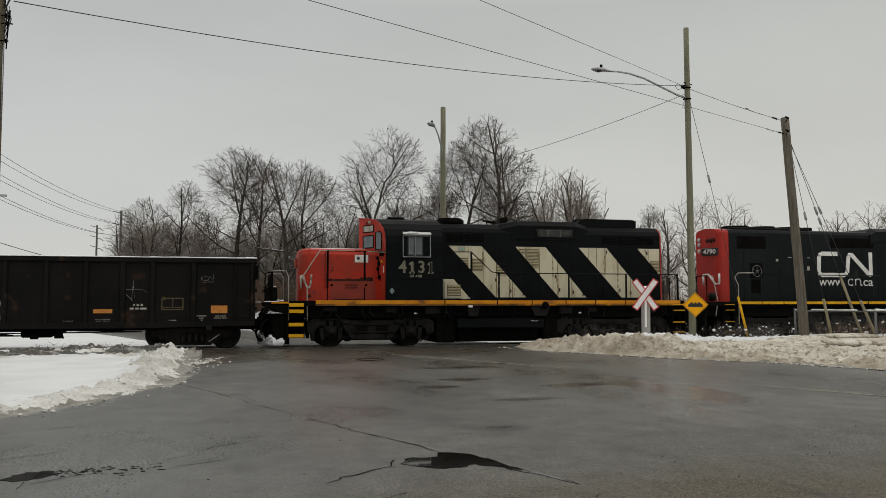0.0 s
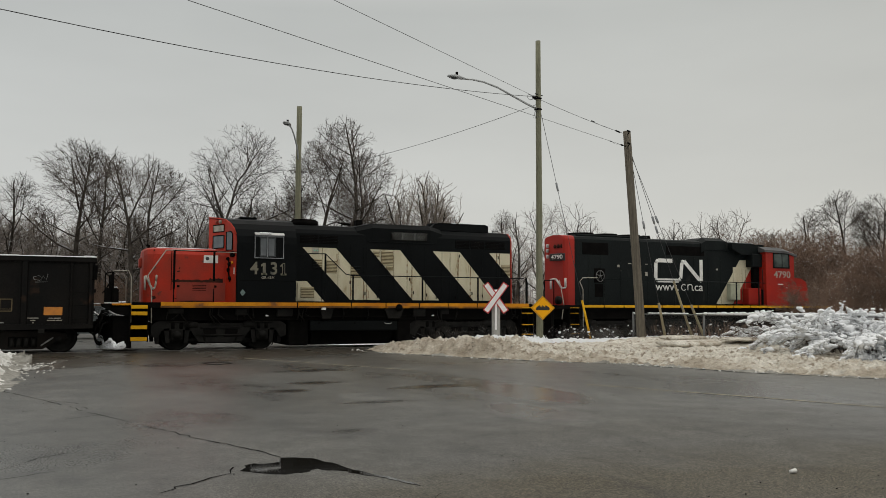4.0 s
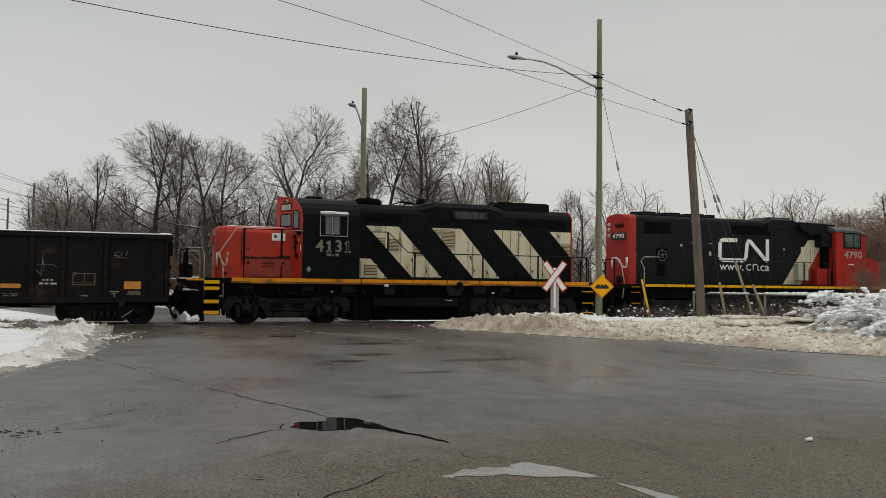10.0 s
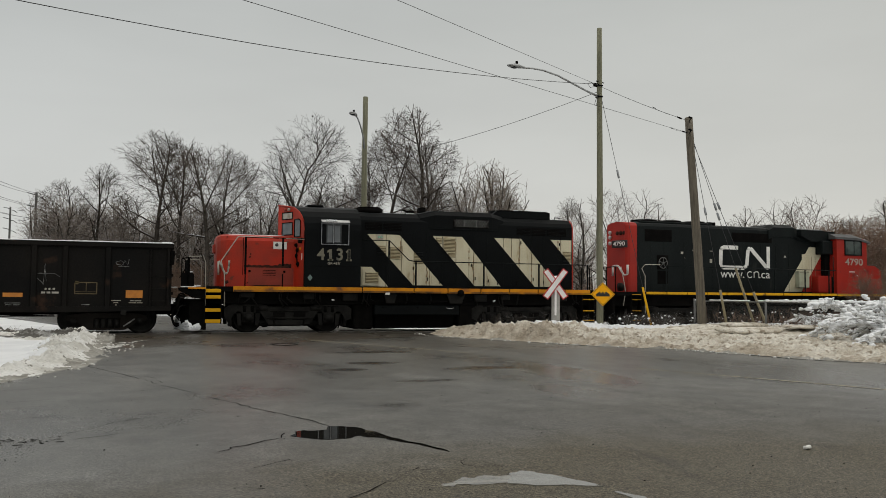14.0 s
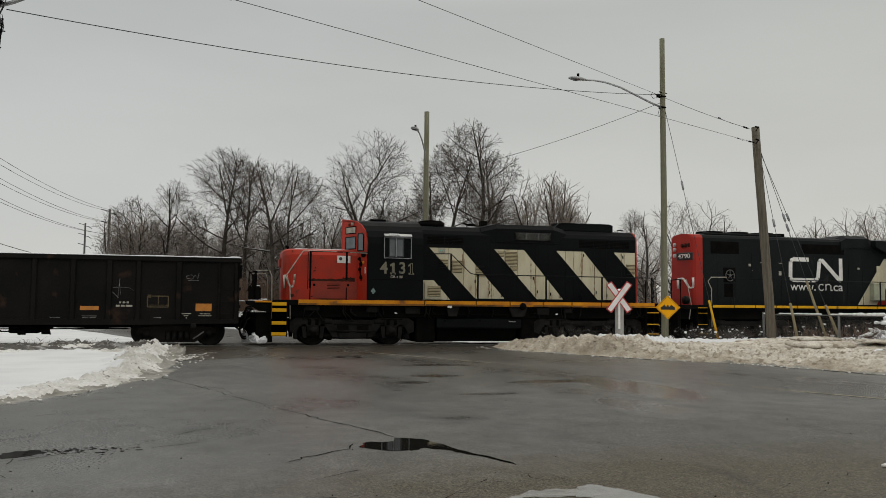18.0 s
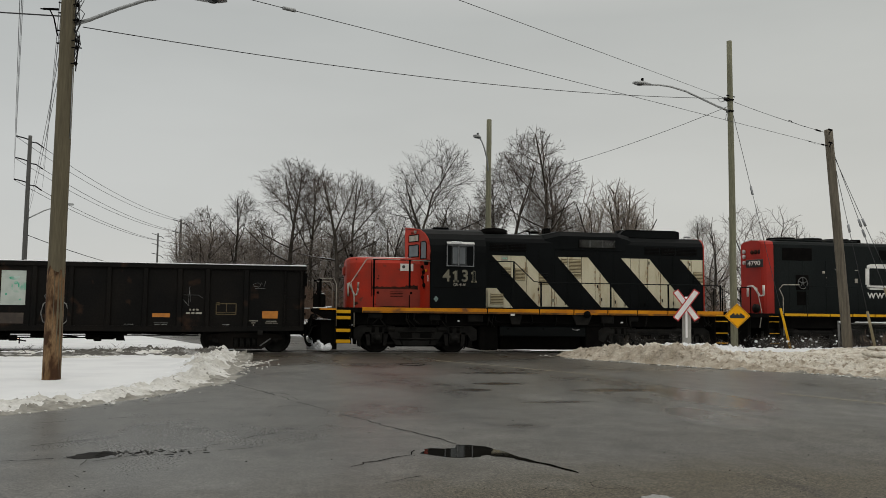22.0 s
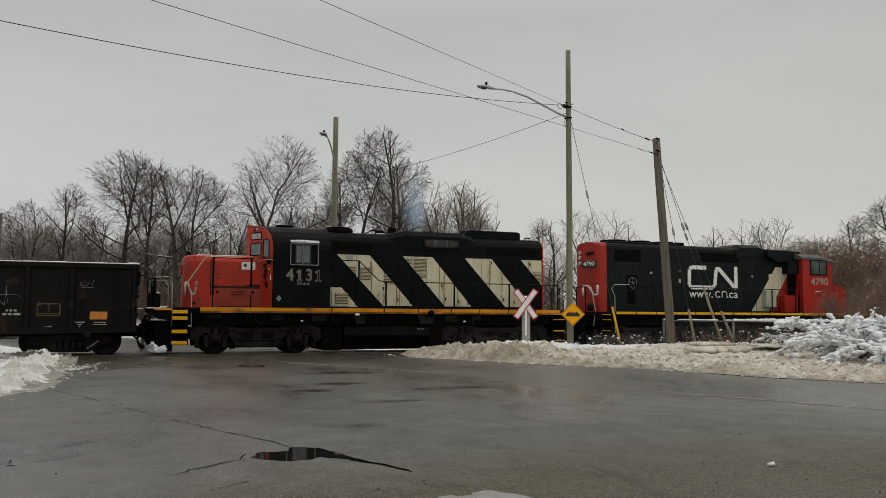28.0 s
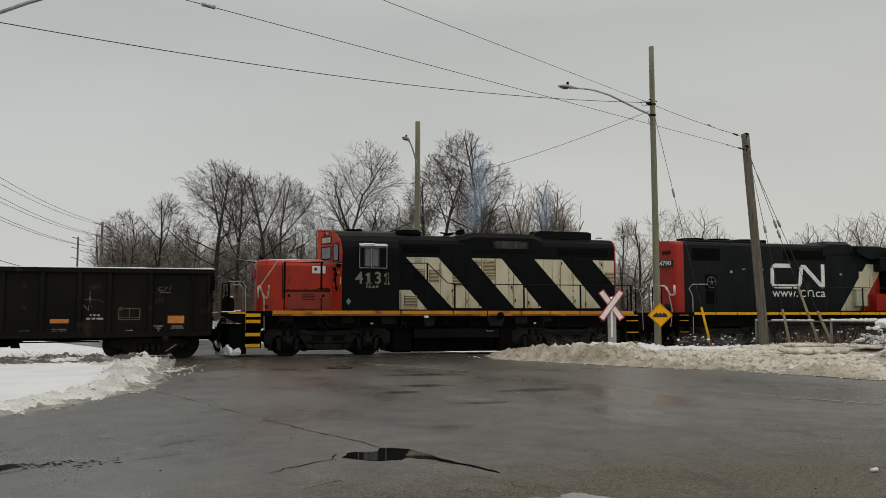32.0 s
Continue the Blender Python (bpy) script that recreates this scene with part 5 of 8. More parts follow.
    part("battery_box", Shape().box(o(26.63), o(27.2), -1.12, -0.87, 1.82, 2.56, 0.02), PALEBOX, L, "pale green-grey box on the walkway")
    part("battery_box_seam", Shape().box(o(26.66), o(27.17), -1.124, -1.11, 2.48, 2.495, 0.001), SLOT, L)
    # roof
    part("roof_fan_deck", Shape().box(o(18.9), o(22.5), -0.62, 0.62, 4.44, 4.52, 0.02), BLACK2, L)
    for x in (19.5, 20.7, 21.9):
        part("radiator_fan", Shape().tube([(o(x), 0, 4.46), (o(x), 0, 4.6)], 0.55, 24), DARK, L)
    part("roof_horn", Shape().box(o(22.6), o(23.0), -0.2, 0.1, 4.46, 4.62, 0.03), DARK, L)
    part("brake_blister", Shape().loft([[(o(x), y, z + d) for y, z in ((-0.9, 3.9), (-0.9, 4.3), (-0.6, 4.45), (0.6, 4.45), (0.9, 4.3), (0.9, 3.9))] for x, d in ((25.2, 0.0), (25.5, 0.14), (26.6, 0.14), (26.8, 0.03))]), BLACK2, L)
    part("dust_bin", Shape().prism([(o(26.75), 4.1), (o(26.75), 4.36), (o(28.6), 4.32), (o(28.6), 3.85), (o(27.3), 3.85)], "y", -1.15, 1.15), BLACK2, L)
    # cab
    cab = Shape().prism([(o(28.36), 1.56), (o(28.36), 3.95), (o(28.36), 4.02), (o(29.85), 4.02), (o(30.05), 3.9), (o(30.05), 1.56)], "y", -1.5, 1.5)
    part("cab", cab, RED2, L)
    rf = Shape().loft([[(o(x), y, z - d) for y, z in ((-1.56, 3.96), (-1.54, 4.06), (-1.1, 4.24), (0, 4.32), (1.1, 4.24), (1.54, 4.06), (1.56, 3.96))] for x, d in ((28.25, -0.02), (29.6, 0.02), (30.2, 0.16))])
    part("cab_roof", rf, ROOFGREY, L)
    # Two dark boxes stand in for the shadow below the cab roof overhang.
    part("roof_overhang", Shape().box(o(27.75), o(28.36), -1.3, -0.87, 3.3, 3.9, 0.03), BLACK2, L)
    part("cab_back_gap", Shape().box(o(28.05), o(28.36), -1.1, -0.87, 2.2, 3.35, 0.02), DARK, L)
    part("equipment_locker", Shape().box(o(27.55), o(28.3), -1.25, -0.87, 1.6, 2.35, 0.02), RED2, L)
    part("grab_rail", Shape().tube([(o(28.2), -1.45, 1.6), (o(28.2), -1.45, 3.2)], 0.02, 6), BLACK2, L)
    win = part("cab_window", Shape().box(o(28.85), o(29.7), -1.515, -1.49, 3.32, 3.9, 0.005), GLASS2, L)
    part("window_frame", Shape().box(o(28.78), o(29.77), -1.525, -1.5, 3.26, 3.32, 0.005).box(o(28.78), o(29.77), -1.525, -1.5, 3.9, 3.95, 0.005).box(o(28.78), o(28.85), -1.525, -1.5, 3.26, 3.95, 0.005)
         .box(o(29.7), o(29.77), -1.525, -1.5, 3.26, 3.95, 0.005).box(o(29.3), o(29.34), -1.522, -1.5, 3.32, 3.9, 0.003), BLACK2, win)
    letters("road_number", "4790", 0.42, DULLWHITE, L, o(29.32), -1.504, 2.965, 1.2, bold=0.004)
    part("small_mark", Shape().box(o(29.05), o(29.35), -1.506, -1.49, 2.52, 2.56, 0.002), WHITE, L)
    part("cab_door_recess", Shape().box(o(28.3), o(28.36), -1.3, -0.87, 1.6, 2.3, 0.01), BLACK2, L)
    nose = Shape().prism([(o(30.0), 1.56), (o(30.0), 2.86), (o(30.6), 2.82), (o(30.95), 2.62), (o(31.05), 1.56)], "y", -1.4, 1.4)
    part("nose", nose, RED2, L)
    for side in (-1, 1):
        y = side * 1.5
        handrail(L, [(o(18.6), y, 0.7), (o(18.6), y, 2.2), (o(18.45), y, 2.5), (o(18.6), y, 2.66), (o(19.3), y, 2.67)], DULLWHITE, 0.018)
        handrail(L, [(o(19.3), y, 2.62), (o(28.3), y, 2.58)], BLACK2, 0.016)
        for x in (19.6, 21.4, 23.2, 25.0, 26.6, 27.9):
            part("rail_post", Shape().box(o(x) - 0.025, o(x) + 0.025, y - 0.02, y + 0.02, 1.45, 2.6, 0.005), BLACK2, L)
        handrail(L, [(o(17.6), y, 1.0), (o(17.7), y, 1.6), (o(17.5), y, 2.55)], DULLWHITE, 0.016)
        stair(L, o(17.95), 0.42, side, 0.18)
    for y in (-1.4, -0.7, 0.7, 1.4):
        handrail(L, [(o(17.3), y, 1.5), (o(17.3), y, 2.55)], DARK, 0.022, "end_rail")
    handrail(L, [(o(17.3), -1.4, 2.55), (o(17.3), -0.7, 2.55)], DARK, 0.022, "end_rail")
    part("bell_lamp", Shape().tube([(o(17.75), -0.9, 1.75), (o(17.9), -0.9, 1.75)], 0.17, 14), GEAR, L)
    part("pilot", Shape().box(o(17.15), o(17.3), -1.4, 1.4, 0.35, 1.45, 0.03), DARK, L)
    coupler(L, o(17.2), -1)
    for y in (-0.5, -0.8, 0.5):
        hose(L, o(17.15), y, 1.0, -1)
    return L


def gondola(wheels):
    X0 = -7.9
    G = thing("gondola_wagon", X0, YT, 0, "long black steel gondola wagon with snow along its rim", "wagon", "train")

    def o(x):
        return x - X0
    xa, xb = -16.3, 0.52
    for side in (-1, 1):
        y0, y1 = sorted((side * 1.38, side * 1.43))
        part("side_wall", Shape().box(o(xa), o(xb), y0, y1, 0.8, 2.95, 0.006), GONDOLA, G)
        y0, y1 = sorted((side * 1.36, side * 1.53))
        part("top_rail", Shape().box(o(xa), o(xb + 0.04), y0, y1, 2.82, 2.99, 0.03), GONDOLA, G)
        y0, y1 = sorted((side * 1.38, side * 1.52))
        part("side_sill", Shape().prism([(o(xa), 0.9), (o(xa), 0.8), (o(-12.6), 0.72), (o(-3.2), 0.72), (o(xb), 0.78), (o(xb), 0.92)], "y", y0, y1), GONDOLA, G)
        for x, w in ((-15.6, 0.2), (-14.3, 0.2), (-13.1, 0.2), (-11.9, 0.2), (-10.7, 0.2), (-9.5, 0.2), (-8.15, 0.22), (-7.03, 0.2), (-5.85, 0.2), (-4.7, 0.2), (-3.6, 0.22), (-2.7, 0.2), (-1.43, 0.22), (-0.13, 0.06), (0.42, 0.12)):
            part("side_post", Shape().prism([(o(x) - w / 2, side * 1.42), (o(x) - w * 0.3, side * 1.51), (o(x) + w * 0.3, side * 1.51), (o(x) + w / 2, side * 1.42)], "z", 0.85, 2.84), GONDOLA, G)
        sn = Shape()
        x = xa
        while x < xb - 0.05:
            h = 0.025 + 0.018 * noise.noise((x * 0.7, side, 0)) + 0.012 * noise.noise((x * 3, side, 4))
            sn.box(o(x), o(min(x + 0.31, xb + 0.03)), side * 1.45 - 0.09, side * 1.45 + 0.085, 2.985, 2.99 + max(h, 0.008) + (0.03 if x > 0 else 0), 0.012)
            x += 0.3
        part("rim_snow", sn, BUSHSNOW, G, "thin white snow along the rim")
    for x in (xa, xb - 0.05):
        part("end_wall", Shape().box(o(x), o(x + 0.06), -1.38, 1.38, 0.8, 2.98, 0.01), GONDOLA, G)
        part("end_rail", Shape().box(o(x) - 0.06, o(x + 0.12), -1.45, 1.45, 2.82, 2.985, 0.02), GONDOLA, G)
        part("end_snow", Shape().box(o(x) - 0.04, o(x + 0.1), -1.4, 1.4, 2.985, 3.03, 0.015), BUSHSNOW, G)
        for z in (1.3, 1.9, 2.4):
            part("end_post", Shape().box(o(x) - (0.05 if x < -5 else -0.05), o(x) + (0.0 if x < -5 else 0.11), -1.36, 1.36, z, z + 0.1, 0.01), GONDOLA, G)
    part("floor", Shape().box(o(xa), o(xb), -1.36, 1.36, 0.95, 1.05, 0.01), GONDOLA, G)
    part("snow_load", Shape().box(o(xa + 0.1), o(xb - 0.1), -1.35, 1.35, 1.05, 1.5, 0.1), SNOW, G)
    part("centre_sill", Shape().box(o(xa - 0.3), o(xb + 0.3), -0.3, 0.3, 0.62, 0.98, 0.03), DARK, G)
    part("grab_iron", Shape().tube([(o(0.45), -1.53, 2.3), (o(0.58), -1.53, 2.3), (o(0.6), -1.53, 2.75)], 0.018, 6), DARK, G)
    part("ladder_plate", Shape().box(o(0.5), o(0.6), -1.5, -1.42, 2.3, 2.75, 0.01), DARK, G)
    for z in (1.1, 1.5, 1.9):
        part("grab_iron", Shape().tube([(o(-0.05), -1.52, z), (o(-0.05), -1.58, z), (o(0.36), -1.58, z), (o(0.36), -1.52, z)], 0.012, 5), GONDOLA, G)
    part("end_step", Shape().tube([(o(0.5), -1.4, 1.55), (o(0.72), -1.4, 1.55)], 0.02, 6), ALUM, G)
    coupler(G, o(xb + 0.15), 1)
    hose(G, o(xb + 0.2), -0.4, 0.95, 1)
    hose(G, o(xb + 0.2), 0.4, 0.95, 1)

    def plate(name, x0, x1, z0, z1, mat, label="", y=-1.434):
        part(name, Shape().box(o(x0), o(x1), y, -1.425, z0, z1, 0.001), mat, G, label)
    plate("orange_plate", -0.88, -0.36, 1.19, 1.44, PLATE, "faded orange reflective plate")
    plate("orange_plate", -4.46, -3.9, 1.2, 1.33, PLATE, "faded orange reflective plate")
    plate("orange_plate", -10.5, -9.84, 1.15, 1.3, PLATE, "faded orange reflective plate")
    plate("pale_panel", -9.17, -8.42, 1.55, 2.67, PATCH, "pale panel sprayed with green paint")
    rg = random.Random(9)
    for x, z, w, h in ((-8.95, 2.35, 0.3, 0.14), (-8.8, 2.2, 0.16, 0.12), (-8.72, 2.42, 0.12, 0.08), (-8.86, 2.0, 0.05, 0.26), (-8.66, 2.1, 0.05, 0.2), (-9.05, 1.85, 0.08, 0.1), (-8.62, 1.7, 0.1, 0.06)):
        blobby = [(o(x) + w * (0.5 + 0.5 * math.cos(a) * rg.uniform(0.7, 1.1)), z + h * (0.5 + 0.5 * math.sin(a) * rg.uniform(0.7, 1.1))) for a in (0, 0.8, 1.6, 2.4, 3.2, 4.0, 4.8, 5.6)]
        part("green_paint", Shape().prism(blobby, "y", -1.437, -1.43), GREEN, G, "splash of green paint")
    plate("brown_patch", -9.15, -8.45, 0.95, 1.3, GONPATCH)
    for x0, x1, z0, z1 in ((-2.42, -1.74, 1.66, 1.69), (-2.42, -1.74, 1.3, 1.33), (-2.42, -2.39, 1.3, 1.69), (-1.77, -1.74, 1.3, 1.69), (-2.08, -2.06, 1.36, 1.66), (-2.4, -2.3, 1.62, 1.72), (-2.39, -1.76, 1.37, 1.385)):
        plate("stencil_bar", x0, x1, z0, z1, LOUVRE)
    for x0, x1, z0, z1 in ((-3.28, -3.22, 1.43, 1.49), (-3.17, -3.11, 1.43, 1.49), (-3.09, -3.07, 1.45, 1.46), (-3.05, -2.98, 1.43, 1.49), (-3.38, -3.26, 1.315, 1.375), (-3.22, -3.11, 1.315, 1.375), (-3.07, -2.87, 1.315, 1.375),
                           (-1.32, -1.02, 1.09, 1.115), (-1.24, -1.1, 1.02, 1.045), (-1.18, -1.15, 0.94, 0.985), (-0.74, -0.62, 1.085, 1.11), (-0.6, -0.4, 1.085, 1.11), (-0.78, -0.55, 1.02, 1.045), (-0.53, -0.36, 1.02, 1.045),
                           (-4.4, -3.95, 1.0, 1.018), (-4.38, -4.2, 0.945, 0.96), (-4.16, -3.98, 0.945, 0.96), (-5.35, -5.05, 0.95, 0.965), (-5.3, -5.1, 0.89, 0.902)):
        plate("stencil_bar", x0, x1, z0, z1, DULLWHITE if x0 > -3.4 else FADED)
    plate("stencil_bar", -2.2, -1.96, 0.95, 0.98, FADED)
    for pts in ([(-3.28, 2.25), (-3.33, 1.6)], [(-3.5, 1.95), (-3.0, 1.95), (-2.85, 1.85)], [(-3.3, 2.2), (-3.24, 1.7)], [(-3.55, 1.85), (-3.3, 1.6)],
                [(-1.2, 2.35), (-1.05, 2.4), (-0.95, 2.33), (-1.02, 2.25), (-1.18, 2.28), (-1.2, 2.35)], [(-0.98, 2.25), (-0.93, 2.4), (-0.84, 2.26), (-0.8, 2.45)], [(-1.15, 2.2), (-0.8, 2.21)],
                [(-7.68, 0.92), (-7.86, 1.02), (-7.93, 1.3), (-7.86, 1.6), (-7.7, 1.72)], [(-7.78, 1.76), (-7.84, 1.86), (-7.74, 1.95), (-7.66, 1.86), (-7.74, 1.77)], [(-7.28, 0.9), (-7.12, 1.05), (-7.08, 1.35), (-7.16, 1.6), (-7.34, 1.72)]):
        part("chalk_mark", Shape().tube([(o(x), -1.434, z) for x, z in pts], 0.008 if pts[0][0] > -5 else 0.022, 4), FADED, G)
    part("side_ladder", Shape().tube([(o(-9.65), -1.55, 0.6), (o(-9.65), -1.55, 1.25)], 0.025, 6), FADED, G)
    # wagon trucks
    for xc in (-1.44, -14.4):
        for side in (-1, 1):
            y0, y1 = sorted((side * 0.98, side * 1.14))
            f = Shape().prism([(o(xc - 1.25), 0.46), (o(xc - 1.2), 0.62), (o(xc - 0.55), 0.7), (o(xc + 0.55), 0.7), (o(xc + 1.2), 0.62), (o(xc + 1.25), 0.46), (o(xc + 0.95), 0.4), (o(xc + 0.55), 0.14), (o(xc - 0.55), 0.14), (o(xc - 0.95), 0.4)], "y", y0, y1)
            part("truck_frame", f, RUSTGEAR, G)
            # Dark plate on the frame puts the spring opening's shade into colour.
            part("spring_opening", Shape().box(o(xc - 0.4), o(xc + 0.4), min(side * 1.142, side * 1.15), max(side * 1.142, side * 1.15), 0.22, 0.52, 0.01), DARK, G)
            for k in range(4):
                part("coil_spring", Shape().tube([(o(xc - 0.3 + 0.2 * k), side * 1.16, 0.22), (o(xc - 0.3 + 0.2 * k), side * 1.16, 0.5)], 0.07, 8), GEAR, G)
            for dx in (-1.0, 1.0):
                part("bearing_cap", Shape().tube([(o(xc + dx), side * 1.0, 0.44), (o(xc + dx), side * 1.2, 0.44)], 0.1, 12), GEAR, G)
        part("bolster", Shape().box(o(xc - 0.25), o(xc + 0.25), -1.1, 1.1, 0.45, 0.7, 0.03), DARK, G)
        part("brake_lever", Shape().tube([(o(xc + 0.5), -1.2, 0.25), (o(xc + 0.85), -1.2, 0.5)], 0.025, 6), FADED, G)
        part("sill_socket", Shape().box(o(xc + 0.42), o(xc + 0.6), -1.54, -1.45, 0.62, 0.78, 0.02), GEAR, G)
        for dx in (-1.03, 1.03):
            part("axle", Shape().tube([(o(xc + dx), -0.95, 0.44), (o(xc + dx), 0.95, 0.44)], 0.075, 10), DARK, G)
            for side in (-1, 1):
                wheels.append((wheel(G, o(xc + dx), side * 0.74, 0.47), o(xc + dx), side * 0.74, 0.47))
    for z in (0.66, 0.6):
        part("brake_pipe", Shape().tube([(o(-13), -1.2, z), (o(-9.0), -1.25, z - 0.03), (o(-3), -1.2, z)], 0.02, 6), DARK, G)
    for x, w, h in ((-9.6, 0.6, 0.25), (-8.3, 0.5, 0.18), (-6.6, 0.9, 0.22), (-5.9, 0.35, 0.15)):
        part("brake_gear", Shape().box(o(x), o(x + w), -1.2, -0.8, 0.72 - h - 0.06, 0.7, 0.05), DARK, G)
    for xa, za, xb, zb in ((-10.2, 0.6, -9.7, 0.42), (-9.3, 0.55, -8.4, 0.38), (-8.6, 0.5, -8.6, 0.3), (-7.8, 0.6, -6.8, 0.52), (-6.0, 0.5, -5.2, 0.66), (-5.4, 0.6, -5.35, 0.4), (-9.75, 0.4, -9.7, 0.28), (-4.9, 0.66, -3.2, 0.6)):
        part("brake_gear_rod", Shape().tube([(o(xa), -1.22, za), (o(xb), -1.22, zb)], 0.024, 6), DARK, G)
    for x, z in ((-9.5, 0.46), (-8.9, 0.48), (-6.3, 0.48), (-5.6, 0.5)):
        part("brake_valve", Shape().tube([(o(x), -1.25, z), (o(x + 0.22), -1.25, z)], 0.09, 10), DARK, G)
    part("brake_gear_rod", Shape().tube([(o(-9.9), -1.1, 0.45), (o(-8.5), -1.12, 0.5), (o(-5.6), -1.1, 0.5), (o(-5.3), -1.1, 0.62)], 0.022, 6), DARK, G)
    return G


W1, W2, WG = [], [], []
loco_1 = loco_older(W1)
loco_2 = loco_newer(W2)
wagon = gondola(WG)

# rails, sleepers and bed
for side in (-1, 1):
    y = YT + side * 0.76
    rail = part("rail", Shape().prism([(y - 0.07, -0.15), (y + 0.07, -0.15), (y + 0.012, -0.11), (y + 0.012, -0.04), (y + 0.036, -0.015), (y + 0.036, 0.018), (y - 0.036, 0.018), (y - 0.036, -0.015), (y - 0.012, -0.04), (y - 0.012, -0.11)], "x", -80, 120), STEEL)
    tagged(rail, "worn steel rail", "rail", "rails", "structure")
for x0, x1 in ((-80, -2.2), (9.5, 120)):
    bed = Shape().prism([(YT - 2.3, -0.12), (YT - 1.5, -0.03), (YT + 1.5, -0.03), (YT + 2.3, -0.12), (YT + 2.3, -0.3), (YT - 2.3, -0.3)], "x", x0, x1)
    tagged(part("track_bed", bed, BALLAST), "dark stone ballast with patches of snow", "track bed", kind="structure")
cross = Shape().box(-1.6, 9.4, YT - 1.7, YT - 0.82, -0.1, 0.006, 0.004).box(-1.6, 9.4, YT - 0.66, YT + 0.66, -0.1, 0.006, 0.004).box(-1.6, 9.4, YT + 0.82, YT + 1.6, -0.1, 0.006, 0.004)
tagged(part("crossing_panels", cross, APRON), "level crossing deck between the rails", "crossing", kind="structure")

# ---- snow banks ----
def bank_sheet(name, x0, x1, y0, y1, step, height, mats, choose, keep, rough=()):
    nx, ny = int((x1 - x0) / step) + 1, int((y1 - y0) / step) + 1
    idx, vs, fs, ms = {}, [], [], []
    for j in range(ny):
        for i in range(nx):
            x, y = x0 + i * step, y0 + j * step
            if keep(x, y):
                idx[i, j] = len(vs)
                vs.append((x, y, height(x, y)))
    for j in range(ny - 1):
        for i in range(nx - 1):
            q = [idx.get(k) for k in ((i, j), (i + 1, j), (i + 1, j + 1), (i, j + 1))]
            if None not in q:
                fs.append(q)
                ms.append(choose(x0 + i * step, y0 + j * step))
    s = Shape().add(vs, fs, True)
    s.s = [m not in rough for m in ms]
    me = s.mesh(name, mats[0], False)
    for m in mats[1:]:
        me.materials.append(m)
    me.polygons.foreach_set("material_index", ms)
    return new(name, me)


def lumps(x, y, s=1.0):
    """Rounded clumps of broken snow with creases between them, about 0 to 1 high."""
    w = 0.12 * noise.noise((x * 2.5, y * 2.5, 9))
    a = abs(noise.noise((x * 1.7 + w, y * 1.7, 3)))
    b = abs(noise.noise((x * 4.1 + w, y * 4.1, 7)))
    c = abs(noise.noise((x * 9.0, y * 9.0, 1)))
    d = abs(noise.noise((x * 19.0, y * 19.0, 2)))
    return (0.42 * math.tanh(1.8 * a) + 0.42 * math.tanh(2 * b) + 0.36 * math.tanh(2 * c) + 0.24 * d) * s


def rubble(x, y):
    """Broken slabs and lumps of ploughed snow with creases between them."""
    w = 0.12 * noise.noise((x * 2.5, y * 2.5, 9))
    a = abs(noise.noise((x * 1.5 + w, y * 1.5, 3)))
    b = abs(noise.noise((x * 3.3 + w, y * 3.3, 7)))
    c = abs(noise.noise((x * 7.5 + w, y * 7.5, 1)))
    return 0.4 * math.tanh(1.8 * a) + 0.6 * math.tanh(2.2 * b) + 0.34 * math.tanh(2 * c) + 0.1 * abs(noise.noise((x * 19.0, y * 19.0, 2)))


def right_d(x, y):
    return (x - line_x(RIGHT_EDGE, y)) * 0.9


def ease(u):
    u = min(1, max(0, u))
    return u * u * (3 - 2 * u)


def right_h(x, y):
    """A heaped ridge of rubble by the crossing; further along a low lip and a rough shelf rising to the fence."""
    d = right_d(x, y) + 0.16 * noise.noise((x * 0.9, y * 0.9, 0)) + 0.09 * noise.noise((x * 4, y * 4, 0))
    if d < -0.2:
        return -0.1
    u = 0.899 * y - 0.438 * x
    heap = ease((u - 12.0) / 2.6)
    fade = ease((28.4 - y) / 2.4) * (0.6 + 0.4 * ease((26.5 - y) / 3.0))
    rise = ease(d / 0.7)
    ridge = 0.29 * rise + 0.05 * ease((d - 0.7) / 0.8) - 0.08 * ease((d - 2.6) / 1.6)
    shelf = 0.1 * ease(d / 0.25) + 0.05 * ease((d - 0.2) / 0.9) + 0.13 * ease((d - 1.0) / 3.4) + 0.16 * ease((d - 4.5) / 1.8) - 0.12 * ease((7.5 - u) / 3) * ease((d - 1.0) / 2)
    even = 1 - 0.5 * ease((d - 2.4) / 1.2)
    fine = 0.1 * noise.noise((x * 6.0, y * 6.0, 5)) + 0.08 * noise.noise((x * 14.0, y * 14.0, 6)) + (1 - heap) * 0.08 * noise.noise((y * 0.9, d * 7.0, 3))
    z = ridge * heap + shelf * (1 - heap) + (rubble(x, y) * (0.14 + 0.13 * heap) + fine * (0.75 - 0.25 * heap)) * rise * even + 0.1 * heap * rise * (1 - even)
    return -0.1 + (z + 0.1) * fade


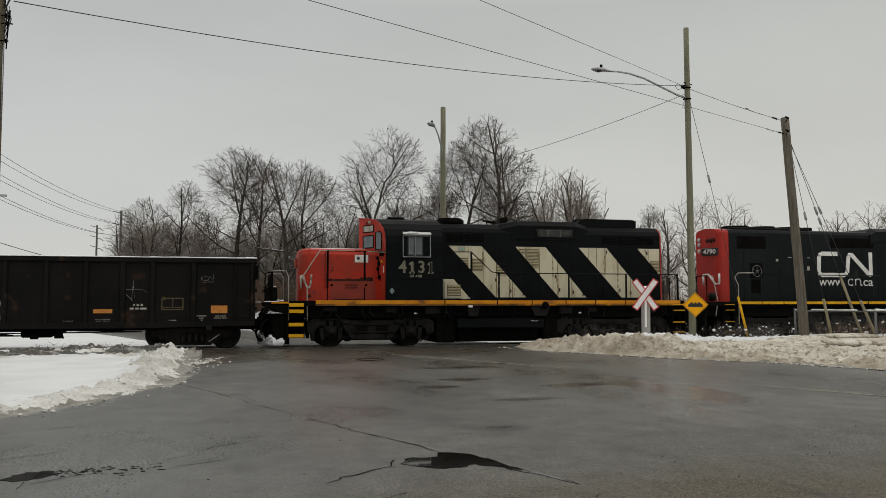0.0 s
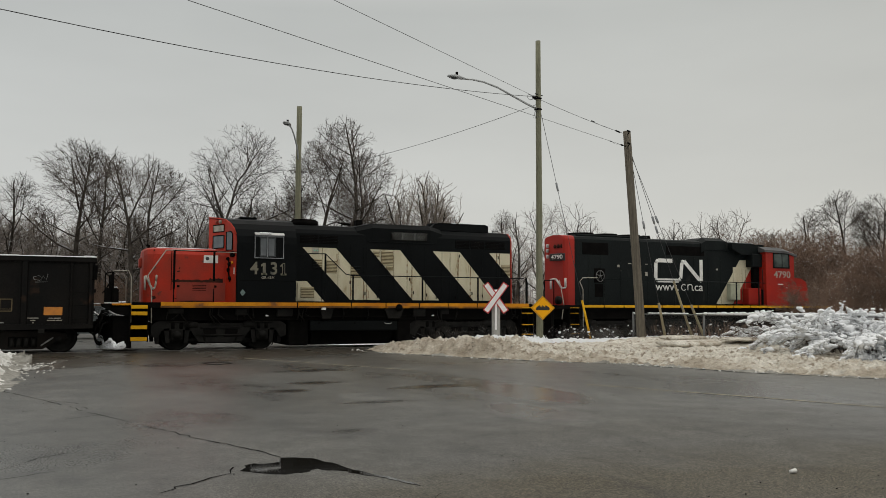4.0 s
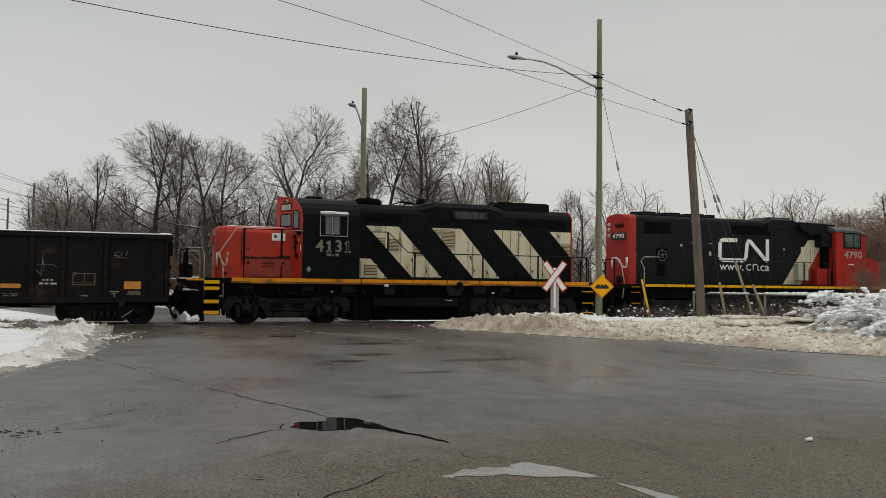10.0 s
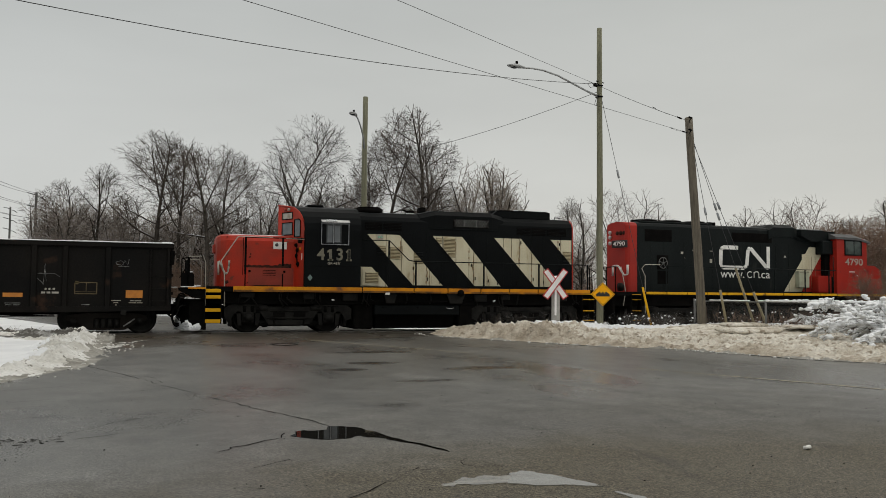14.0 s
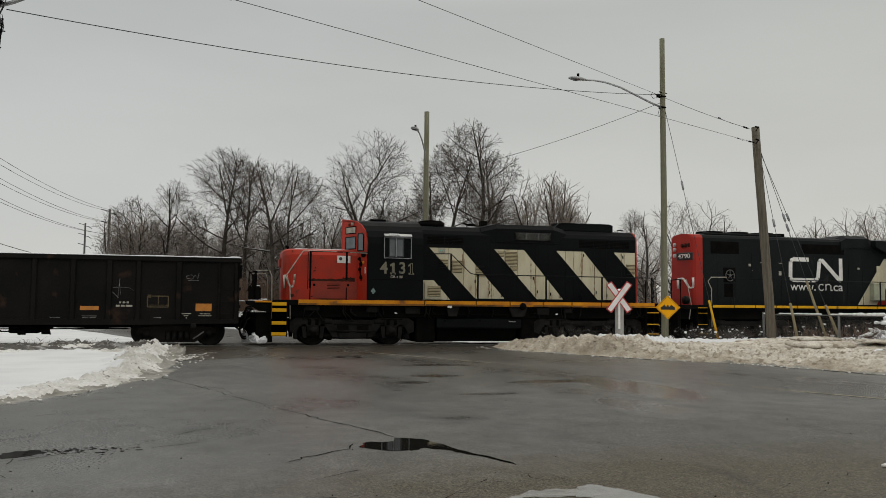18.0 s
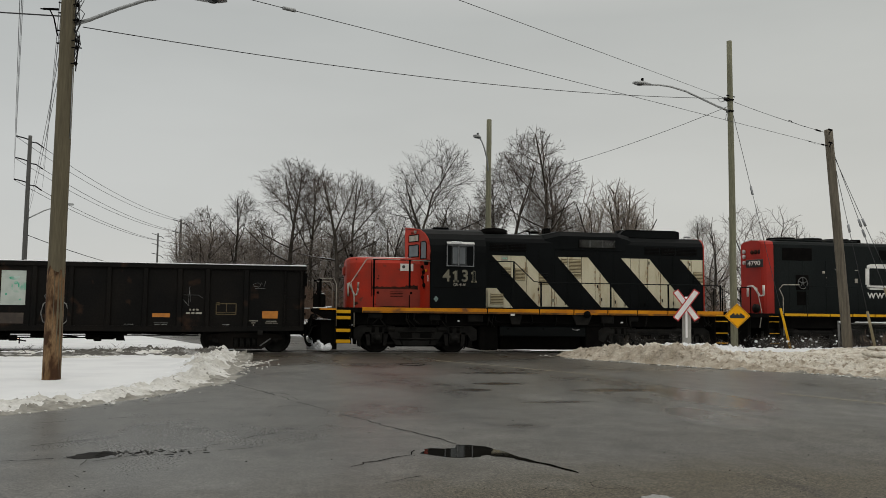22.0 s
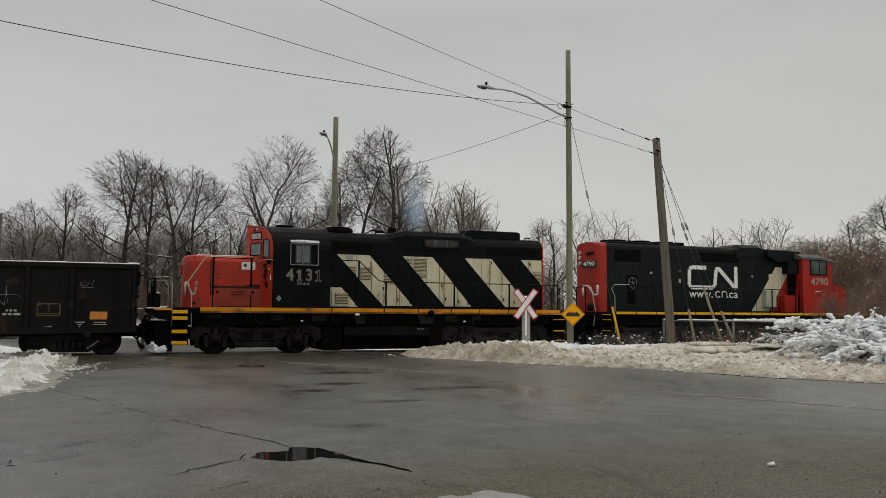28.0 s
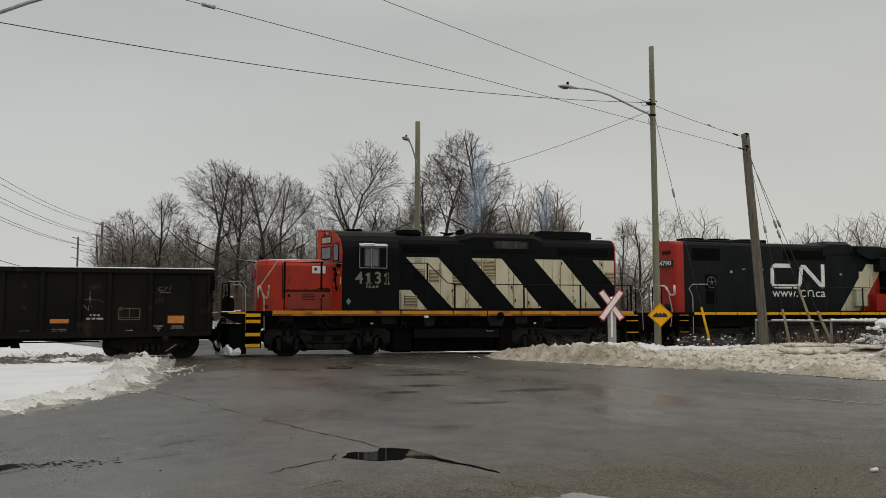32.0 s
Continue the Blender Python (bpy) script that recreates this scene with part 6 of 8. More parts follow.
def right_mat(x, y):
    d = right_d(x, y)
    if d < 0.03 + 0.08 * noise.noise((x * 3, y * 3, 4)) + max(0, y - 25) * (0.12 + 0.25 * noise.noise((x * 1.6, y * 1.6, 8))):
        return 2
    u = 0.899 * y - 0.438 * x
    n = 0.5 * noise.noise((x * 1.1, y * 1.1, 9)) + 0.35 * noise.noise((x * 5, y * 5, 5))
    if d > 1.6 + 1.5 * n + 0.3 * ease((u - 16.5) / 2) + 6.0 * ease((13.8 - u) / 1.3) - 4.5 * ease((6.8 - u) / 1.5):
        return 1
    return 3 if d + 0.9 * n < 0.25 + 0.6 * ease((u - 11) / 3) + 0.35 * noise.noise((u * 0.7, 3, 1)) else 0


right_bank = bank_sheet("snow_bank", 7.4, 23, 7.0, 28.4, 0.036, right_h, [DIRTY, SNOW, SLUSH, BROWNSNOW], right_mat, lambda x, y: -0.3 < right_d(x, y) < (4.4 if y > 12 else 2.3))
right_back = bank_sheet("snow_bank_back", 7.4, 27, 6.0, 28.4, 0.09, right_h, [DIRTY, SNOW, SLUSH, BROWNSNOW], right_mat, lambda x, y: (4.25 if y > 12.1 else 2.15) < right_d(x, y) < 9 or y < 7.1 and right_d(x, y) > -0.3)
tagged(right_back, "snow lying behind the ploughed bank", "snow bank", kind="structure")


def snow_slab(x, y, length, depth, thick, turn, tilt, seed):
    """A plate of packed snow pushed up onto the bank, its front edge hanging over a dark gap."""
    rnd = random.Random(seed)
    n = 26
    rim = []
    for k in range(n):
        a = 2 * math.pi * k / n
        c, q = math.cos(a), math.sin(a)
        rim.append((math.copysign(abs(c) ** 0.45, c) * length / 2 * rnd.uniform(0.93, 1.05), math.copysign(abs(q) ** 0.45, q) * depth / 2 * rnd.uniform(0.88, 1.08)))
    z = [rnd.uniform(-0.012, 0.012) for k in range(n)]
    rings = [[(px * f, py * f, h + z[k]) for k, (px, py) in enumerate(rim)] for f, h in ((0.9, 0.0), (1.0, thick * 0.35), (0.98, thick * 0.75), (0.9, thick), (0.55, thick * 1.12))]
    base = max(right_h(x + u * length * 0.4, y - depth * 0.4) for u in (-1, 0, 1))
    ob = part("snow_slab", Shape().loft(rings, True), DIRTY, at=pose(x, y, base + 0.01, tilt, 0, turn))
    tagged(ob, "plate of packed grey snow lying on the ploughed bank", "snow slab", "slabs of snow")


snow_slab(16.85, 19.5, 2.0, 1.0, 0.12, -2, 3, 4)
snow_slab(18.6, 19.0, 1.5, 0.8, 0.07, -16, 2, 9)
snow_slab(17.6, 20.7, 1.6, 0.8, 0.1, 6, 2, 12)
tagged(right_bank, "ploughed bank of dirty lumpy snow along the road", "snow bank", kind="structure")


def left_d(x, y):
    return (line_x(LEFT_EDGE, y) - x) * 0.85


def left_h(x, y):
    d = left_d(x, y) + 0.2 * noise.noise((x * 1.1, y * 1.1, 0)) + 0.1 * noise.noise((x * 4, y * 4, 0))
    tip = math.exp(-((y - 20.8) / 3.2) ** 2)
    rise = min(1, max(0, d / 0.55))
    h = 0.075 + 0.1 * tip
    fall = min(1, max(0, (d - 0.55 - 0.35 * tip) / 0.5))
    rough = rise * (1 - 0.97 * fall)
    far = min(1, max(0, (y - 23.2) / 1.2)) * min(1, max(0, (27.0 - y) / 1.5))
    side = max(0, 1 - max(0, -2.5 - x) / 9)
    z = h * rise * rise - (h - 0.1) * fall + lumps(x, y, (0.15 + 0.13 * tip) * min(1, max(0.2, (25.5 - y) / 3.5))) * rough + far * (0.03 + lumps(x, y, 0.3)) * side + 0.02 * noise.noise((x * 0.4, y * 0.4, 2))
    end = min(1, max(0, (26.6 - y) / 2.2)) if x > -3.2 else min(1, max(0, (27.4 - y) / 1.2))
    return -0.1 + (z + 0.1) * end if d > -0.15 else -0.1


def left_mat(x, y):
    d = left_d(x, y) + 0.3 * noise.noise((x * 2, y * 2, 5))
    tip = math.exp(-((y - 20.8) / 3.2) ** 2)
    if d < 0.2 + 0.1 * noise.noise((x * 7, y * 7, 1)):
        return 2
    if d < 0.58 + 0.5 * tip + 0.25 * noise.noise((x * 5, y * 5, 2)):
        return 1
    g = noise.noise((x * 0.8, y * 1.6, 8)) + 0.5 * noise.noise((x * 3, y * 4, 6))
    if y > 23.2 + 1.2 * noise.noise((x * 0.5, y, 3)):
        return 3 if g > -0.25 and y > 23.6 else (1 if g > -0.5 else 0)
    return 0


GRASSY = material("frozen_verge", (0.075, 0.07, 0.06), 0.9, color2=(0.34, 0.335, 0.32), scale=3.0, mix=(0.52, 0.68), fine=0.35, fine_scale=25, bump=0.9, bump_scale=25)
left_bank = bank_sheet("snow_rim", -8.5, 0.0, 7.0, 27.6, 0.034, left_h, [SNOW, GREYSNOW, SLUSH, GRASSY], left_mat, lambda x, y: -0.2 < left_d(x, y) < 1.7)
left_back = bank_sheet("snow_island", -16, 0.3, 4.5, 27.6, 0.075, left_h, [SNOW, GREYSNOW, SLUSH, GRASSY], left_mat, lambda x, y: (left_d(x, y) > 1.58 or y < 7.08 and left_d(x, y) > -0.2) and x > -13 + 0.2 * y - 4)
tagged(left_back, "clean snow covering the corner beside the road", "snow", kind="structure")
tagged(left_bank, "snow-covered corner with a grey ploughed rim", "snow bank", kind="structure")


def verge_h(x, y):
    """Ploughed snow along the far side of the street beyond the rails and round its corner."""
    d = min(x + 0.42 * (y - 44) - 2.5, y - 45.2 - 0.05 * x) + 0.4 * noise.noise((x * 0.7, y * 0.7, 2))
    return -0.1 + (1.0 + 0.3 * noise.noise((x * 0.5, y * 0.5, 7))) * ease(d / 1.3) * (1 - 0.75 * ease((d - 1.6) / 2)) + (lumps(x, y, 0.25) if d > 0 else 0)


verge = bank_sheet("far_snow_bank", -3, 24, 44.6, 55, 0.16, verge_h, [SNOW, GREYSNOW], lambda x, y: 1 if noise.noise((x * 1.5, y * 1.5, 4)) > 0.35 else 0, lambda x, y: -0.4 < min(x + 0.42 * (y - 44) - 2.5, y - 45.2 - 0.05 * x) < 4.2)
tagged(verge, "bank of ploughed snow along the far verge below the trees", "snow bank", kind="structure")
field = part("snow_field", Shape().prism([(-80, 31.7), (-2.0, 31.7), (-6.6, 44), (-29, 100), (-70, 205), (-200, 205), (-200, 31.7)], "z", -0.2, -0.02), SNOW)
tagged(field, "clean snow beyond the rails", "snow", kind="structure")
boulders, boulders2 = Shape(), Shape()
rb = random.Random(40)
for k in range(1700):
    y = 28 - 19 * rb.random() ** 1.25
    d = 0.08 + 1.75 * rb.random() ** 0.8
    x = line_x(RIGHT_EDGE, y) + d / 0.9
    n = noise.noise((x * 0.8, y * 0.8, 11))
    if n < -0.12 and rb.random() < 0.75 or d < 0.4 and rb.random() < 0.6 or y < 18.5 and rb.random() < 0.7:
        continue
    r = (0.01 + 0.045 * rb.random() ** 3) * (0.6 if d < 0.45 else 1) * (1 if y > 19 else 0.7)
    boulders.blob(x, y, right_h(x, y) + r * rb.uniform(-0.6, -0.1), r * rb.uniform(0.9, 1.6), r * rb.uniform(0.9, 1.5), r * rb.uniform(0.6, 0.9), 0.3, 7, 4)
tagged(part("snow_lumps", boulders, CLODSNOW, fix=False), "lumps of dirty snow on the ploughed bank", "snow", kind="stuff")
for k in range(1100):
    y = 9.5 + 16 * rb.random()
    tip = math.exp(-((y - 20.8) / 3.2) ** 2)
    d = 0.06 + (0.62 + 0.5 * tip) * rb.random() ** 0.8
    x = line_x(LEFT_EDGE, y) - d / 0.85
    if noise.noise((x * 1.1, y * 1.1, 12)) < -0.1 and rb.random() < 0.6:
        continue
    r = (0.005 + 0.02 * rb.random() ** 3) * (0.7 + 0.6 * tip)
    boulders2.blob(x, y, left_h(x, y) + r * rb.uniform(-0.4, 0.2), r * rb.uniform(0.9, 1.6), r * rb.uniform(0.9, 1.5), r * rb.uniform(0.6, 0.9), 0.4, 6, 3)
tagged(part("snow_lumps", boulders2, GREYSNOW, fix=False), "lumps of grey snow on the ploughed rim", "snow", kind="stuff")
clods = Shape()
for k in range(50):
    y = 11 + 13 * random.random()
    x = line_x(LEFT_EDGE, y) + abs(random.gauss(0, 0.2 if y < 19 else 0.4))
    r = random.uniform(0.008, 0.03)
    clods.blob(x, y, r * 0.4, r * 1.4, r * 1.2, r * 0.8, 0.4)
for k in range(160):
    y = random.uniform(8, 27)
    x = line_x(RIGHT_EDGE, y) - abs(random.gauss(0, 0.2))
    r = random.uniform(0.008, 0.03)
    clods.blob(x, y, r * 0.4, r * 1.4, r * 1.2, r * 0.8, 0.4)
for k in range(150):
    u = random.random()
    a = random.choice((0, 1))
    w = 0.28 * (1 - 0.6 * u)
    r = random.uniform(0.008, 0.028) * (1.2 - 0.7 * u)
    clods.blob(-1.3 + (1.1 if a else 0.8) * u + random.gauss(0, w), 21.0 + (3.6 if a else 1.8) * u + random.gauss(0, w), r * 0.2, r * 2.2, r * 1.8, r * 0.6, 0.45)
tagged(part("snow_clods", clods, GREYSNOW), "small clods of grey snow lying on the asphalt", "snow", kind="stuff")
grit = Shape()
for k in range(420):
    y = 3.5 + 18 * random.random() ** 1.7
    x = random.uniform(-0.45, 0.75) * (y + 4) + 1
    if line_x(LEFT_EDGE, y) + 0.2 < x < line_x(RIGHT_EDGE, y) - 0.2:
        r = random.uniform(0.003, 0.009)
        grit.blob(x, y, r * 0.4, r, r, r * 0.7, 0.3, 5, 3)
tagged(part("road_grit", grit, DAMP), "dark grit and pebbles scattered on the road", "grit", kind="stuff")


def weeds(seed, n, place, hmin, hmax, snow, twig=TWIG):
    """Dry stems with bits of snow caught in them."""
    rnd = random.Random(seed)
    st, sn = Shape(), Shape()
    for k in range(n):
        x, y, z = place(rnd)
        h = rnd.uniform(hmin, hmax)
        d = Vector((rnd.gauss(0, 0.22), rnd.gauss(0, 0.22), 1)).normalized()
        st.tube([(x, y, z - 0.05), Vector((x, y, z)) + d * h * 0.5, Vector((x, y, z)) + d * h + Vector((rnd.gauss(0, 0.06), rnd.gauss(0, 0.06), 0))], 0.005, 3, 0.003, False)
        for q in range(3):
            a = Vector((x, y, z)) + d * h * rnd.uniform(0.4, 0.9)
            st.tube([a, a + Vector((rnd.gauss(0, 0.1), rnd.gauss(0, 0.1), 0.12))], 0.0035, 3, 0.002, False)
        if rnd.random() < snow * 0.4:
            q = Vector((x, y, z)) + d * h * rnd.uniform(0.5, 1)
            r = 0.007 + 0.04 * rnd.random() ** 2.5
            sn.blob(q.x, q.y, q.z, r * rnd.uniform(0.9, 2), r * 1.2, r * rnd.uniform(0.6, 1.1), 0.45, 5, 3)
    tagged(part("dry_weeds", st, twig, fix=False), "dry brown weed stems standing in snow", "weeds", kind="stuff")
    tagged(part("weed_snow", sn, BUSHSNOW, fix=False), "small clumps of snow caught in dry weeds", "snow", kind="stuff")


weeds(3, 300, lambda r: (r.uniform(14.6, 26), r.uniform(25.4, 27.2), 0.1), 0.25, 0.8, 0.5, BARK)
weeds(8, 90, lambda r: (r.uniform(11.0, 14.8), r.uniform(25.6, 27.0), 0.15), 0.25, 0.7, 0.12, BARK)
weeds(4, 240, lambda r: (r.uniform(15.8, 18.2), r.uniform(23.4, 25.4), 0.3), 0.15, 0.55, 0.5, BARK)
weeds(5, 620, lambda r: (r.uniform(18.4, 24), r.uniform(15, 24), 0.25), 0.25, 0.85, 0.6, BROWNTWIG)
weeds(6, 60, lambda r: (r.uniform(-9, -2.5), r.uniform(24.3, 26.5), 0.1), 0.08, 0.25, 0.1)

# ---- poles, lamps, wires, signs ----
def sag(a, b, drop, n=14):
    a, b = Vector(a), Vector(b)
    return [a.lerp(b, i / n) - Vector((0, 0, 4 * drop * (i / n) * (1 - i / n))) for i in range(n + 1)]


def wooden_pole(x, y, z0, top, r0, r1, mat, label, tx=None, ty=None):
    P = thing("utility_pole", x, y, z0, label, "utility pole")
    end = ((tx if tx is not None else x) - x, (ty if ty is not None else y) - y, top - z0)
    n = 10
    path = [(end[0] * k / n + 0.012 * noise.noise((k * 0.6, x, 1)), end[1] * k / n + 0.012 * noise.noise((k * 0.6, y, 2)), -0.6 if k == 0 else end[2] * k / n) for k in range(n + 1)]
    part("shaft", Shape().tube(path, r0, 14, r1), mat, P)
    return P


def cobra_lamp(P, root, pts, head, d):
    """Curved arm and a flat street lamp head; points relative to the pole's foot."""
    part("lamp_arm", Shape().tube([root, *pts, head], 0.038, 10, 0.028), GALV, P)
    d = Vector(d).normalized()
    q = Vector((-d.y, d.x, 0))
    h = Vector(head)
    rings = []
    for s, w, t in ((-0.05, 0.05, 0.04), (0.1, 0.08, 0.06), (0.3, 0.14, 0.075), (0.52, 0.15, 0.075), (0.7, 0.08, 0.04)):
        c = h + d * s
        rings.append([tuple(c + q * (w * a) + Vector((0, 0, t * b))) for a, b in ((-1, 0), (-0.7, 0.8), (0, 1), (0.7, 0.8), (1, 0), (0.8, -0.4), (-0.8, -0.4))])
    hd = part("lamp_head", Shape().loft(rings, True), GALV, P)
    c = h + d * 0.42
    part("lens", Shape().blob(c.x, c.y, c.z - 0.03, 0.13, 0.12, 0.045, 0.0, 10, 5), GLASS, hd)
    part("photocell", Shape().tube([h + d * 0.32 + Vector((0, 0, 0.09)), h + d * 0.32 + Vector((0, 0, 0.18))], 0.045, 8), DARK, hd)


def bolt_on(P, pos, s=0.1):
    x, y, z = pos
    part("bracket", Shape().box(x - s, x + s, y - s, y + s, z - 0.025, z + 0.025, 0.01), DARK, P)


pole_main = wooden_pole(15.2, 25.45, 0.3, 11.2, 0.125, 0.09, POLE, "tall grey-green wooden utility pole with a street lamp")
cobra_lamp(pole_main, (0, 0, 8.35), [(-0.6, -0.23, 8.44), (-1.3, -0.5, 8.58), (-2.1, -0.81, 8.74), (-2.8, -1.08, 8.79), (-3.3, -1.28, 8.76)], (-3.7, -1.43, 8.7), (-0.93, -0.36, -0.06))
for z in (8.35, 8.75):
    bolt_on(pole_main, (-0.03, -0.02, z), 0.105)
for z, r in ((8.9, 0.2), (8.8, 0.16)):
    part("wire_dead_end", Shape().tube([(-r, -0.1, z), (r, 0.05, z)], 0.018, 6), DARK, pole_main)

pole_back = wooden_pole(8.54, 34.25, 0.0, 10.05, 0.14, 0.11, POLE, "grey-green wooden pole with a small street lamp behind the rails")
cobra_lamp(pole_back, (-0.05, -0.1, 7.75), [(-0.16, -0.35, 8.2), (-0.36, -0.65, 8.62), (-0.55, -0.95, 8.86)], (-0.66, -1.1, 8.93), (-0.5, -0.85, 0.0))

pole_lean = wooden_pole(17.67, 22.83, 0.2, 7.58, 0.155, 0.13, BROWNPOLE, "short leaning brown wooden stub pole", 17.33, 23.08)

pole_left = wooden_pole(-4.27, 15.57, 0.05, 13.0, 0.16, 0.12, TANPOLE, "thick weathered brown wooden utility pole")
cobra_lamp(pole_left, (0.09, 0, 6.84), [(0.37, 0, 6.95), (0.87, 0, 7.2), (1.4, 0, 7.43), (1.85, 0, 7.53)], (2.25, 0, 7.55), (1, 0, 0.0))
stain = Shape()
sv, sf = [], []
for i in range(9):
    for k in range(24):
        a = 2 * math.pi * k / 24
        z = (0.0, 0.3, 0.6, 0.9, 1.2, 1.5, 1.75, 1.95, 2.1)[i] + (0.35 * noise.noise((math.cos(a) * 1.5, math.sin(a) * 1.5, 2)) if i > 5 else 0)
        r = 0.163 - 0.0031 * z
        sv.append((r * math.cos(a), r * math.sin(a), z))
for i in range(8):
    for k in range(24):
        sf.append((i * 24 + k, i * 24 + (k + 1) % 24, (i + 1) * 24 + (k + 1) % 24, (i + 1) * 24 + k))
part("stained_foot", stain.add(sv, sf, True), STAIN, pole_left, "rusty dark stained lower part of the pole")
rl = random.Random(12)
for k in range(24):
    z = rl.uniform(6.3, 8.6)
    x = 0.13 + rl.uniform(0, 0.03)
    w = rl.uniform(0.05, 0.2)
    part("cable_loop", Shape().tube([(x, -0.08, z), (x + w * 0.7, -0.11, z - rl.uniform(0.0, 0.08)), (x + w, -0.11, z - rl.uniform(0.1, 0.25)), (x + w * 0.3, -0.1, z - rl.uniform(0.25, 0.45)), (x, -0.06, z - 0.5)], rl.uniform(0.006, 0.011), 5), WIRE, pole_left)
for z, w in ((7.45, 0.16), (7.2, 0.1), (6.9, 0.12), (6.5, 0.08), (6.36, 0.16), (6.05, 0.1)):
    part("clamp_bolt", Shape().tube([(0.08, -0.08, z), (0.13 + w * 0.5, -0.09, z + 0.01), (0.13 + w, -0.09, z)], 0.012, 6), DARK, pole_left)
    part("clamp", Shape().blob(0.16 + w * 0.3, -0.1, z, 0.035, 0.035, 0.045, 0.3, 6, 4), DARK, pole_left)
part("insulator_string", Shape().tube([(0.24, -0.1, 6.6), (0.22, -0.1, 6.3), (0.2, -0.1, 5.9)], 0.02, 6, 0.012), DARK, pole_left)
part("conduit", Shape().tube([(0.145, -0.05, 4.6), (0.138, -0.05, 6.0)], 0.012, 6), GALV, pole_left)
for z in (7.25, 7.05, 6.7, 6.45):
    part("clamp_bolt", Shape().tube([(-0.18, -0.03, z), (-0.1, 0, z)], 0.016, 6), DARK, pole_left)
part("span_clamp", Shape().tube([(-0.5, -0.03, 7.1), (-0.34, 0, 7.1), (-0.26, 0, 6.95), (-0.18, 0, 6.6)], 0.013, 6), DARK, pole_left)
part("span_clamp", Shape().tube([(-0.45, -0.03, 7.1), (-0.18, 0, 7.12)], 0.022, 6), DARK, pole_left)


def line_pole(x, y, h, lamp):
    P = wooden_pole(x, y, 0, h, 0.22, 0.14, FARPOLE, "tall distant power line pole with short insulator arms")
    for k in range(3):
        z = h - 0.15 - 1.75 * k * h / 15.4
        part("insulator", Shape().tube([(-1.0, -0.2, z + 0.05), (-0.5, -0.1, z - 0.05), (0, 0, z - 0.2)], 0.05, 6), DARK, P)
        part("insulator", Shape().tube([(0, 0, z - 0.35), (0.5, 0.1, z - 0.4), (1.0, 0.2, z - 0.75)], 0.05, 6), DARK, P)
    if lamp:
        part("lamp_arm", Shape().tube([(0, 0, 8.6), (1.2, 0.4, 9.4), (2.6, 0.8, 10.0)], 0.05, 6), GALV, P)
        part("lamp_head", Shape().box(2.5, 3.3, 0.7, 1.0, 9.95, 10.12, 0.04), GALV, P)
    return P


for z in (7.42, 7.0):
    part("dead_end_clamp", Shape().tube([(-0.75, -0.35, z - 0.17), (-0.6, -0.28, z - 0.18)], 0.03, 6), DARK, pole_lean)
    part("dead_end_clamp", Shape().tube([(-0.58, -0.2, z - 0.19), (-0.36, 0.2, z - 0.2)], 0.016, 6), DARK, pole_lean)
line_pole(-21.0, 69.7, 15.4, True)
line_pole(-14.3, 110, 13.3, False)
line_pole(-23.3, 150, 15.0, False)


def wire(points, r=0.012, label="thin black overhead wire"):
    return tagged(part("overhead_wire", Shape().tube(points, r, 5), WIRE), label, "wire", "overhead wires")


wire(sag((-4.0, 15.57, 6.856), (15.1, 25.4, 9.108), 0.335, 24), 0.0095)
wire(sag((-3.5, 9.4, 5.88), (17.2, 22.95, 7.02), 0.0, 30), 0.006)
wire(sag((0.2, 10.3, 6.52), (15.1, 25.35, 9.05), 0.0, 24), 0.006)
splice = thing("wire_splice", -0.05, 11.66, 6.05, "small grey splice on an overhead wire", "splice")
part("sleeve", Shape().tube([(-0.09, -0.06, 0.015), (0.09, 0.06, 0.03)], 0.03, 8), GALV, splice)
wire(sag((15.2, 25.45, 9.05), (17.35, 23.05, 7.45), 0.05), 0.008)


def strain_insulator(a, b, s0, s1, grip):
    """A dark dead-end insulator near the end of a wire from a to b, with a wire grip before it and an eye bolt at the pole."""
    a, b = Vector(a), Vector(b)
    p = a.lerp(b, s0)
    I = thing("strain_insulator", *p, "dark strain insulator holding the end of a wire", "insulator", "strain insulators")
    part("body", Shape().tube([(0, 0, 0), a.lerp(b, s1) - p], 0.026, 8), DARK, I)
    g = (b - a).normalized()
    part("grip", Shape().tube([g * -grip, g * (0.12 - grip)], 0.016, 6), DARK, I)
    part("grip_leg", Shape().tube([g * -grip, g * (-0.5 * grip) - Vector((0, 0, 0.035)), (0, 0, 0)], 0.004, 4), WIRE, I)
    part("eye_bolt", Shape().tube([b - p - g * 0.13, b - p], 0.022, 6), DARK, I)


strain_insulator((15.2, 25.45, 9.05), (17.32, 23.08, 7.45), 0.88, 0.93, 0.95)
strain_insulator((-3.5, 9.4, 5.88), (17.18, 22.95, 7.02), 0.9825, 0.99, 1.0)
clamp = thing("wire_clamp", 15.04, 25.38, 9.07, "dark clamp and slack wire loops on a utility pole", "clamp")
part("bracket", Shape().box(-0.13, 0.0, -0.03, 0.03, -0.05, 0.06, 0.01), DARK, clamp)
part("wire_loop", Shape().tube([(-0.12, 0, 0.02), (-0.28, 0, 0.09), (-0.36, 0, 0.0), (-0.26, 0, -0.12), (-0.06, 0, -0.06)], 0.009, 5), WIRE, clamp)
part("wire_loop", Shape().tube([(0.02, -0.1, -0.35), (-0.1, -0.1, -0.6), (-0.14, -0.1, -0.78), (-0.07, -0.1, -0.8), (-0.02, -0.1, -0.5)], 0.008, 5), WIRE, clamp)
wire(sag((15.15, 25.5, 8.85), (9.3, 36.5, 7.6), 0.25), 0.009)
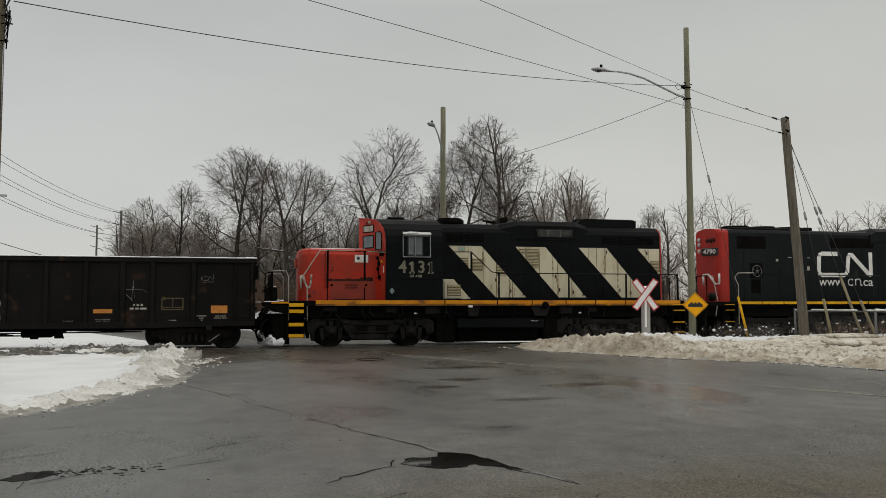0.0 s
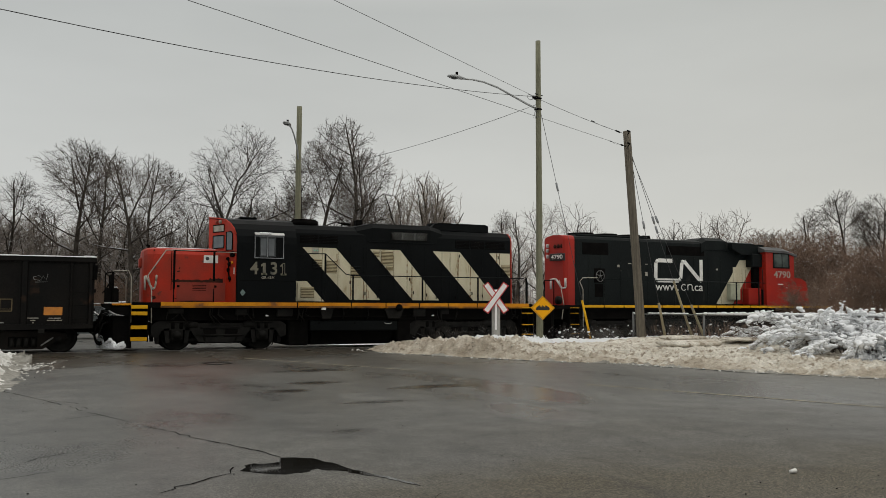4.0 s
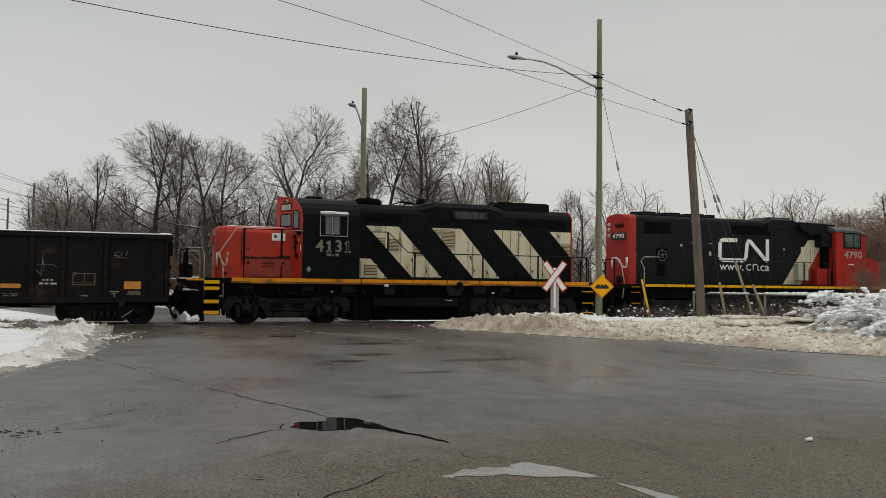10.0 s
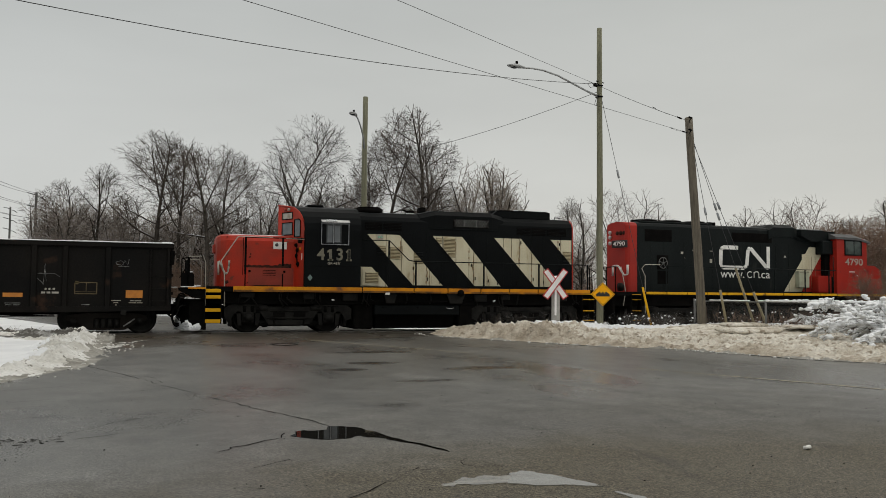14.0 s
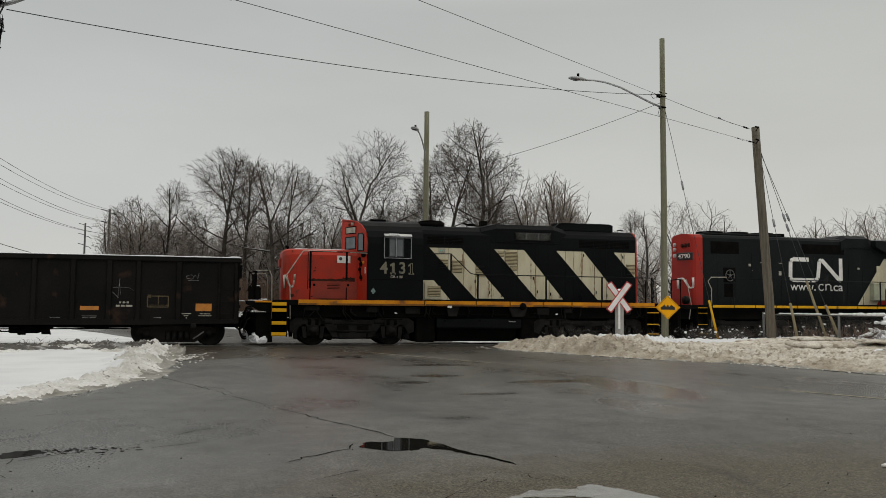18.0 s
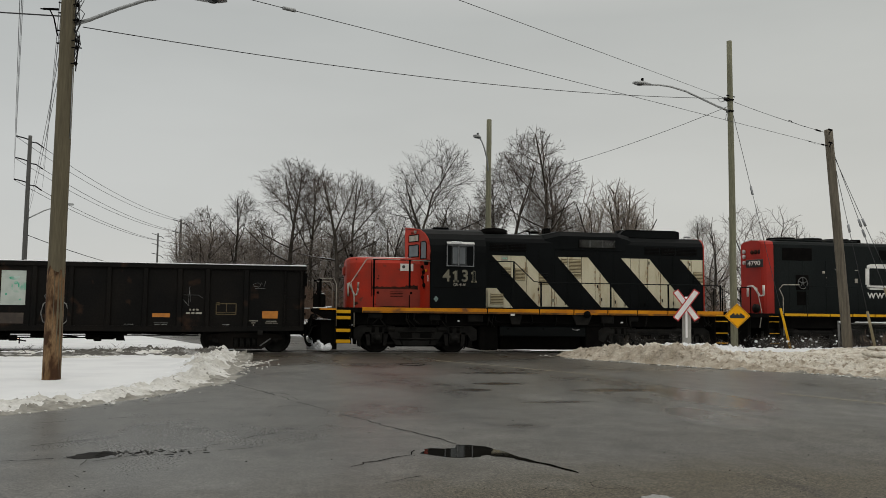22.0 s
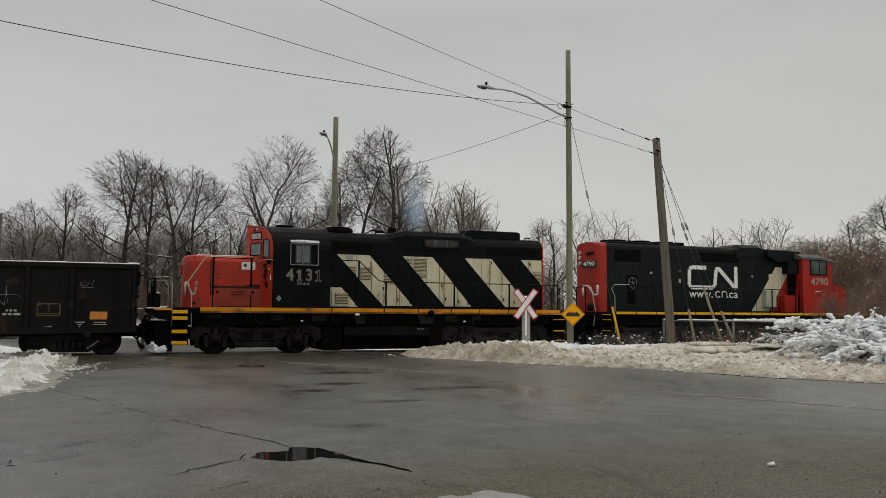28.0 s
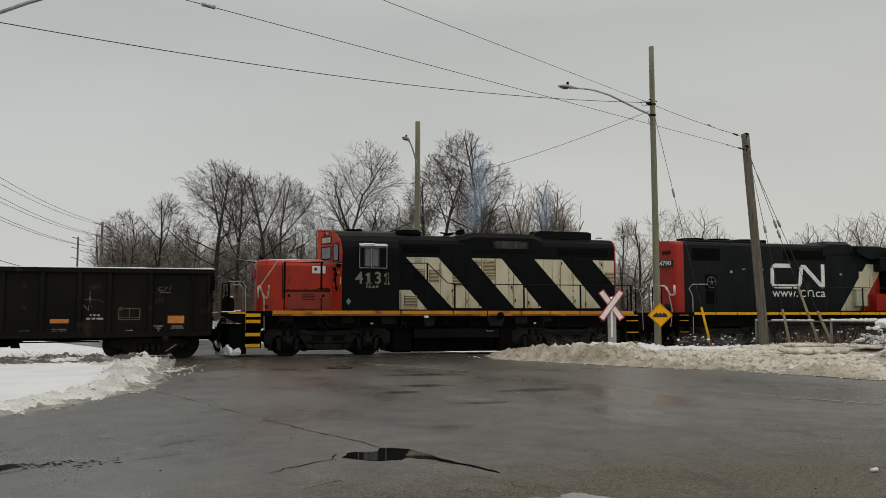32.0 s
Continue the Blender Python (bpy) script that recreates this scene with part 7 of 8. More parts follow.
wire(sag((-60, 12.0, 7.2), (-4.4, 15.57, 7.04), 0.5), 0.014)
for k in range(3):
    z = 15.25 - 1.75 * k
    wire(sag((-22.0, 69.5, z), (-5.05 - 0.05 * k, 15.4, 11.3 - 0.35 * k), 0.9, 20), 0.010)
    wire(sag((-20.0, 69.9, z - 0.75), (-4.1 - 0.12 * k, 15.5, 11.3 - 0.9 * k), 0.9, 20), 0.008)
    wire(sag((-20.0, 69.9, z - 0.75), (-13.4, 110, 13.0 - 1.5 * k), 0.9, 14), 0.02)
    wire(sag((-22.0, 69.5, z), (-15.3, 110, 13.2 - 1.5 * k), 0.9, 14), 0.02)
    wire(sag((-13.4, 110, 13.0 - 1.5 * k), (-22.3, 150, 14.5 - 1.6 * k), 0.7, 10), 0.025)
wire(sag((-21.0, 69.7, 9.0), (-4.27, 15.6, 7.4), 0.5), 0.008)
wire(sag((-21.0, 69.7, 8.6), (-4.27, 15.6, 6.9), 0.6), 0.008)
wire(sag((-21.0, 69.7, 7.4), (-14.3, 110, 6.0), 0.6), 0.03)


def guy(top, foot, guard_len, guard_r, mat, ins):
    G = thing("guy_wire", *foot, "steel guy wire with a %s guard at its foot" % ("yellow plastic" if mat is YELLOW else "weathered wooden"), "guy wire", "guy wires")
    d = Vector(top) - Vector(foot)
    part("strand", Shape().tube([(0, 0, 0), d], 0.009, 5), WIRE, G)
    part("guard", Shape().tube([d.normalized() * -0.3, d.normalized() * guard_len], guard_r, 8, guard_r * 0.9), mat, G)
    for s in ins:
        part("insulator", Shape().tube([d * (s - 0.018), d * (s + 0.018)], 0.038, 8), GREYFRAME, G)
    return G


guy((15.25, 25.4, 8.6), (16.7, 24.48, 0.35), 1.4, 0.043, YELLOW, [0.66])
guy((17.33, 23.08, 7.4), (18.25, 22.3, 0.35), 1.3, 0.045, STAKE, [0.56])
guy((17.34, 23.06, 7.2), (18.95, 21.75, 0.35), 2.1, 0.042, STAKE, [0.55, 0.6])
guy((17.35, 23.05, 7.0), (19.25, 21.5, 0.35), 1.3, 0.045, STAKE, [0.62])


def crossbuck():
    C = thing("crossbuck_sign", 13.2, 25.0, 0.2, "white and red railway crossing sign on a grey post", "sign")
    C.matrix_basis = pose(13.2, 25.0, 0.2, 0, 0, -28)
    part("post", Shape().tube([(0, 0.16, -0.4), (0, 0.16, 1.55)], 0.145, 16), CONCRETE, C)
    sn = Shape()
    sn.blob(0, 0.13, 1.78, 0.16, 0.14, 0.1, 0.15, 8, 5)
    part("snow_cap", sn, BUSHSNOW, C)
    part("batten", Shape().box(-0.035, 0.035, -0.02, 0.0, 0.5, 1.5, 0.005), SIGNWHITE, C)
    for a in (1, -1):
        blade = part("blade", Shape().box(-0.6, 0.6, -0.012, 0.012, -0.115, 0.115, 0.004), SIGNRED, C, at=pose(0, -0.03 - 0.027 * a, 1.59, 0, -54 * a, 0))
        part("blade_face", Shape().box(-0.565, 0.565, -0.017, -0.01, -0.078, 0.078, 0.002), SIGNWHITE, blade)


crossbuck()


def bump_sign():
    S = thing("bump_warning_sign", 15.05, 25.25, 1.45, "yellow diamond warning sign with a black bump symbol", "sign")
    S.matrix_basis = pose(15.15, 25.15, 1.45, 0, 0, -31)
    r = 0.425
    part("sign_plate", Shape().prism([(-r, 0), (0, -r), (r, 0), (0, r)], "y", -0.006, 0.006), SIGNYEL, S)
    q = 0.385
    for a in range(4):
        c, s = [(-q, 0), (0, -q), (q, 0), (0, q)][a], [(0, -q), (q, 0), (0, q), (-q, 0)][a]
        part("border_line", Shape().tube([(c[0], -0.008, c[1]), (s[0], -0.008, s[1])], 0.007, 4), SIGNBLK, S)
    part("bump_symbol", Shape().prism([(-0.24, -0.08), (0.24, -0.08), (0.24, 0.0), (0.17, 0.05), (0.11, 0.1), (0.06, 0.02), (0.0, 0.1), (-0.06, 0.02), (-0.11, 0.1), (-0.17, 0.05), (-0.24, 0.0)], "y", -0.011, -0.004), SIGNBLK, S)
    part("bracket", Shape().box(-0.05, 0.05, 0.0, 0.12, -0.03, 0.03, 0.005), GALV, S)


bump_sign()


def chain_fence():
    pts = [(18.0, 23.74), (18.53, 20.75), (19.06, 17.75), (19.59, 14.75), (20.12, 11.75), (20.6, 9.0)]
    F = thing("chain_link_fence", pts[0][0], pts[0][1], 0.3, "galvanised chain-link fence with snow on its top rail", "fence")
    o = Vector((pts[0][0], pts[0][1], 0.3))

    def q(x, y, z):
        return (x - o.x, y - o.y, z - o.z)
    for x, y in pts:
        part("fence_post", Shape().tube([q(x, y, -0.2), q(x, y, 1.32)], 0.035, 8), FENCE, F)
    for (xa, ya), (xb, yb) in zip(pts, pts[1:]):
        part("top_rail", Shape().tube([q(xa, ya, 1.24), q(xb, yb, 1.24)], 0.02, 8), FENCE, F)
        sn = Shape()
        for k in range(40):
            s = (k + random.random()) / 40
            x, y = xa + (xb - xa) * s, ya + (yb - ya) * s
            if noise.noise((x * 2, y * 2, 3)) > (-0.1 if y > 21 else -0.6):
                r = random.uniform(0.016, 0.03) * (1 if y > 20.7 else 1.9)
                sn.blob(x - o.x, y - o.y, 1.27 - o.z + r * 0.4, 0.05, 0.09, r, 0.3, 6, 4)
        if sn.v:
            tagged(part("rail_snow", sn, BUSHSNOW, F), kind="stuff")
        m = Shape()
        n = 56
        L = math.hypot(xb - xa, yb - ya)
        h = 0.95
        dx = L / n
        for k in range(-int(h / dx / 1.0), n):
            for s in (1, -1):
                k0 = k if s > 0 else k + int(h / dx)
                a0, a1 = k0 * dx, k0 * dx + s * h
                z0, z1 = 0.28, 0.28 + h
                c0, c1 = max(0, min(L, a0)), max(0, min(L, a1))
                if abs(a1 - a0) < 1e-6 or abs(c1 - c0) < 0.02:
                    continue
                f0, f1 = (c0 - a0) / (a1 - a0), (c1 - a0) / (a1 - a0)
                m.tube([q(xa + (xb - xa) * c0 / L, ya + (yb - ya) * c0 / L, z0 + (z1 - z0) * f0), q(xa + (xb - xa) * c1 / L, ya + (yb - ya) * c1 / L, z0 + (z1 - z0) * f1)], 0.0016, 3, caps=False)
        part("wire_mesh", m, MESHWIRE, F, fix=False)


chain_fence()

# ---- trees and shrubs ----
def branching(trunk, crown, p, d, length, r, level, rnd, form, snow=None):
    """Grow one branch and its children: thick ones into trunk, fine ones into crown."""
    kids, up = form["kids"], form["up"]
    n = (5, 4, 2, 1, 1, 1)[level] if form["fine"] else (4, 2, 2, 1, 1, 1)[level]
    pts, dirs = [p.copy()], [d.copy()]
    q, e = p.copy(), d.copy()
    wob = 0.07 if level == 0 else 0.16
    for k in range(n):
        e = (e + Vector((rnd.gauss(0, wob), rnd.gauss(0, wob), rnd.gauss(0, 0.06) + (up * 0.22 if level else 0.05)))).normalized()
        q = q + e * (length / n)
        pts.append(q.copy())
        dirs.append(e.copy())
    sides = (8, 5, 4, 3, 3, 3)[level]
    (trunk if level < 2 else crown).tube(pts, r, sides, max(r * (form["taper"] if level == 0 else 0.45), 0.003), False)
    if snow is not None and level in (1, 2) and rnd.random() < form["cover"]:
        w0 = (0.4 + 1.1 * rnd.random() ** 2) * form["clump"]
        m = 3 if form["clump"] < 0.03 else 7 if form["clump"] < 0.075 else 11
        for i in range(m):
            if rnd.random() < 0.2 and m < 11:
                continue
            s = (0.15 + 0.85 * i / m) * n
            k = min(int(s), n - 1)
            a = pts[k].lerp(pts[k + 1], s - k)
            w = w0 * rnd.uniform(0.5, 1.2) * (1.15 - 0.5 * i / m)
            snow.blob(a.x + rnd.gauss(0, w * 0.25), a.y + rnd.gauss(0, w * 0.25), a.z + w * 0.3, w * rnd.uniform(0.8, 1.3), w * rnd.uniform(0.8, 1.3), w * rnd.uniform(0.6, 1.05), 0.4, 6, 4)
    if level >= len(kids):
        return
    m = max(2, int(kids[level] * rnd.uniform(0.8, 1.25) + 0.5))
    s0 = form["s0"] if level == 0 else 0.25
    for i in range(m):
        s = min(s0 + (1 - s0) * (i + rnd.random()) / m, 0.99)
        k = min(int(s * n), n - 1)
        a = pts[k].lerp(pts[k + 1], s * n - k)
        base = dirs[k + 1]
        side = base.orthogonal().normalized()
        side.rotate(Matrix.Rotation(rnd.uniform(0, 2 * math.pi), 3, base))
        u = (s - s0) / (1 - s0)
        ang = (form["angle"] * (1.15 - 0.45 * u) if level == 0 else 0.85) * rnd.uniform(0.7, 1.25)
        c = (base * math.cos(ang) + side * math.sin(ang)).normalized()
        if level == 0:
            ln = form["limb"] * rnd.uniform(0.8, 1.15) * (1.1 - form["cone"] * u)
            rr = r * rnd.uniform(0.32, 0.48) * (1.1 - 0.45 * u)
        else:
            ln = length * rnd.uniform(0.42, 0.68) * (1.15 - 0.4 * s)
            rr = r * rnd.uniform(0.4, 0.55) * (1.1 - 0.4 * s)
        branching(trunk, crown, a, c, ln, max(rr, form["least"]), level + 1, rnd, form, snow)


def tree_meshes(seed, h, r, kids, form, stems=1, mats=(None, None), snowy=False, clump=0.062, cover=0.27):
    """Meshes of one tree about h high. form: vase (forking low), leader (one straight stem), bush."""
    rnd = random.Random(seed)
    kinds = {"vase": dict(trunk=0.44, s0=0.62, limb=h * 0.45, angle=0.62, cone=0.2, up=0.5, taper=0.6),
             "leader": dict(trunk=0.94, s0=0.3, limb=h * 0.36, angle=1.05, cone=0.7, up=0.3, taper=0.12),
             "upright": dict(trunk=0.8, s0=0.28, limb=h * 0.34, angle=0.85, cone=0.5, up=0.5, taper=0.2),
             "bush": dict(trunk=0.75, s0=0.25, limb=h * 0.38, angle=0.6, cone=0.4, up=0.35, taper=0.3)}
    f = dict(kinds[form], kids=kids, clump=clump if h < 3 else 0.013, cover=cover if h < 3 else 0.5, fine=h > 9, least=0.007 if h > 3 else 0.0045)
    t, c = Shape(), Shape()
    s = Shape() if snowy else None
    for k in range(stems):
        a = rnd.uniform(0, 6.3)
        lean = 0.04 if stems == 1 else rnd.uniform(0.1, 0.55)
        d = Vector((math.cos(a) * lean, math.sin(a) * lean, 1)).normalized()
        o = Vector((math.cos(a) * 0.12, math.sin(a) * 0.12, -0.1)) if stems > 1 else Vector((0, 0, -0.1))
        branching(t, c, o, d, h * f["trunk"] * rnd.uniform(0.8 if stems > 1 else 0.97, 1.05), r, 0, rnd, f, s)
    top = max(v[2] for v in c.v)
    k = h / top
    for sh in (t, c, *([s] if snowy else [])):
        sh.v = [(x * k, y * k, z * k) for x, y, z in sh.v]
    out = [t.mesh("trunk", mats[0] or BARK, False), c.mesh("crown", mats[1] or TWIG, False)]
    if snowy:
        out.append(s.mesh("snow", BUSHSNOW, False))
    return out


def plant(kind, meshes, x, y, z, scale, turn, label, category, group="", extra="branch_snow"):
    P = thing(kind, x, y, z, label, category, group)
    for me, nm in zip(meshes, ("trunk", "crown", extra)):
        ob = part(nm, me, None, P)
        if nm == extra:
            tagged(ob, kind="stuff")
        ob.matrix_basis = Matrix.Rotation(radians(turn), 4, "Z") @ Matrix.Diagonal((*scale, 1))
    return P


def crown_tree(seed, h, width, low, limbs, fork, dense=1.0, leaves=0, spread=0.75, levels=4, wood=None):
    """A bare tree whose straight limbs run out to an egg-shaped crown and split into ever finer twigs."""
    rnd = random.Random(seed)
    t, c, tips = Shape(), Shape(), []
    mid, half = h * (low + 1) / 2, h * (1 - low) / 2
    lob = [rnd.uniform(0, 6.28) for _ in range(3)]

    def room(p, d):
        """How far from p the crown's edge lies in direction d."""
        a = math.atan2(d.y, d.x)
        w = h * width * (1 + 0.14 * math.sin(2 * a + lob[0]) + 0.1 * math.sin(3 * a + lob[1]))
        u, v = Vector((p.x / w, p.y / w, (p.z - mid) / half)), Vector((d.x / w, d.y / w, d.z / half))
        A, B, C = v.dot(v), u.dot(v), u.dot(u) - 1
        q = B * B - A * C
        return (-B + math.sqrt(q)) / A if q > 0 else 0.0

    def grow(p, d, L, r, level):
        n = max(2, min(8, int(L / (0.45 if level < 3 else 0.3))))
        pts, dirs = [p.copy()], [d.copy()]
        q, e = p.copy(), d.copy()
        for k in range(n):
            wob = (0.06, 0.1, 0.1, 0.1, 0.1)[level]
            e = (e + Vector((rnd.gauss(0, wob), rnd.gauss(0, wob), rnd.gauss(0, wob) + (0.03, 0.05, 0.035, 0.03, 0.03)[level]))).normalized()
            q = q + e * (L / n)
            pts.append(q.copy())
            dirs.append(e.copy())
        r1 = r * (0.5 if level == 0 and fork < 0.6 else 0.14)
        if level == 1:
            r1 = r * 0.22
        (t if level < 2 else c).tube(pts, r, (7, 5, 3, 3, 3)[level], max(r1, 0.006 if level < 3 else 0.0035), False)
        if level >= levels:
            tips.append(q)
            return
        if level == 0:
            m, s0 = limbs, (0.55 if fork < 0.6 else 0.35)
        else:
            m, s0 = max(2, int(L * (0, 2.3, 3.6, 5.0)[level] * dense * rnd.uniform(0.85, 1.2) + 0.5)), 0.16
        turn = rnd.uniform(0, 6.28)
        for i in range(m):
            s = min(s0 + (1 - s0) * (i + rnd.uniform(0.1, 0.9)) / m, 0.985)
            if level == 0 and fork < 0.6 and i >= m - 3:
                s = rnd.uniform(0.95, 1.0)
            k = min(int(s * n), n - 1)
            a = pts[k].lerp(pts[k + 1], s * n - k)
            b = dirs[k + 1]
            turn += 2.4 + rnd.gauss(0, 0.4)
            side = b.orthogonal().normalized()
            side.rotate(Matrix.Rotation(turn, 3, b))
            u = (s - s0) / (1 - s0)
            ang = (spread * (1.35 - 0.85 * u) if level == 0 else 0.82) * rnd.uniform(0.7, 1.3)
            f = (b * math.cos(ang) + side * math.sin(ang)).normalized()
            ln = room(a, f) * rnd.uniform(0.86, 1.02)
            if level:
                ln = min(ln, (0.2 * L + 0.55 * L * (1 - s)) * rnd.uniform(0.8, 1.25))
            if ln < 0.12:
                continue
            rr = (r + (r1 - r) * s) * ((rnd.uniform(0.7, 0.95) if fork < 0.6 else rnd.uniform(0.5, 0.72)) if level == 0 else rnd.uniform(0.5, 0.68))
            grow(a, f, ln, max(rr, (0.03, 0.014, 0.0085, 0.006)[level]), level + 1)

    grow(Vector((0, 0, -0.1)), Vector((rnd.gauss(0, 0.03), rnd.gauss(0, 0.03), 1)).normalized(), h * (fork if fork < 0.6 else 0.93), 0.0165 * h, 0)
    k = h / max(v[2] for v in c.v)
    for sh in (t, c):
        sh.v = [(a * k, b * k, z * k) for a, b, z in sh.v]
    tips = [q * k for q in tips]
    out = [t.mesh("trunk", BARK, False), c.mesh("crown", wood or TWIG, False)]
    if leaves:
        lf = Shape()
        for q in rnd.sample([q for q in tips if q.z > h * 0.62], leaves):
            lf.blob(q[0], q[1], q[2], 0.035, 0.03, 0.045, 0.4, 5, 3)
        out.append(lf.mesh("leaves", BARK, False))
    return out


TREES = [crown_tree(11, 10, 0.235, 0.42, 8, 0.5, 1.35, leaves=30, spread=0.85, wood=BARK), crown_tree(23, 10, 0.24, 0.3, 14, 0.9, 1.5, spread=0.95), crown_tree(37, 10, 0.21, 0.24, 12, 0.9, 1.5, spread=0.85), crown_tree(52, 10, 0.25, 0.26, 16, 0.9, 1.5, spread=1.0, leaves=16),
         crown_tree(66, 10, 0.19, 0.3, 13, 0.9, 1.6)]
THIN = [crown_tree(71, 8, 0.16, 0.15, 10, 0.9, 1.9, levels=3, wood=GREYTWIG), crown_tree(84, 8, 0.17, 0.2, 8, 0.4, 2.0, levels=3, wood=GREYTWIG), crown_tree(90, 8, 0.22, 0.12, 9, 0.3, 1.8, spread=0.9, levels=3, wood=GREYTWIG)]
BRUSH = [crown_tree(97, 8, 0.17, 0.05, 13, 0.9, 2.0, spread=0.6, levels=3, wood=DULLBROWN), crown_tree(103, 8, 0.19, 0.08, 12, 0.4, 2.0, spread=0.6, levels=3, wood=DULLBROWN)]
SHRUB = [tree_meshes(101, 4, 0.025, (6, 5, 3), "bush", 6, (BROWNTWIG, BROWNTWIG)), tree_meshes(115, 4, 0.025, (6, 5, 3), "bush", 6, (BROWNTWIG, BROWNTWIG))]
SNOWTALL = [tree_meshes(141, 4, 0.025, (8, 6, 4), "bush", 6, (BROWNTWIG, BROWNTWIG), True), tree_meshes(149, 4, 0.025, (8, 6, 3), "bush", 7, (BROWNTWIG, BROWNTWIG), True)]
SNOWSHRUB = [tree_meshes(131, 2.0, 0.016, (7, 5, 2), "bush", 7, (TWIG, TWIG), True), tree_meshes(137, 2.0, 0.016, (7, 5, 3), "bush", 8, (TWIG, TWIG), True)]



def laden_meshes(seed, canes):
    """A shrub of arching canes bent down by long joined clumps of snow, 2 m high before scaling."""
    rnd = random.Random(seed)
    t, c, sn = Shape(), Shape(), Shape()

    def load(pts, w0, start):
        """Snow along a cane: joined clumps, broken by bare stretches."""
        ph = rnd.uniform(0, 50)
        m = 8 * (len(pts) - 1)
        for i in range(int(start * m), m):
            k, u = divmod(i / 8, 1)
            a = pts[int(k)].lerp(pts[int(k) + 1], u)
            g = noise.noise((ph + i * 0.15, ph, 0)) + 0.1
            if g < 0:
                continue
            w = w0 * min(1.3, 0.45 + 1.5 * g) * rnd.uniform(0.8, 1.2)
            sn.blob(a.x + rnd.gauss(0, w * 0.25), a.y + rnd.gauss(0, w * 0.25), a.z + w * 0.35, w * rnd.uniform(0.8, 1.4), w * rnd.uniform(0.8, 1.4), w * rnd.uniform(0.75, 1.15), 0.35, 7, 5)

    for k in range(canes):
        az = 6.28 * (k + rnd.random()) / canes
        e = Vector((math.cos(az) * 0.55, math.sin(az) * 0.55, rnd.uniform(0.9, 1.6))).normalized()
        p = Vector((math.cos(az) * 0.15, math.sin(az) * 0.15, -0.1))
        pts = [p.copy()]
        droop = rnd.uniform(0.12, 0.34)
        for i in range(9):
            e = (e + Vector((rnd.gauss(0, 0.1), rnd.gauss(0, 0.1), -droop))).normalized()
            p = p + e * rnd.uniform(0.2, 0.28)
            pts.append(p.copy())
            if i > 1:
                for q in range(3):
                    f = (e + Vector((rnd.gauss(0, 0.6), rnd.gauss(0, 0.6), rnd.gauss(0.1, 0.4)))).normalized()
                    tw = [p.copy()]
                    for j in range(3):
                        f = (f + Vector((0, 0, -0.2))).normalized()
                        tw.append(tw[-1] + f * 0.14)
                    c.tube(tw, 0.008, 3, 0.003, False)
                    if rnd.random() < 0.6:
                        load(tw, 0.042, 0.1)
        t.tube(pts, 0.02, 4, 0.006, False)
        load(pts, rnd.uniform(0.045, 0.1), 0.25)
    k = 2 / max(v[2] for v in sn.v)
    for sh in (t, c, sn):
        sh.v = [(x * k, y * k, z * k) for x, y, z in sh.v]
    return [t.mesh("trunk", TWIG, False), c.mesh("crown", TWIG, False), sn.mesh("snow", BUSHSNOW, False)]


SNOWHEAVY = [laden_meshes(163, 12), laden_meshes(171, 14), laden_meshes(187, 10)]
tr = random.Random(5)
tall = [(-7.5, 72, 10.5, 3), (-3.95, 62.4, 10.6, 2), (0.0, 57.6, 12.4, 3), (1.05, 53.9, 11.3, 4), (2.6, 48, 10.2, 1), (4.3, 50, 10.0, 3), (8.4, 48, 12.4, 0), (14.37, 47, 12.9, 3), (12.8, 51, 10.6, 4), (15.9, 48, 11.2, 1), (13.2, 48.5, 11.6, 2),
        (16.6, 52, 9.6, 2), (22.0, 50, 8.0, 2), (25.1, 47, 7.8, 2), (6.2, 52, 8.4, 2), (10.6, 53, 8.4, 1), (18.6, 52, 8.8, 4)]
for i, (x, y, h, k) in enumerate(tall):
    w = tr.uniform(0.95, 1.12) * (1.1 if h > 12 else 1)
    s = h / 10
    plant("bare_tree", TREES[k], x, y, 0, (s * w, s * w, s), tr.uniform(0, 360), "tall leafless deciduous tree with fine grey twigs", "tree", "trees behind the rails", "dead_leaves")
for i in range(250):
    x = -9 + i * 0.223 + tr.uniform(-0.5, 0.5)
    y = tr.uniform(49, 70)
    if x < -5.4 - (y - 48) * 0.14 or abs(x + 0.42 * (y - 44) + 0.9) < 4.3 or 0.55 * y < x < 0.64 * y and i % 4:
        continue
    h = (6.0 + 1.6 * math.sin(x * 0.35 + 1) ** 2) * tr.uniform(0.7, 1.1) * (0.7 if x < -4 else 1) * (0.72 if x > 22 else 1) * (1.12 if 5 < x < 21 else 1)
    plant("young_tree", THIN[i % 3], x, y, 0, (h / 8 * 1.15, h / 8 * 1.15, h / 8), tr.uniform(0, 360), "thin leafless young tree in a thicket", "tree", "thicket behind the rails")
for i in range(64):
    y = tr.uniform(66, 84)
    x = max(-0.42 * (y - 44) + 3.7, -0.12 * y) + 11 * tr.random() ** 1.4
    h = tr.uniform(5.0, 9.3) * y / 72
    plant("young_tree", THIN[i % 3], x, y, 0, (h / 8 * 1.1, h / 8 * 1.1, h / 8), tr.uniform(0, 360), "thin leafless young tree in the woods beside a road", "tree", "thicket behind the rails")
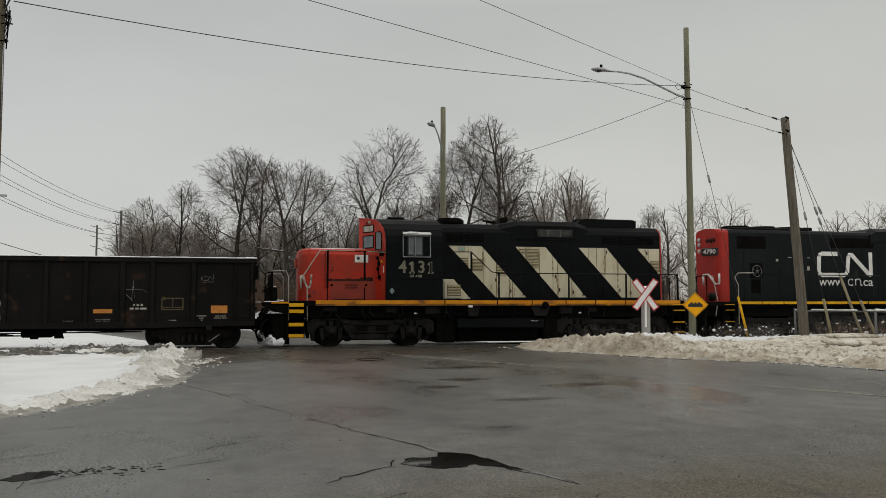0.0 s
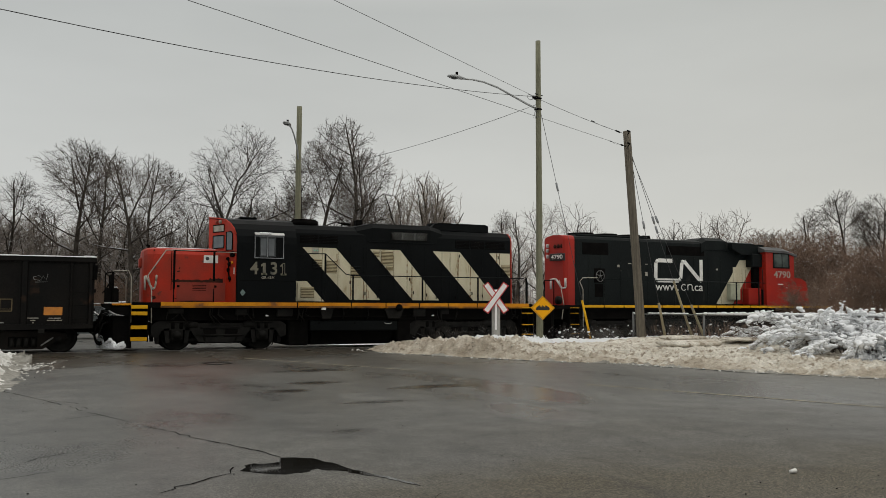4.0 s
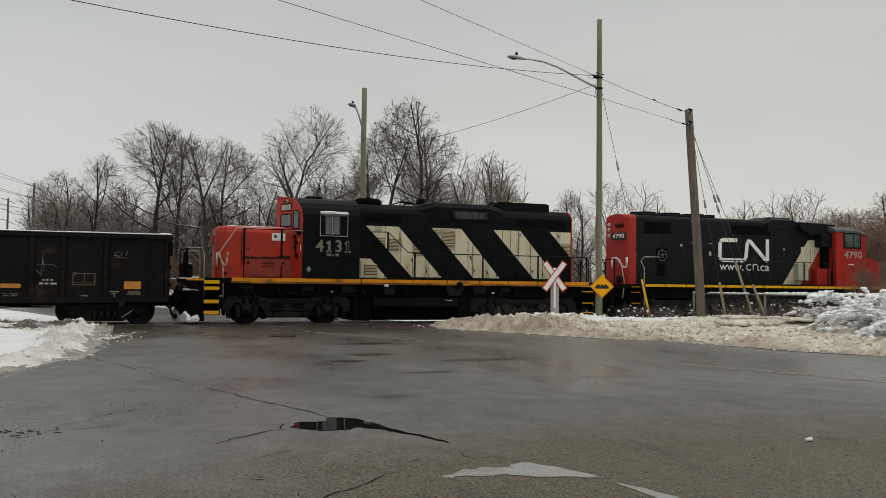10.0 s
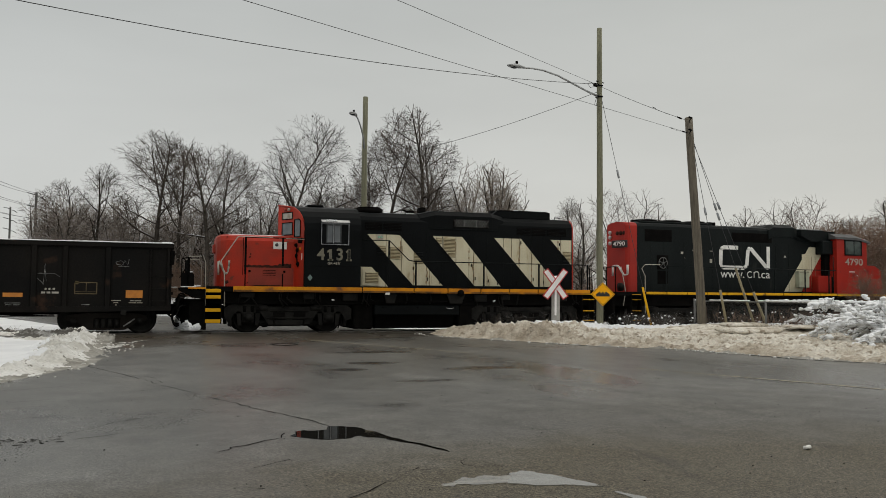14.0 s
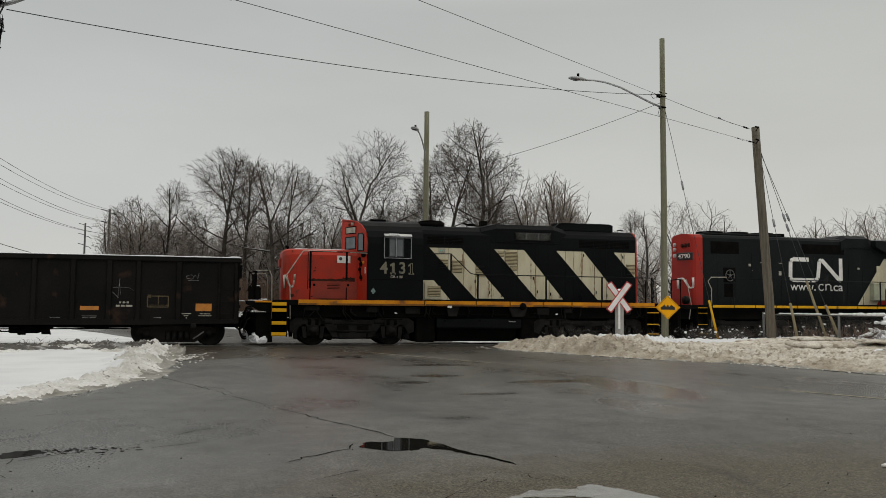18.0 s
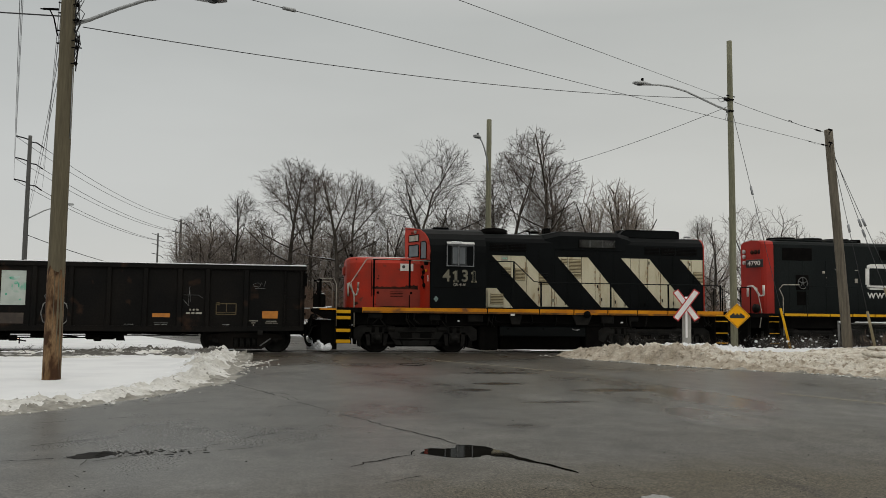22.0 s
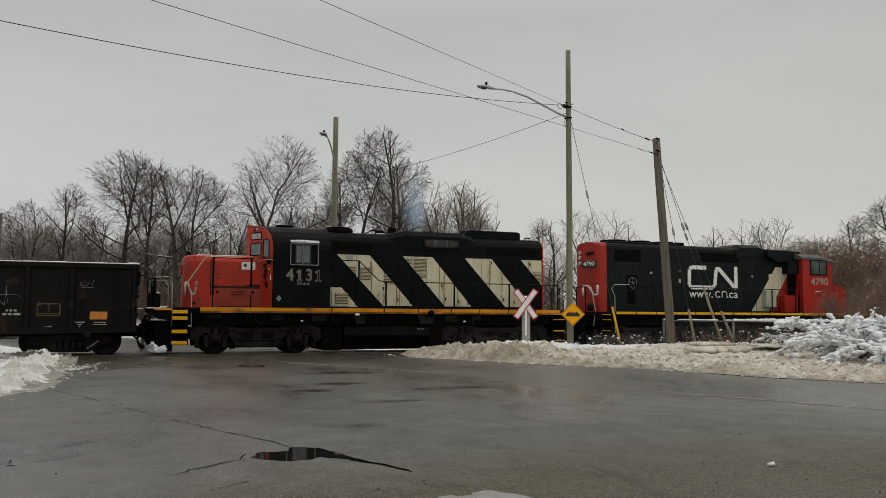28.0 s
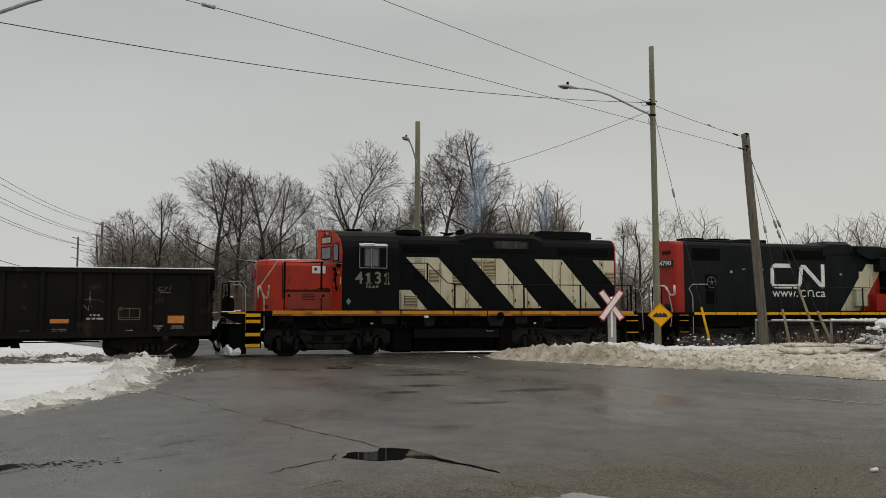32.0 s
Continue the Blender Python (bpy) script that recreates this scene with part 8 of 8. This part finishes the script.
for i, (x, y, h, k) in enumerate([(21.4, 38.5, 6.6, 0), (23.9, 39.5, 5.6, 1), (25.2, 40, 5.2, 2), (29.4, 47, 8.6, 2), (31.9, 47, 7.7, 0), (32.9, 48, 7.2, 1), (34.2, 48, 6.2, 1), (26.8, 48, 6.4, 1), (38.4, 47, 7.6, 1), (39.4, 47.5, 7.9, 0), (43.0, 47, 8.8, 2), (44.0, 48, 8.4, 0), (46.6, 48, 7.6, 1)]):
    plant("young_tree", THIN[k], x, y, 0, (h / 8 * 1.2, h / 8 * 1.2, h / 8), tr.uniform(0, 360), "thin leafless young tree close behind the rails", "tree", "thicket behind the rails")
for i, (x, y, h) in enumerate([(18.3, 47.3, 8.8), (19.1, 46.5, 9.9), (19.9, 47, 10.0), (20.7, 46.6, 8.8)]):
    plant("brush_shrub", BRUSH[i % 2], x, y, 0, (h / 8, h / 8, h / 8), tr.uniform(0, 360), "tall leafless brown clump of many thin stems", "shrub", "brown brush")
for i, (x, y, h) in enumerate([(21.0, 37, 2.2), (22.6, 38, 2.0), (24.6, 38, 2.4)]):
    plant("brush_shrub", SNOWTALL[i % 2], x, y, 0, (h / 4 * 1.1, h / 4 * 1.1, h / 4), tr.uniform(0, 360), "leafless shrub dusted with snow close behind the rails", "shrub", "brown brush")
for i in range(34):
    y = tr.uniform(48.5, 55)
    x = -0.42 * (y - 44) + 4.2 + i * 0.2 + tr.uniform(-0.4, 0.4)
    h = tr.uniform(2.0, 3.6)
    plant("brush_shrub", SHRUB[i % 2], x, y, 0, (h / 4 * 1.3, h / 4 * 1.3, h / 4), tr.uniform(0, 360), "leafless brown undergrowth shrub close behind the rails", "shrub", "undergrowth")
for i in range(26):
    x = -5.5 + i * 1.3 + tr.uniform(-0.4, 0.4)
    h = tr.uniform(2.2, 4.0)
    y = tr.uniform(47, 58)
    if abs(x + 0.42 * (y - 44) + 0.9) < 4.3:
        continue
    plant("brush_shrub", SHRUB[i % 2], x, y, 0, (h / 4 * 1.3, h / 4 * 1.3, h / 4), tr.uniform(0, 360), "leafless brown undergrowth shrub beneath trees", "shrub", "undergrowth")
for i, (x, y, h) in enumerate([(49.2, 48, 7.6), (52.2, 47, 9.3), (55.4, 46.5, 10.9), (57.6, 45, 10.6), (61, 48, 10)]):
    k = h / 10
    plant("bare_tree", TREES[(i + 1) % 5], x, y, 0, (k * 1.1, k * 1.1, k), tr.uniform(0, 360), "leafless tree behind brown brush", "tree", "trees behind the rails", "dead_leaves")
for i in range(50):
    x = tr.uniform(35, 60) if i % 4 else tr.uniform(32, 38)
    y = tr.uniform(31.5, 44)
    h = tr.uniform(3.6, 6.6) * (0.6 if x < 37 else 1)
    plant("brush_shrub", SHRUB[i % 2], x, y, 0, (h / 4 * 1.2, h / 4 * 1.2, h / 4), tr.uniform(0, 360), "dense leafless brown shrub", "shrub", "brown brush")
for i, (x, y, h) in enumerate([(34.5, 36, 4.6), (35.5, 34, 5.0), (36.5, 37, 5.6), (37.4, 34.5, 5.8), (38.5, 38, 6.2), (39.5, 36, 6.3), (40.5, 40, 6.6), (42, 39, 6.8), (36, 39, 5.0), (41.5, 36.5, 6.6), (43.5, 41, 7)]):
    plant("brush_shrub", SNOWTALL[i % 2], x, y, 0, (h / 4 * 1.2, h / 4 * 1.2, h / 4), tr.uniform(0, 360), "leafless brown shrub with snow along its branches", "shrub", "brown brush")
for i, (x, y, h) in enumerate([(27.6, 25.3, 2.6), (29.0, 25.0, 3.3), (30.2, 25.2, 3.4), (31.0, 25.6, 3.4), (31.8, 24.4, 3.9), (32.9, 25.4, 4.6), (33.6, 23.6, 4.2), (34.6, 25.2, 5.0), (35.6, 23.6, 4.8), (36.8, 25.0, 5.2), (38.0, 23.4, 5.0), (32.4, 22.6, 3.0), (34.0, 21.6, 3.4), (36.0, 21.4, 4.0)]):
    plant("brush_shrub", SNOWTALL[i % 2], x, y, 0.1, (h / 4 * 1.1, h / 4 * 1.1, h / 4), tr.uniform(0, 360), "tall leafless shrub with snow on its twigs", "shrub", "shrubs by the fence")
for i, (x, y, h) in enumerate([(18.7, 15.6, 1.25), (19.2, 13.8, 1.3), (18.9, 12.4, 1.2), (19.8, 11.6, 1.4), (20.4, 10.4, 1.4), (19.9, 14.7, 1.3), (20.1, 18.2, 0.8), (19.7, 17.2, 1.3), (18.8, 16.4, 1.25), (19.0, 14.9, 1.2)]):
    plant("snowy_shrub", SNOWHEAVY[i % 3], x, y, right_h(x, y) - 0.03, (h / 2 * 1.25, h / 2 * 1.4, h / 2), tr.uniform(0, 360), "shrub weighed down by clumps of snow beside a fence", "shrub", "shrubs by the fence")
for i in range(30):
    u = 0.28 + 0.72 * (i / 29) ** 0.9
    x = 20.0 + 7.5 * tr.random() * (0.35 + 0.65 * u)
    y = 23.0 - 12.0 * u + tr.uniform(-0.6, 0.6)
    h = (0.7 + 0.65 * u) * tr.uniform(0.75, 1.15)
    plant("snowy_shrub", SNOWHEAVY[i % 3] if u > 0.3 and i % 4 else SNOWSHRUB[i % 2], x, y, right_h(x, y) - 0.03, (h / 2 * 1.4, h / 2 * 1.4, h / 2), tr.uniform(0, 360), "low shrub bent under clumps of snow", "shrub", "shrubs by the fence")

woods = Shape()
for i in range(2400):
    x, y = tr.uniform(-20, 70), tr.uniform(58, 84)
    if x < -9 - (y - 58) * 0.35 or abs(x + 0.42 * (y - 44) + 0.9) < 5.5 or 0.54 * y < x < 0.65 * y and i % 4:
        continue
    h = tr.uniform(2.5, 7.5) * (0.66 if x > 22 else 1.0)
    lean = (tr.gauss(0, 0.25), tr.gauss(0, 0.25))
    woods.tube([(x, y, -0.1), (x + lean[0] * 0.4, y, h * 0.5), (x + lean[0], y + lean[1], h)], tr.uniform(0.035, 0.1), 3, 0.014, False)
    for k in range(5):
        s = tr.uniform(0.3, 0.95)
        a = tr.uniform(0, 6.28)
        ln = tr.uniform(0.6, 1.6)
        woods.tube([(x + lean[0] * s, y + lean[1] * s, h * s), (x + lean[0] * s + ln * math.cos(a), y + lean[1] * s + ln * math.sin(a), h * s + ln * 0.7)], 0.018, 3, 0.006, False)
tagged(part("far_woods", woods, GREYTWIG, fix=False), "dense leafless woods far behind the rails", "woods", kind="stuff")

# ---- road surface details ----
def flat_patch(name, pts, z, mat, label, category, wob=0.03, kind="structure", rounds=2):
    rnd = random.Random(len(pts) + int(abs(pts[0][0]) * 100))
    for _ in range(rounds):
        out = []
        for (xa, ya), (xb, yb) in zip(pts, pts[1:] + pts[:1]):
            out += [(xa, ya), ((xa + xb) / 2 + rnd.gauss(0, wob), (ya + yb) / 2 + rnd.gauss(0, wob))]
        pts, wob = out, wob * 0.5
    ob = part(name, Shape().prism(pts, "z", -0.02, z), mat)
    return tagged(ob, label, category, kind=kind)


flat_patch("puddle", [(1.41, 7.37), (1.49, 7.6), (1.59, 7.67), (1.69, 7.61), (1.83, 7.64), (1.9, 7.86), (2.02, 7.82), (2.18, 7.68), (2.28, 7.42), (2.34, 7.08), (2.44, 6.78), (2.58, 6.48), (2.66, 6.16), (2.52, 6.5), (2.34, 6.84), (2.25, 7.02), (2.08, 7.2), (1.98, 7.1), (1.9, 7.06), (1.75, 7.06), (1.6, 7.16)], 0.005, WATER, "dark puddle lying in a crack of the road", "puddle", 0.015)
flat_patch("puddle", [(2.81, 5.17), (2.94, 5.24), (3.03, 5.12), (3.17, 4.91), (3.25, 4.75), (3.31, 4.56), (3.16, 4.63), (3.06, 4.69), (2.84, 4.73), (2.66, 4.85), (2.74, 5.0)], 0.007, MELT, "pale milky melt-water puddle on the asphalt", "puddle", 0.012)
flat_patch("puddle", [(2.16, 4.94), (2.27, 5.0), (2.4, 5.15), (2.49, 5.1), (2.61, 5.16), (2.7, 5.1), (2.84, 5.12), (2.72, 4.88), (2.45, 4.88), (2.32, 4.92), (2.23, 4.88)], 0.005, SHALLOW, "shallow streaky melt water beside a paler puddle", "puddle", 0.018)
flat_patch("puddle", [(3.3, 4.39), (3.36, 4.32), (3.43, 4.21), (3.48, 4.0), (3.51, 3.73), (3.47, 3.3), (3.4, 3.55), (3.36, 3.9), (3.33, 4.19)], 0.006, MELT, "narrow streak of pale melt water", "puddle", 0.01)
flat_patch("damp_patch", [(-1.97, 7.52), (-1.93, 7.7), (-1.84, 7.82), (-1.72, 7.86), (-1.6, 7.78), (-1.55, 7.68), (-1.64, 7.56), (-1.74, 7.46), (-1.88, 7.44)], 0.004, DAMP, "small dark damp hollow in the asphalt", "damp patch", 0.025, rounds=2)
rnd7 = random.Random(7)
specks = Shape()
for k in range(120):
    u = rnd7.random() ** 1.6
    cx, cy, r = -1.72 + 1.05 * u, 7.68 + 0.1 * u + rnd7.gauss(0, 0.09 + 0.06 * u), 0.004 + 0.014 * rnd7.random() ** 2
    q = [(cx + r * 1.6 * math.cos(a) * rnd7.uniform(0.6, 1.3), cy + r * math.sin(a) * rnd7.uniform(0.6, 1.3)) for a in (0, 1.05, 2.1, 3.15, 4.2, 5.25)]
    specks.prism(q, "z", -0.02, 0.004)
tagged(part("damp_specks", specks, DAMP), "spray of small dark pits in the asphalt", "damp patch", kind="stuff")


def crack(points, w, gaps=0.0, name="road_crack"):
    rnd = random.Random(int(points[0][0] * 77 + points[0][1] * 13))
    pts = []
    for (xa, ya), (xb, yb) in zip(points, points[1:]):
        n = max(2, int(math.hypot(xb - xa, yb - ya) / 0.12))
        for k in range(n):
            pts.append((xa + (xb - xa) * k / n + rnd.gauss(0, 0.018), ya + (yb - ya) * k / n + rnd.gauss(0, 0.018)))
    pts.append(points[-1])
    vs, fs = [], []
    for i, (x, y) in enumerate(pts):
        a, b = pts[max(i - 1, 0)], pts[min(i + 1, len(pts) - 1)]
        d = Vector((b[0] - a[0], b[1] - a[1])).normalized()
        ww = w * rnd.uniform(0.35, 1.3)
        vs += [(x - d.y * ww, y + d.x * ww, 0.004), (x + d.y * ww, y - d.x * ww, 0.004)]
        if i and 0.5 + noise.noise((x * 1.7, y * 1.7, 5)) > gaps:
            k = 2 * i
            fs.append((k - 2, k - 1, k + 1, k))
    tagged(part(name, Shape().add(vs, fs), CRACK), "narrow dark crack in the asphalt", "crack", "road cracks", "structure")


crack([(-1.25, 16.4), (-0.93, 15.6), (-0.42, 14.28), (-0.01, 13.05), (0.34, 12.06), (0.79, 10.8), (1.26, 9.53), (1.59, 8.79), (1.9, 7.88)], 0.009, 0.12)
crack([(-0.42, 14.28), (0.05, 13.6), (0.2, 12.9), (0.34, 12.06)], 0.006, 0.4)
crack([(2.64, 6.2), (2.72, 5.95), (2.86, 5.4)], 0.004, 0.45)
crack([(2.72, 5.95), (2.6, 5.6), (2.7, 5.45), (2.84, 5.5)], 0.004, 0.4)
crack([(1.75, 8.08), (1.61, 7.82), (1.4, 7.83), (1.3, 7.3), (1.03, 7.1), (0.67, 6.72)], 0.009, 0.25)
crack([(2.07, 6.47), (1.87, 6.27), (1.69, 6.17), (1.38, 6.28), (1.08, 6.12), (0.9, 5.96)], 0.007, 0.4)
crack([(-1.8, 7.2), (-0.83, 8.0), (-0.48, 8.33), (-0.27, 8.77), (-0.04, 8.96)], 0.006, 0.5)
crack([(-3.0, 10.1), (-1.21, 10.94), (-0.6, 11.26), (-0.17, 11.61), (0.34, 11.94)], 0.007, 0.45)
crack([(-3.2, 11.6), (-1.39, 12.39), (-0.71, 12.7), (-0.1, 13.08)], 0.006, 0.5)
crack([(-2.6, 8.2), (-1.2, 9.3), (-0.5, 9.5)], 0.006, 0.55)
crack([(-3.6, 7.0), (-2.6, 7.35), (-1.95, 7.5)], 0.006, 0.35)
crack([(-0.6, 7.75), (-0.1, 8.0)], 0.005, 0.5)
crack([(-1.75, 7.4), (-1.75, 7.0), (-1.62, 6.5)], 0.005, 0.4)
crack([(0.2, 5.6), (0.9, 5.2), (1.6, 5.4), (2.3, 5.5)], 0.006, 0.5)
crack([(1.2, 4.6), (1.9, 5.2), (2.2, 5.6)], 0.006, 0.5)


def painted(points, w, label):
    vs, fs = [], []
    for i, (x, y) in enumerate(points):
        a, b = points[max(i - 1, 0)], points[min(i + 1, len(points) - 1)]
        d = Vector((b[0] - a[0], b[1] - a[1])).normalized()
        vs += [(x - d.y * w, y + d.x * w, 0.006), (x + d.y * w, y - d.x * w, 0.006)]
        if i:
            k = 2 * i
            fs.append((k - 2, k - 1, k + 1, k))
    tagged(part("lane_line", Shape().add(vs, fs), LINEYEL), label, "road marking", kind="structure")


painted([(4.4, 23.8), (4.72, 23.1), (5.83, 20.75), (6.78, 18.73), (7.2, 17.7)], 0.04, "worn pale centre line on the road")
painted([(9.0, 13.2), (9.52, 11.95), (10.2, 10.5), (10.6, 9.54), (10.97, 8.6), (11.25, 7.9), (12.8, 4.0), (16.0, -4.0)], 0.04, "worn pale centre line on the road")

litter = thing("crumpled_cup", 5.92, 5.33, 0.0, "small crumpled white paper cup lying on the road", "litter")
part("cup", Shape().tube([(-0.04, 0, 0.02), (0, 0.01, 0.019), (0.035, 0.016, 0.021)], 0.015, 10, 0.021), WHITE, litter)
man = thing("manhole_cover", 3.41, 21.7, 0.0, "round iron manhole cover flush with the asphalt", "manhole cover")
part("cover", Shape().tube([(0, 0, -0.05), (0, 0, 0.008)], 0.3, 28), APRON, man)
ring = [(0.33 * math.cos(2 * math.pi * k / 32), 0.33 * math.sin(2 * math.pi * k / 32), 0.004) for k in range(33)]
part("frame_ring", Shape().tube(ring, 0.014, 6, caps=False), DARK, man)

# ---- a car waiting beyond the crossing ----
CARPAINT = material("car_paint", (0.02, 0.032, 0.03), 0.3, color2=(0.026, 0.04, 0.037), scale=2.0, coat=0.5)
TYRE = material("tyre", (0.012, 0.012, 0.012), 0.85)


def hatchback():
    C = thing("car", 0, 42, 0, "dark green-grey hatchback car on the road behind the train", "car")
    side = [(-2.1, 0.35), (-2.15, 0.7), (-2.05, 0.9), (-0.95, 1.0), (1.75, 1.02), (2.05, 0.9), (2.1, 0.4), (1.7, 0.25), (-1.7, 0.25)]
    part("body", Shape().loft([[(x, y, z * (1 if abs(y) < 0.8 else 0.98)) for x, z in side] for y in (-0.86, -0.8, 0.8, 0.86)]), CARPAINT, C)
    roof = [(-0.95, 1.0), (-0.25, 1.42), (0.9, 1.46), (1.6, 1.3), (1.8, 1.0)]
    part("greenhouse", Shape().loft([[(x, -0.78 + 0.14 * (z - 1.0) / 0.46, z) for x, z in roof], [(x, 0.78 - 0.14 * (z - 1.0) / 0.46, z) for x, z in roof]]), GLASS, C)
    part("roof", Shape().box(-0.2, 1.35, -0.62, 0.62, 1.42, 1.48, 0.02), CARPAINT, C)
    for y in (-0.72, 0.72):
        part("window_trim", Shape().tube([(-0.95, y * 1.08, 1.01), (-0.25, y * 0.93, 1.43), (0.9, y * 0.92, 1.47), (1.65, y * 0.96, 1.3)], 0.03, 5), ALUM, C)
        part("mirror", Shape().box(-0.75, -0.6, y * 1.2 - 0.08, y * 1.2 + 0.08, 1.0, 1.12, 0.03), CARPAINT, C)
        part("headlight", Shape().box(-2.14, -1.95, y - 0.15, y + 0.12, 0.68, 0.82, 0.03), ALUM, C)
        part("tail_light", Shape().box(1.98, 2.1, y - 0.1, y + 0.1, 0.75, 0.95, 0.02), SIGNRED, C)
    part("grille", Shape().box(-2.17, -2.12, -0.5, 0.5, 0.5, 0.68, 0.02), TYRE, C)
    part("plate_bar", Shape().box(-2.19, -2.16, -0.15, 0.15, 0.42, 0.5, 0.005), WHITE, C)
    for x in (-1.3, 1.3):
        for y in (-0.8, 0.8):
            w = part("wheel", Shape().tube([(0, -0.1, 0), (0, 0.1, 0)], 0.32, 22), TYRE, C, at=pose(x, y, 0.32))
            sp = Shape().tube([(0, -0.115, 0), (0, 0.115, 0)], 0.06, 10)
            for k in range(5):
                a = 2 * math.pi * k / 5
                sp.tube([(0, 0, 0), (0.2 * math.cos(a), 0, 0.2 * math.sin(a))], 0.05, 6)
            part("rim", sp.tube([(0, -0.11, 0), (0, 0.11, 0)], 0.14, 10), ALUM, w)
            car_wheels.append((w, x, y))
    return C


car_wheels = []
car = hatchback()

# ---- thin exhaust haze over the older locomotive ----
def haze_material():
    m = bpy.data.materials.new("exhaust_haze")
    m.use_nodes = True
    n, l = m.node_tree.nodes, m.node_tree.links
    n.clear()
    co = n.new("ShaderNodeTexCoord")
    ln = n.new("ShaderNodeVectorMath")
    ln.operation = "LENGTH"
    mp = n.new("ShaderNodeMapping")
    mp.inputs["Scale"].default_value = (1.35, 0.0, 1.15)
    l.new(co.outputs["Object"], mp.inputs["Vector"])
    l.new(mp.outputs[0], ln.inputs[0])
    tx = n.new("ShaderNodeTexNoise")
    tx.inputs["Scale"].default_value = 2.4
    l.new(co.outputs["Object"], tx.inputs["Vector"])
    ad = n.new("ShaderNodeMath")
    ad.operation = "MULTIPLY_ADD"
    l.new(tx.outputs["Fac"], ad.inputs[0])
    ad.inputs[1].default_value = 0.7
    l.new(ln.outputs["Value"], ad.inputs[2])
    r = n.new("ShaderNodeMapRange")
    r.interpolation_type = "SMOOTHSTEP"
    for k, v in zip(("From Min", "From Max", "To Min", "To Max"), (0.3, 1.15, 0.33, 0.0)):
        r.inputs[k].default_value = v
    l.new(ad.outputs[0], r.inputs["Value"])
    mx = n.new("ShaderNodeMixShader")
    df = n.new("ShaderNodeBsdfDiffuse")
    df.inputs["Color"].default_value = (0.46, 0.59, 0.77, 1)
    l.new(r.outputs[0], mx.inputs[0])
    l.new(n.new("ShaderNodeBsdfTransparent").outputs[0], mx.inputs[1])
    l.new(df.outputs[0], mx.inputs[2])
    l.new(mx.outputs[0], n.new("ShaderNodeOutputMaterial").inputs["Surface"])
    return m


HAZE = haze_material()
exhaust = thing("exhaust_smoke", 10.0, YT, 3.2, "thin bluish exhaust haze above the running locomotive", "smoke")
puff = Shape().blob(0, 0, 0, 0.74, 0.2, 0.84, 0.0, 16, 10)
shell = [f for f in puff.f if sum(puff.v[k][1] for k in f) < -1e-6]
puff_mesh = Shape().add(puff.v, shell, True).mesh("smoke_puff", HAZE, False)
PUFFS = []
# where each puff rests in the hood, when it starts to rise, and where it has got to later
for k, (x0, start, *later) in enumerate(((0.3, 26.4, (27.6, 0.4, 1.9), (30, 0.15, 1.95), (32, -0.5, 1.95)), (0.3, 26.2, (27.6, 0.5, 2.4), (30, 0.3, 2.65), (32, -0.35, 2.7)),
                                         (0.3, 26.0, (27.7, 0.55, 2.8), (30, 0.4, 3.3), (32, -0.25, 3.5)), (0.3, 26.8, (28.5, 0.6, 3.0), (30, 0.5, 3.7), (32, -0.15, 4.2)),
                                         (0.3, 26.3, (27.6, 0.75, 2.1), (30, 0.7, 2.5), (32, 0.05, 2.9)), (2.2, 28.9, (30, 2.2, 1.8), (32, 2.45, 2.1)), (2.2, 29.3, (30.9, 2.45, 2.1), (32, 2.6, 2.75)))):
    y = 0.05 * k - 0.15
    ob = part("smoke_puff", puff_mesh, HAZE, exhaust)
    ob.matrix_basis = pose(x0, y, 0)
    PUFFS.append((ob, [(0, pose(x0, y, 0)), (start, pose(x0, y, 0))] + [(t, pose(x, y, z)) for t, x, z in later]))


# ---- what moves ----
PUSH = [(0, 0), (28.5, 0), (29, -0.045), (29.5, -0.13), (30, -0.215), (30.5, -0.3), (31, -0.39), (31.5, -0.48), (32, -0.57)]
LAG = [(0, 0), (28.5, 0), (29, -0.045), (29.5, -0.13), (30, -0.21), (30.5, -0.275), (31, -0.34), (31.5, -0.42), (32, -0.5)]
# the car: rolls up to the crossing, waits, turns back and drives off along the far road
CAR = [(0, -7.5, 60.0, 112), (1.5, -3.6, 50.5, 112), (2.4, -1.3, 44.8, 114), (2.9, 0.1, 41.7, 134), (3.3, 0.55, 41.0, 147), (4.2, 0.62, 40.95, 149), (7.4, 0.62, 40.95, 149),
       (8.4, -0.6, 42.4, 136), (10.0, -3.2, 49.0, 114), (15.0, -14.0, 76.0, 112), (20, -26.0, 106.0, 112), (32, -58.0, 186.0, 112)]


def motions():
    for ob, x0, rows, wheels in ((loco_1, 8.95, PUSH, W1), (wagon, -7.9, PUSH, WG), (loco_2, 24.6, LAG, W2)):
        walk(ob, [(t, pose(x0 + s, YT, 0)) for t, s in rows])
        for w, x, y, r in wheels:
            walk(w, [(t, pose(x, y, r + 0.02, 0, math.degrees(s / r), 0)) for t, s in rows])
    for ob, rows in PUFFS:
        walk(ob, rows)
    walk(car, [(t, pose(x, y, 0, 0, 0, a)) for t, x, y, a in CAR])


motions()
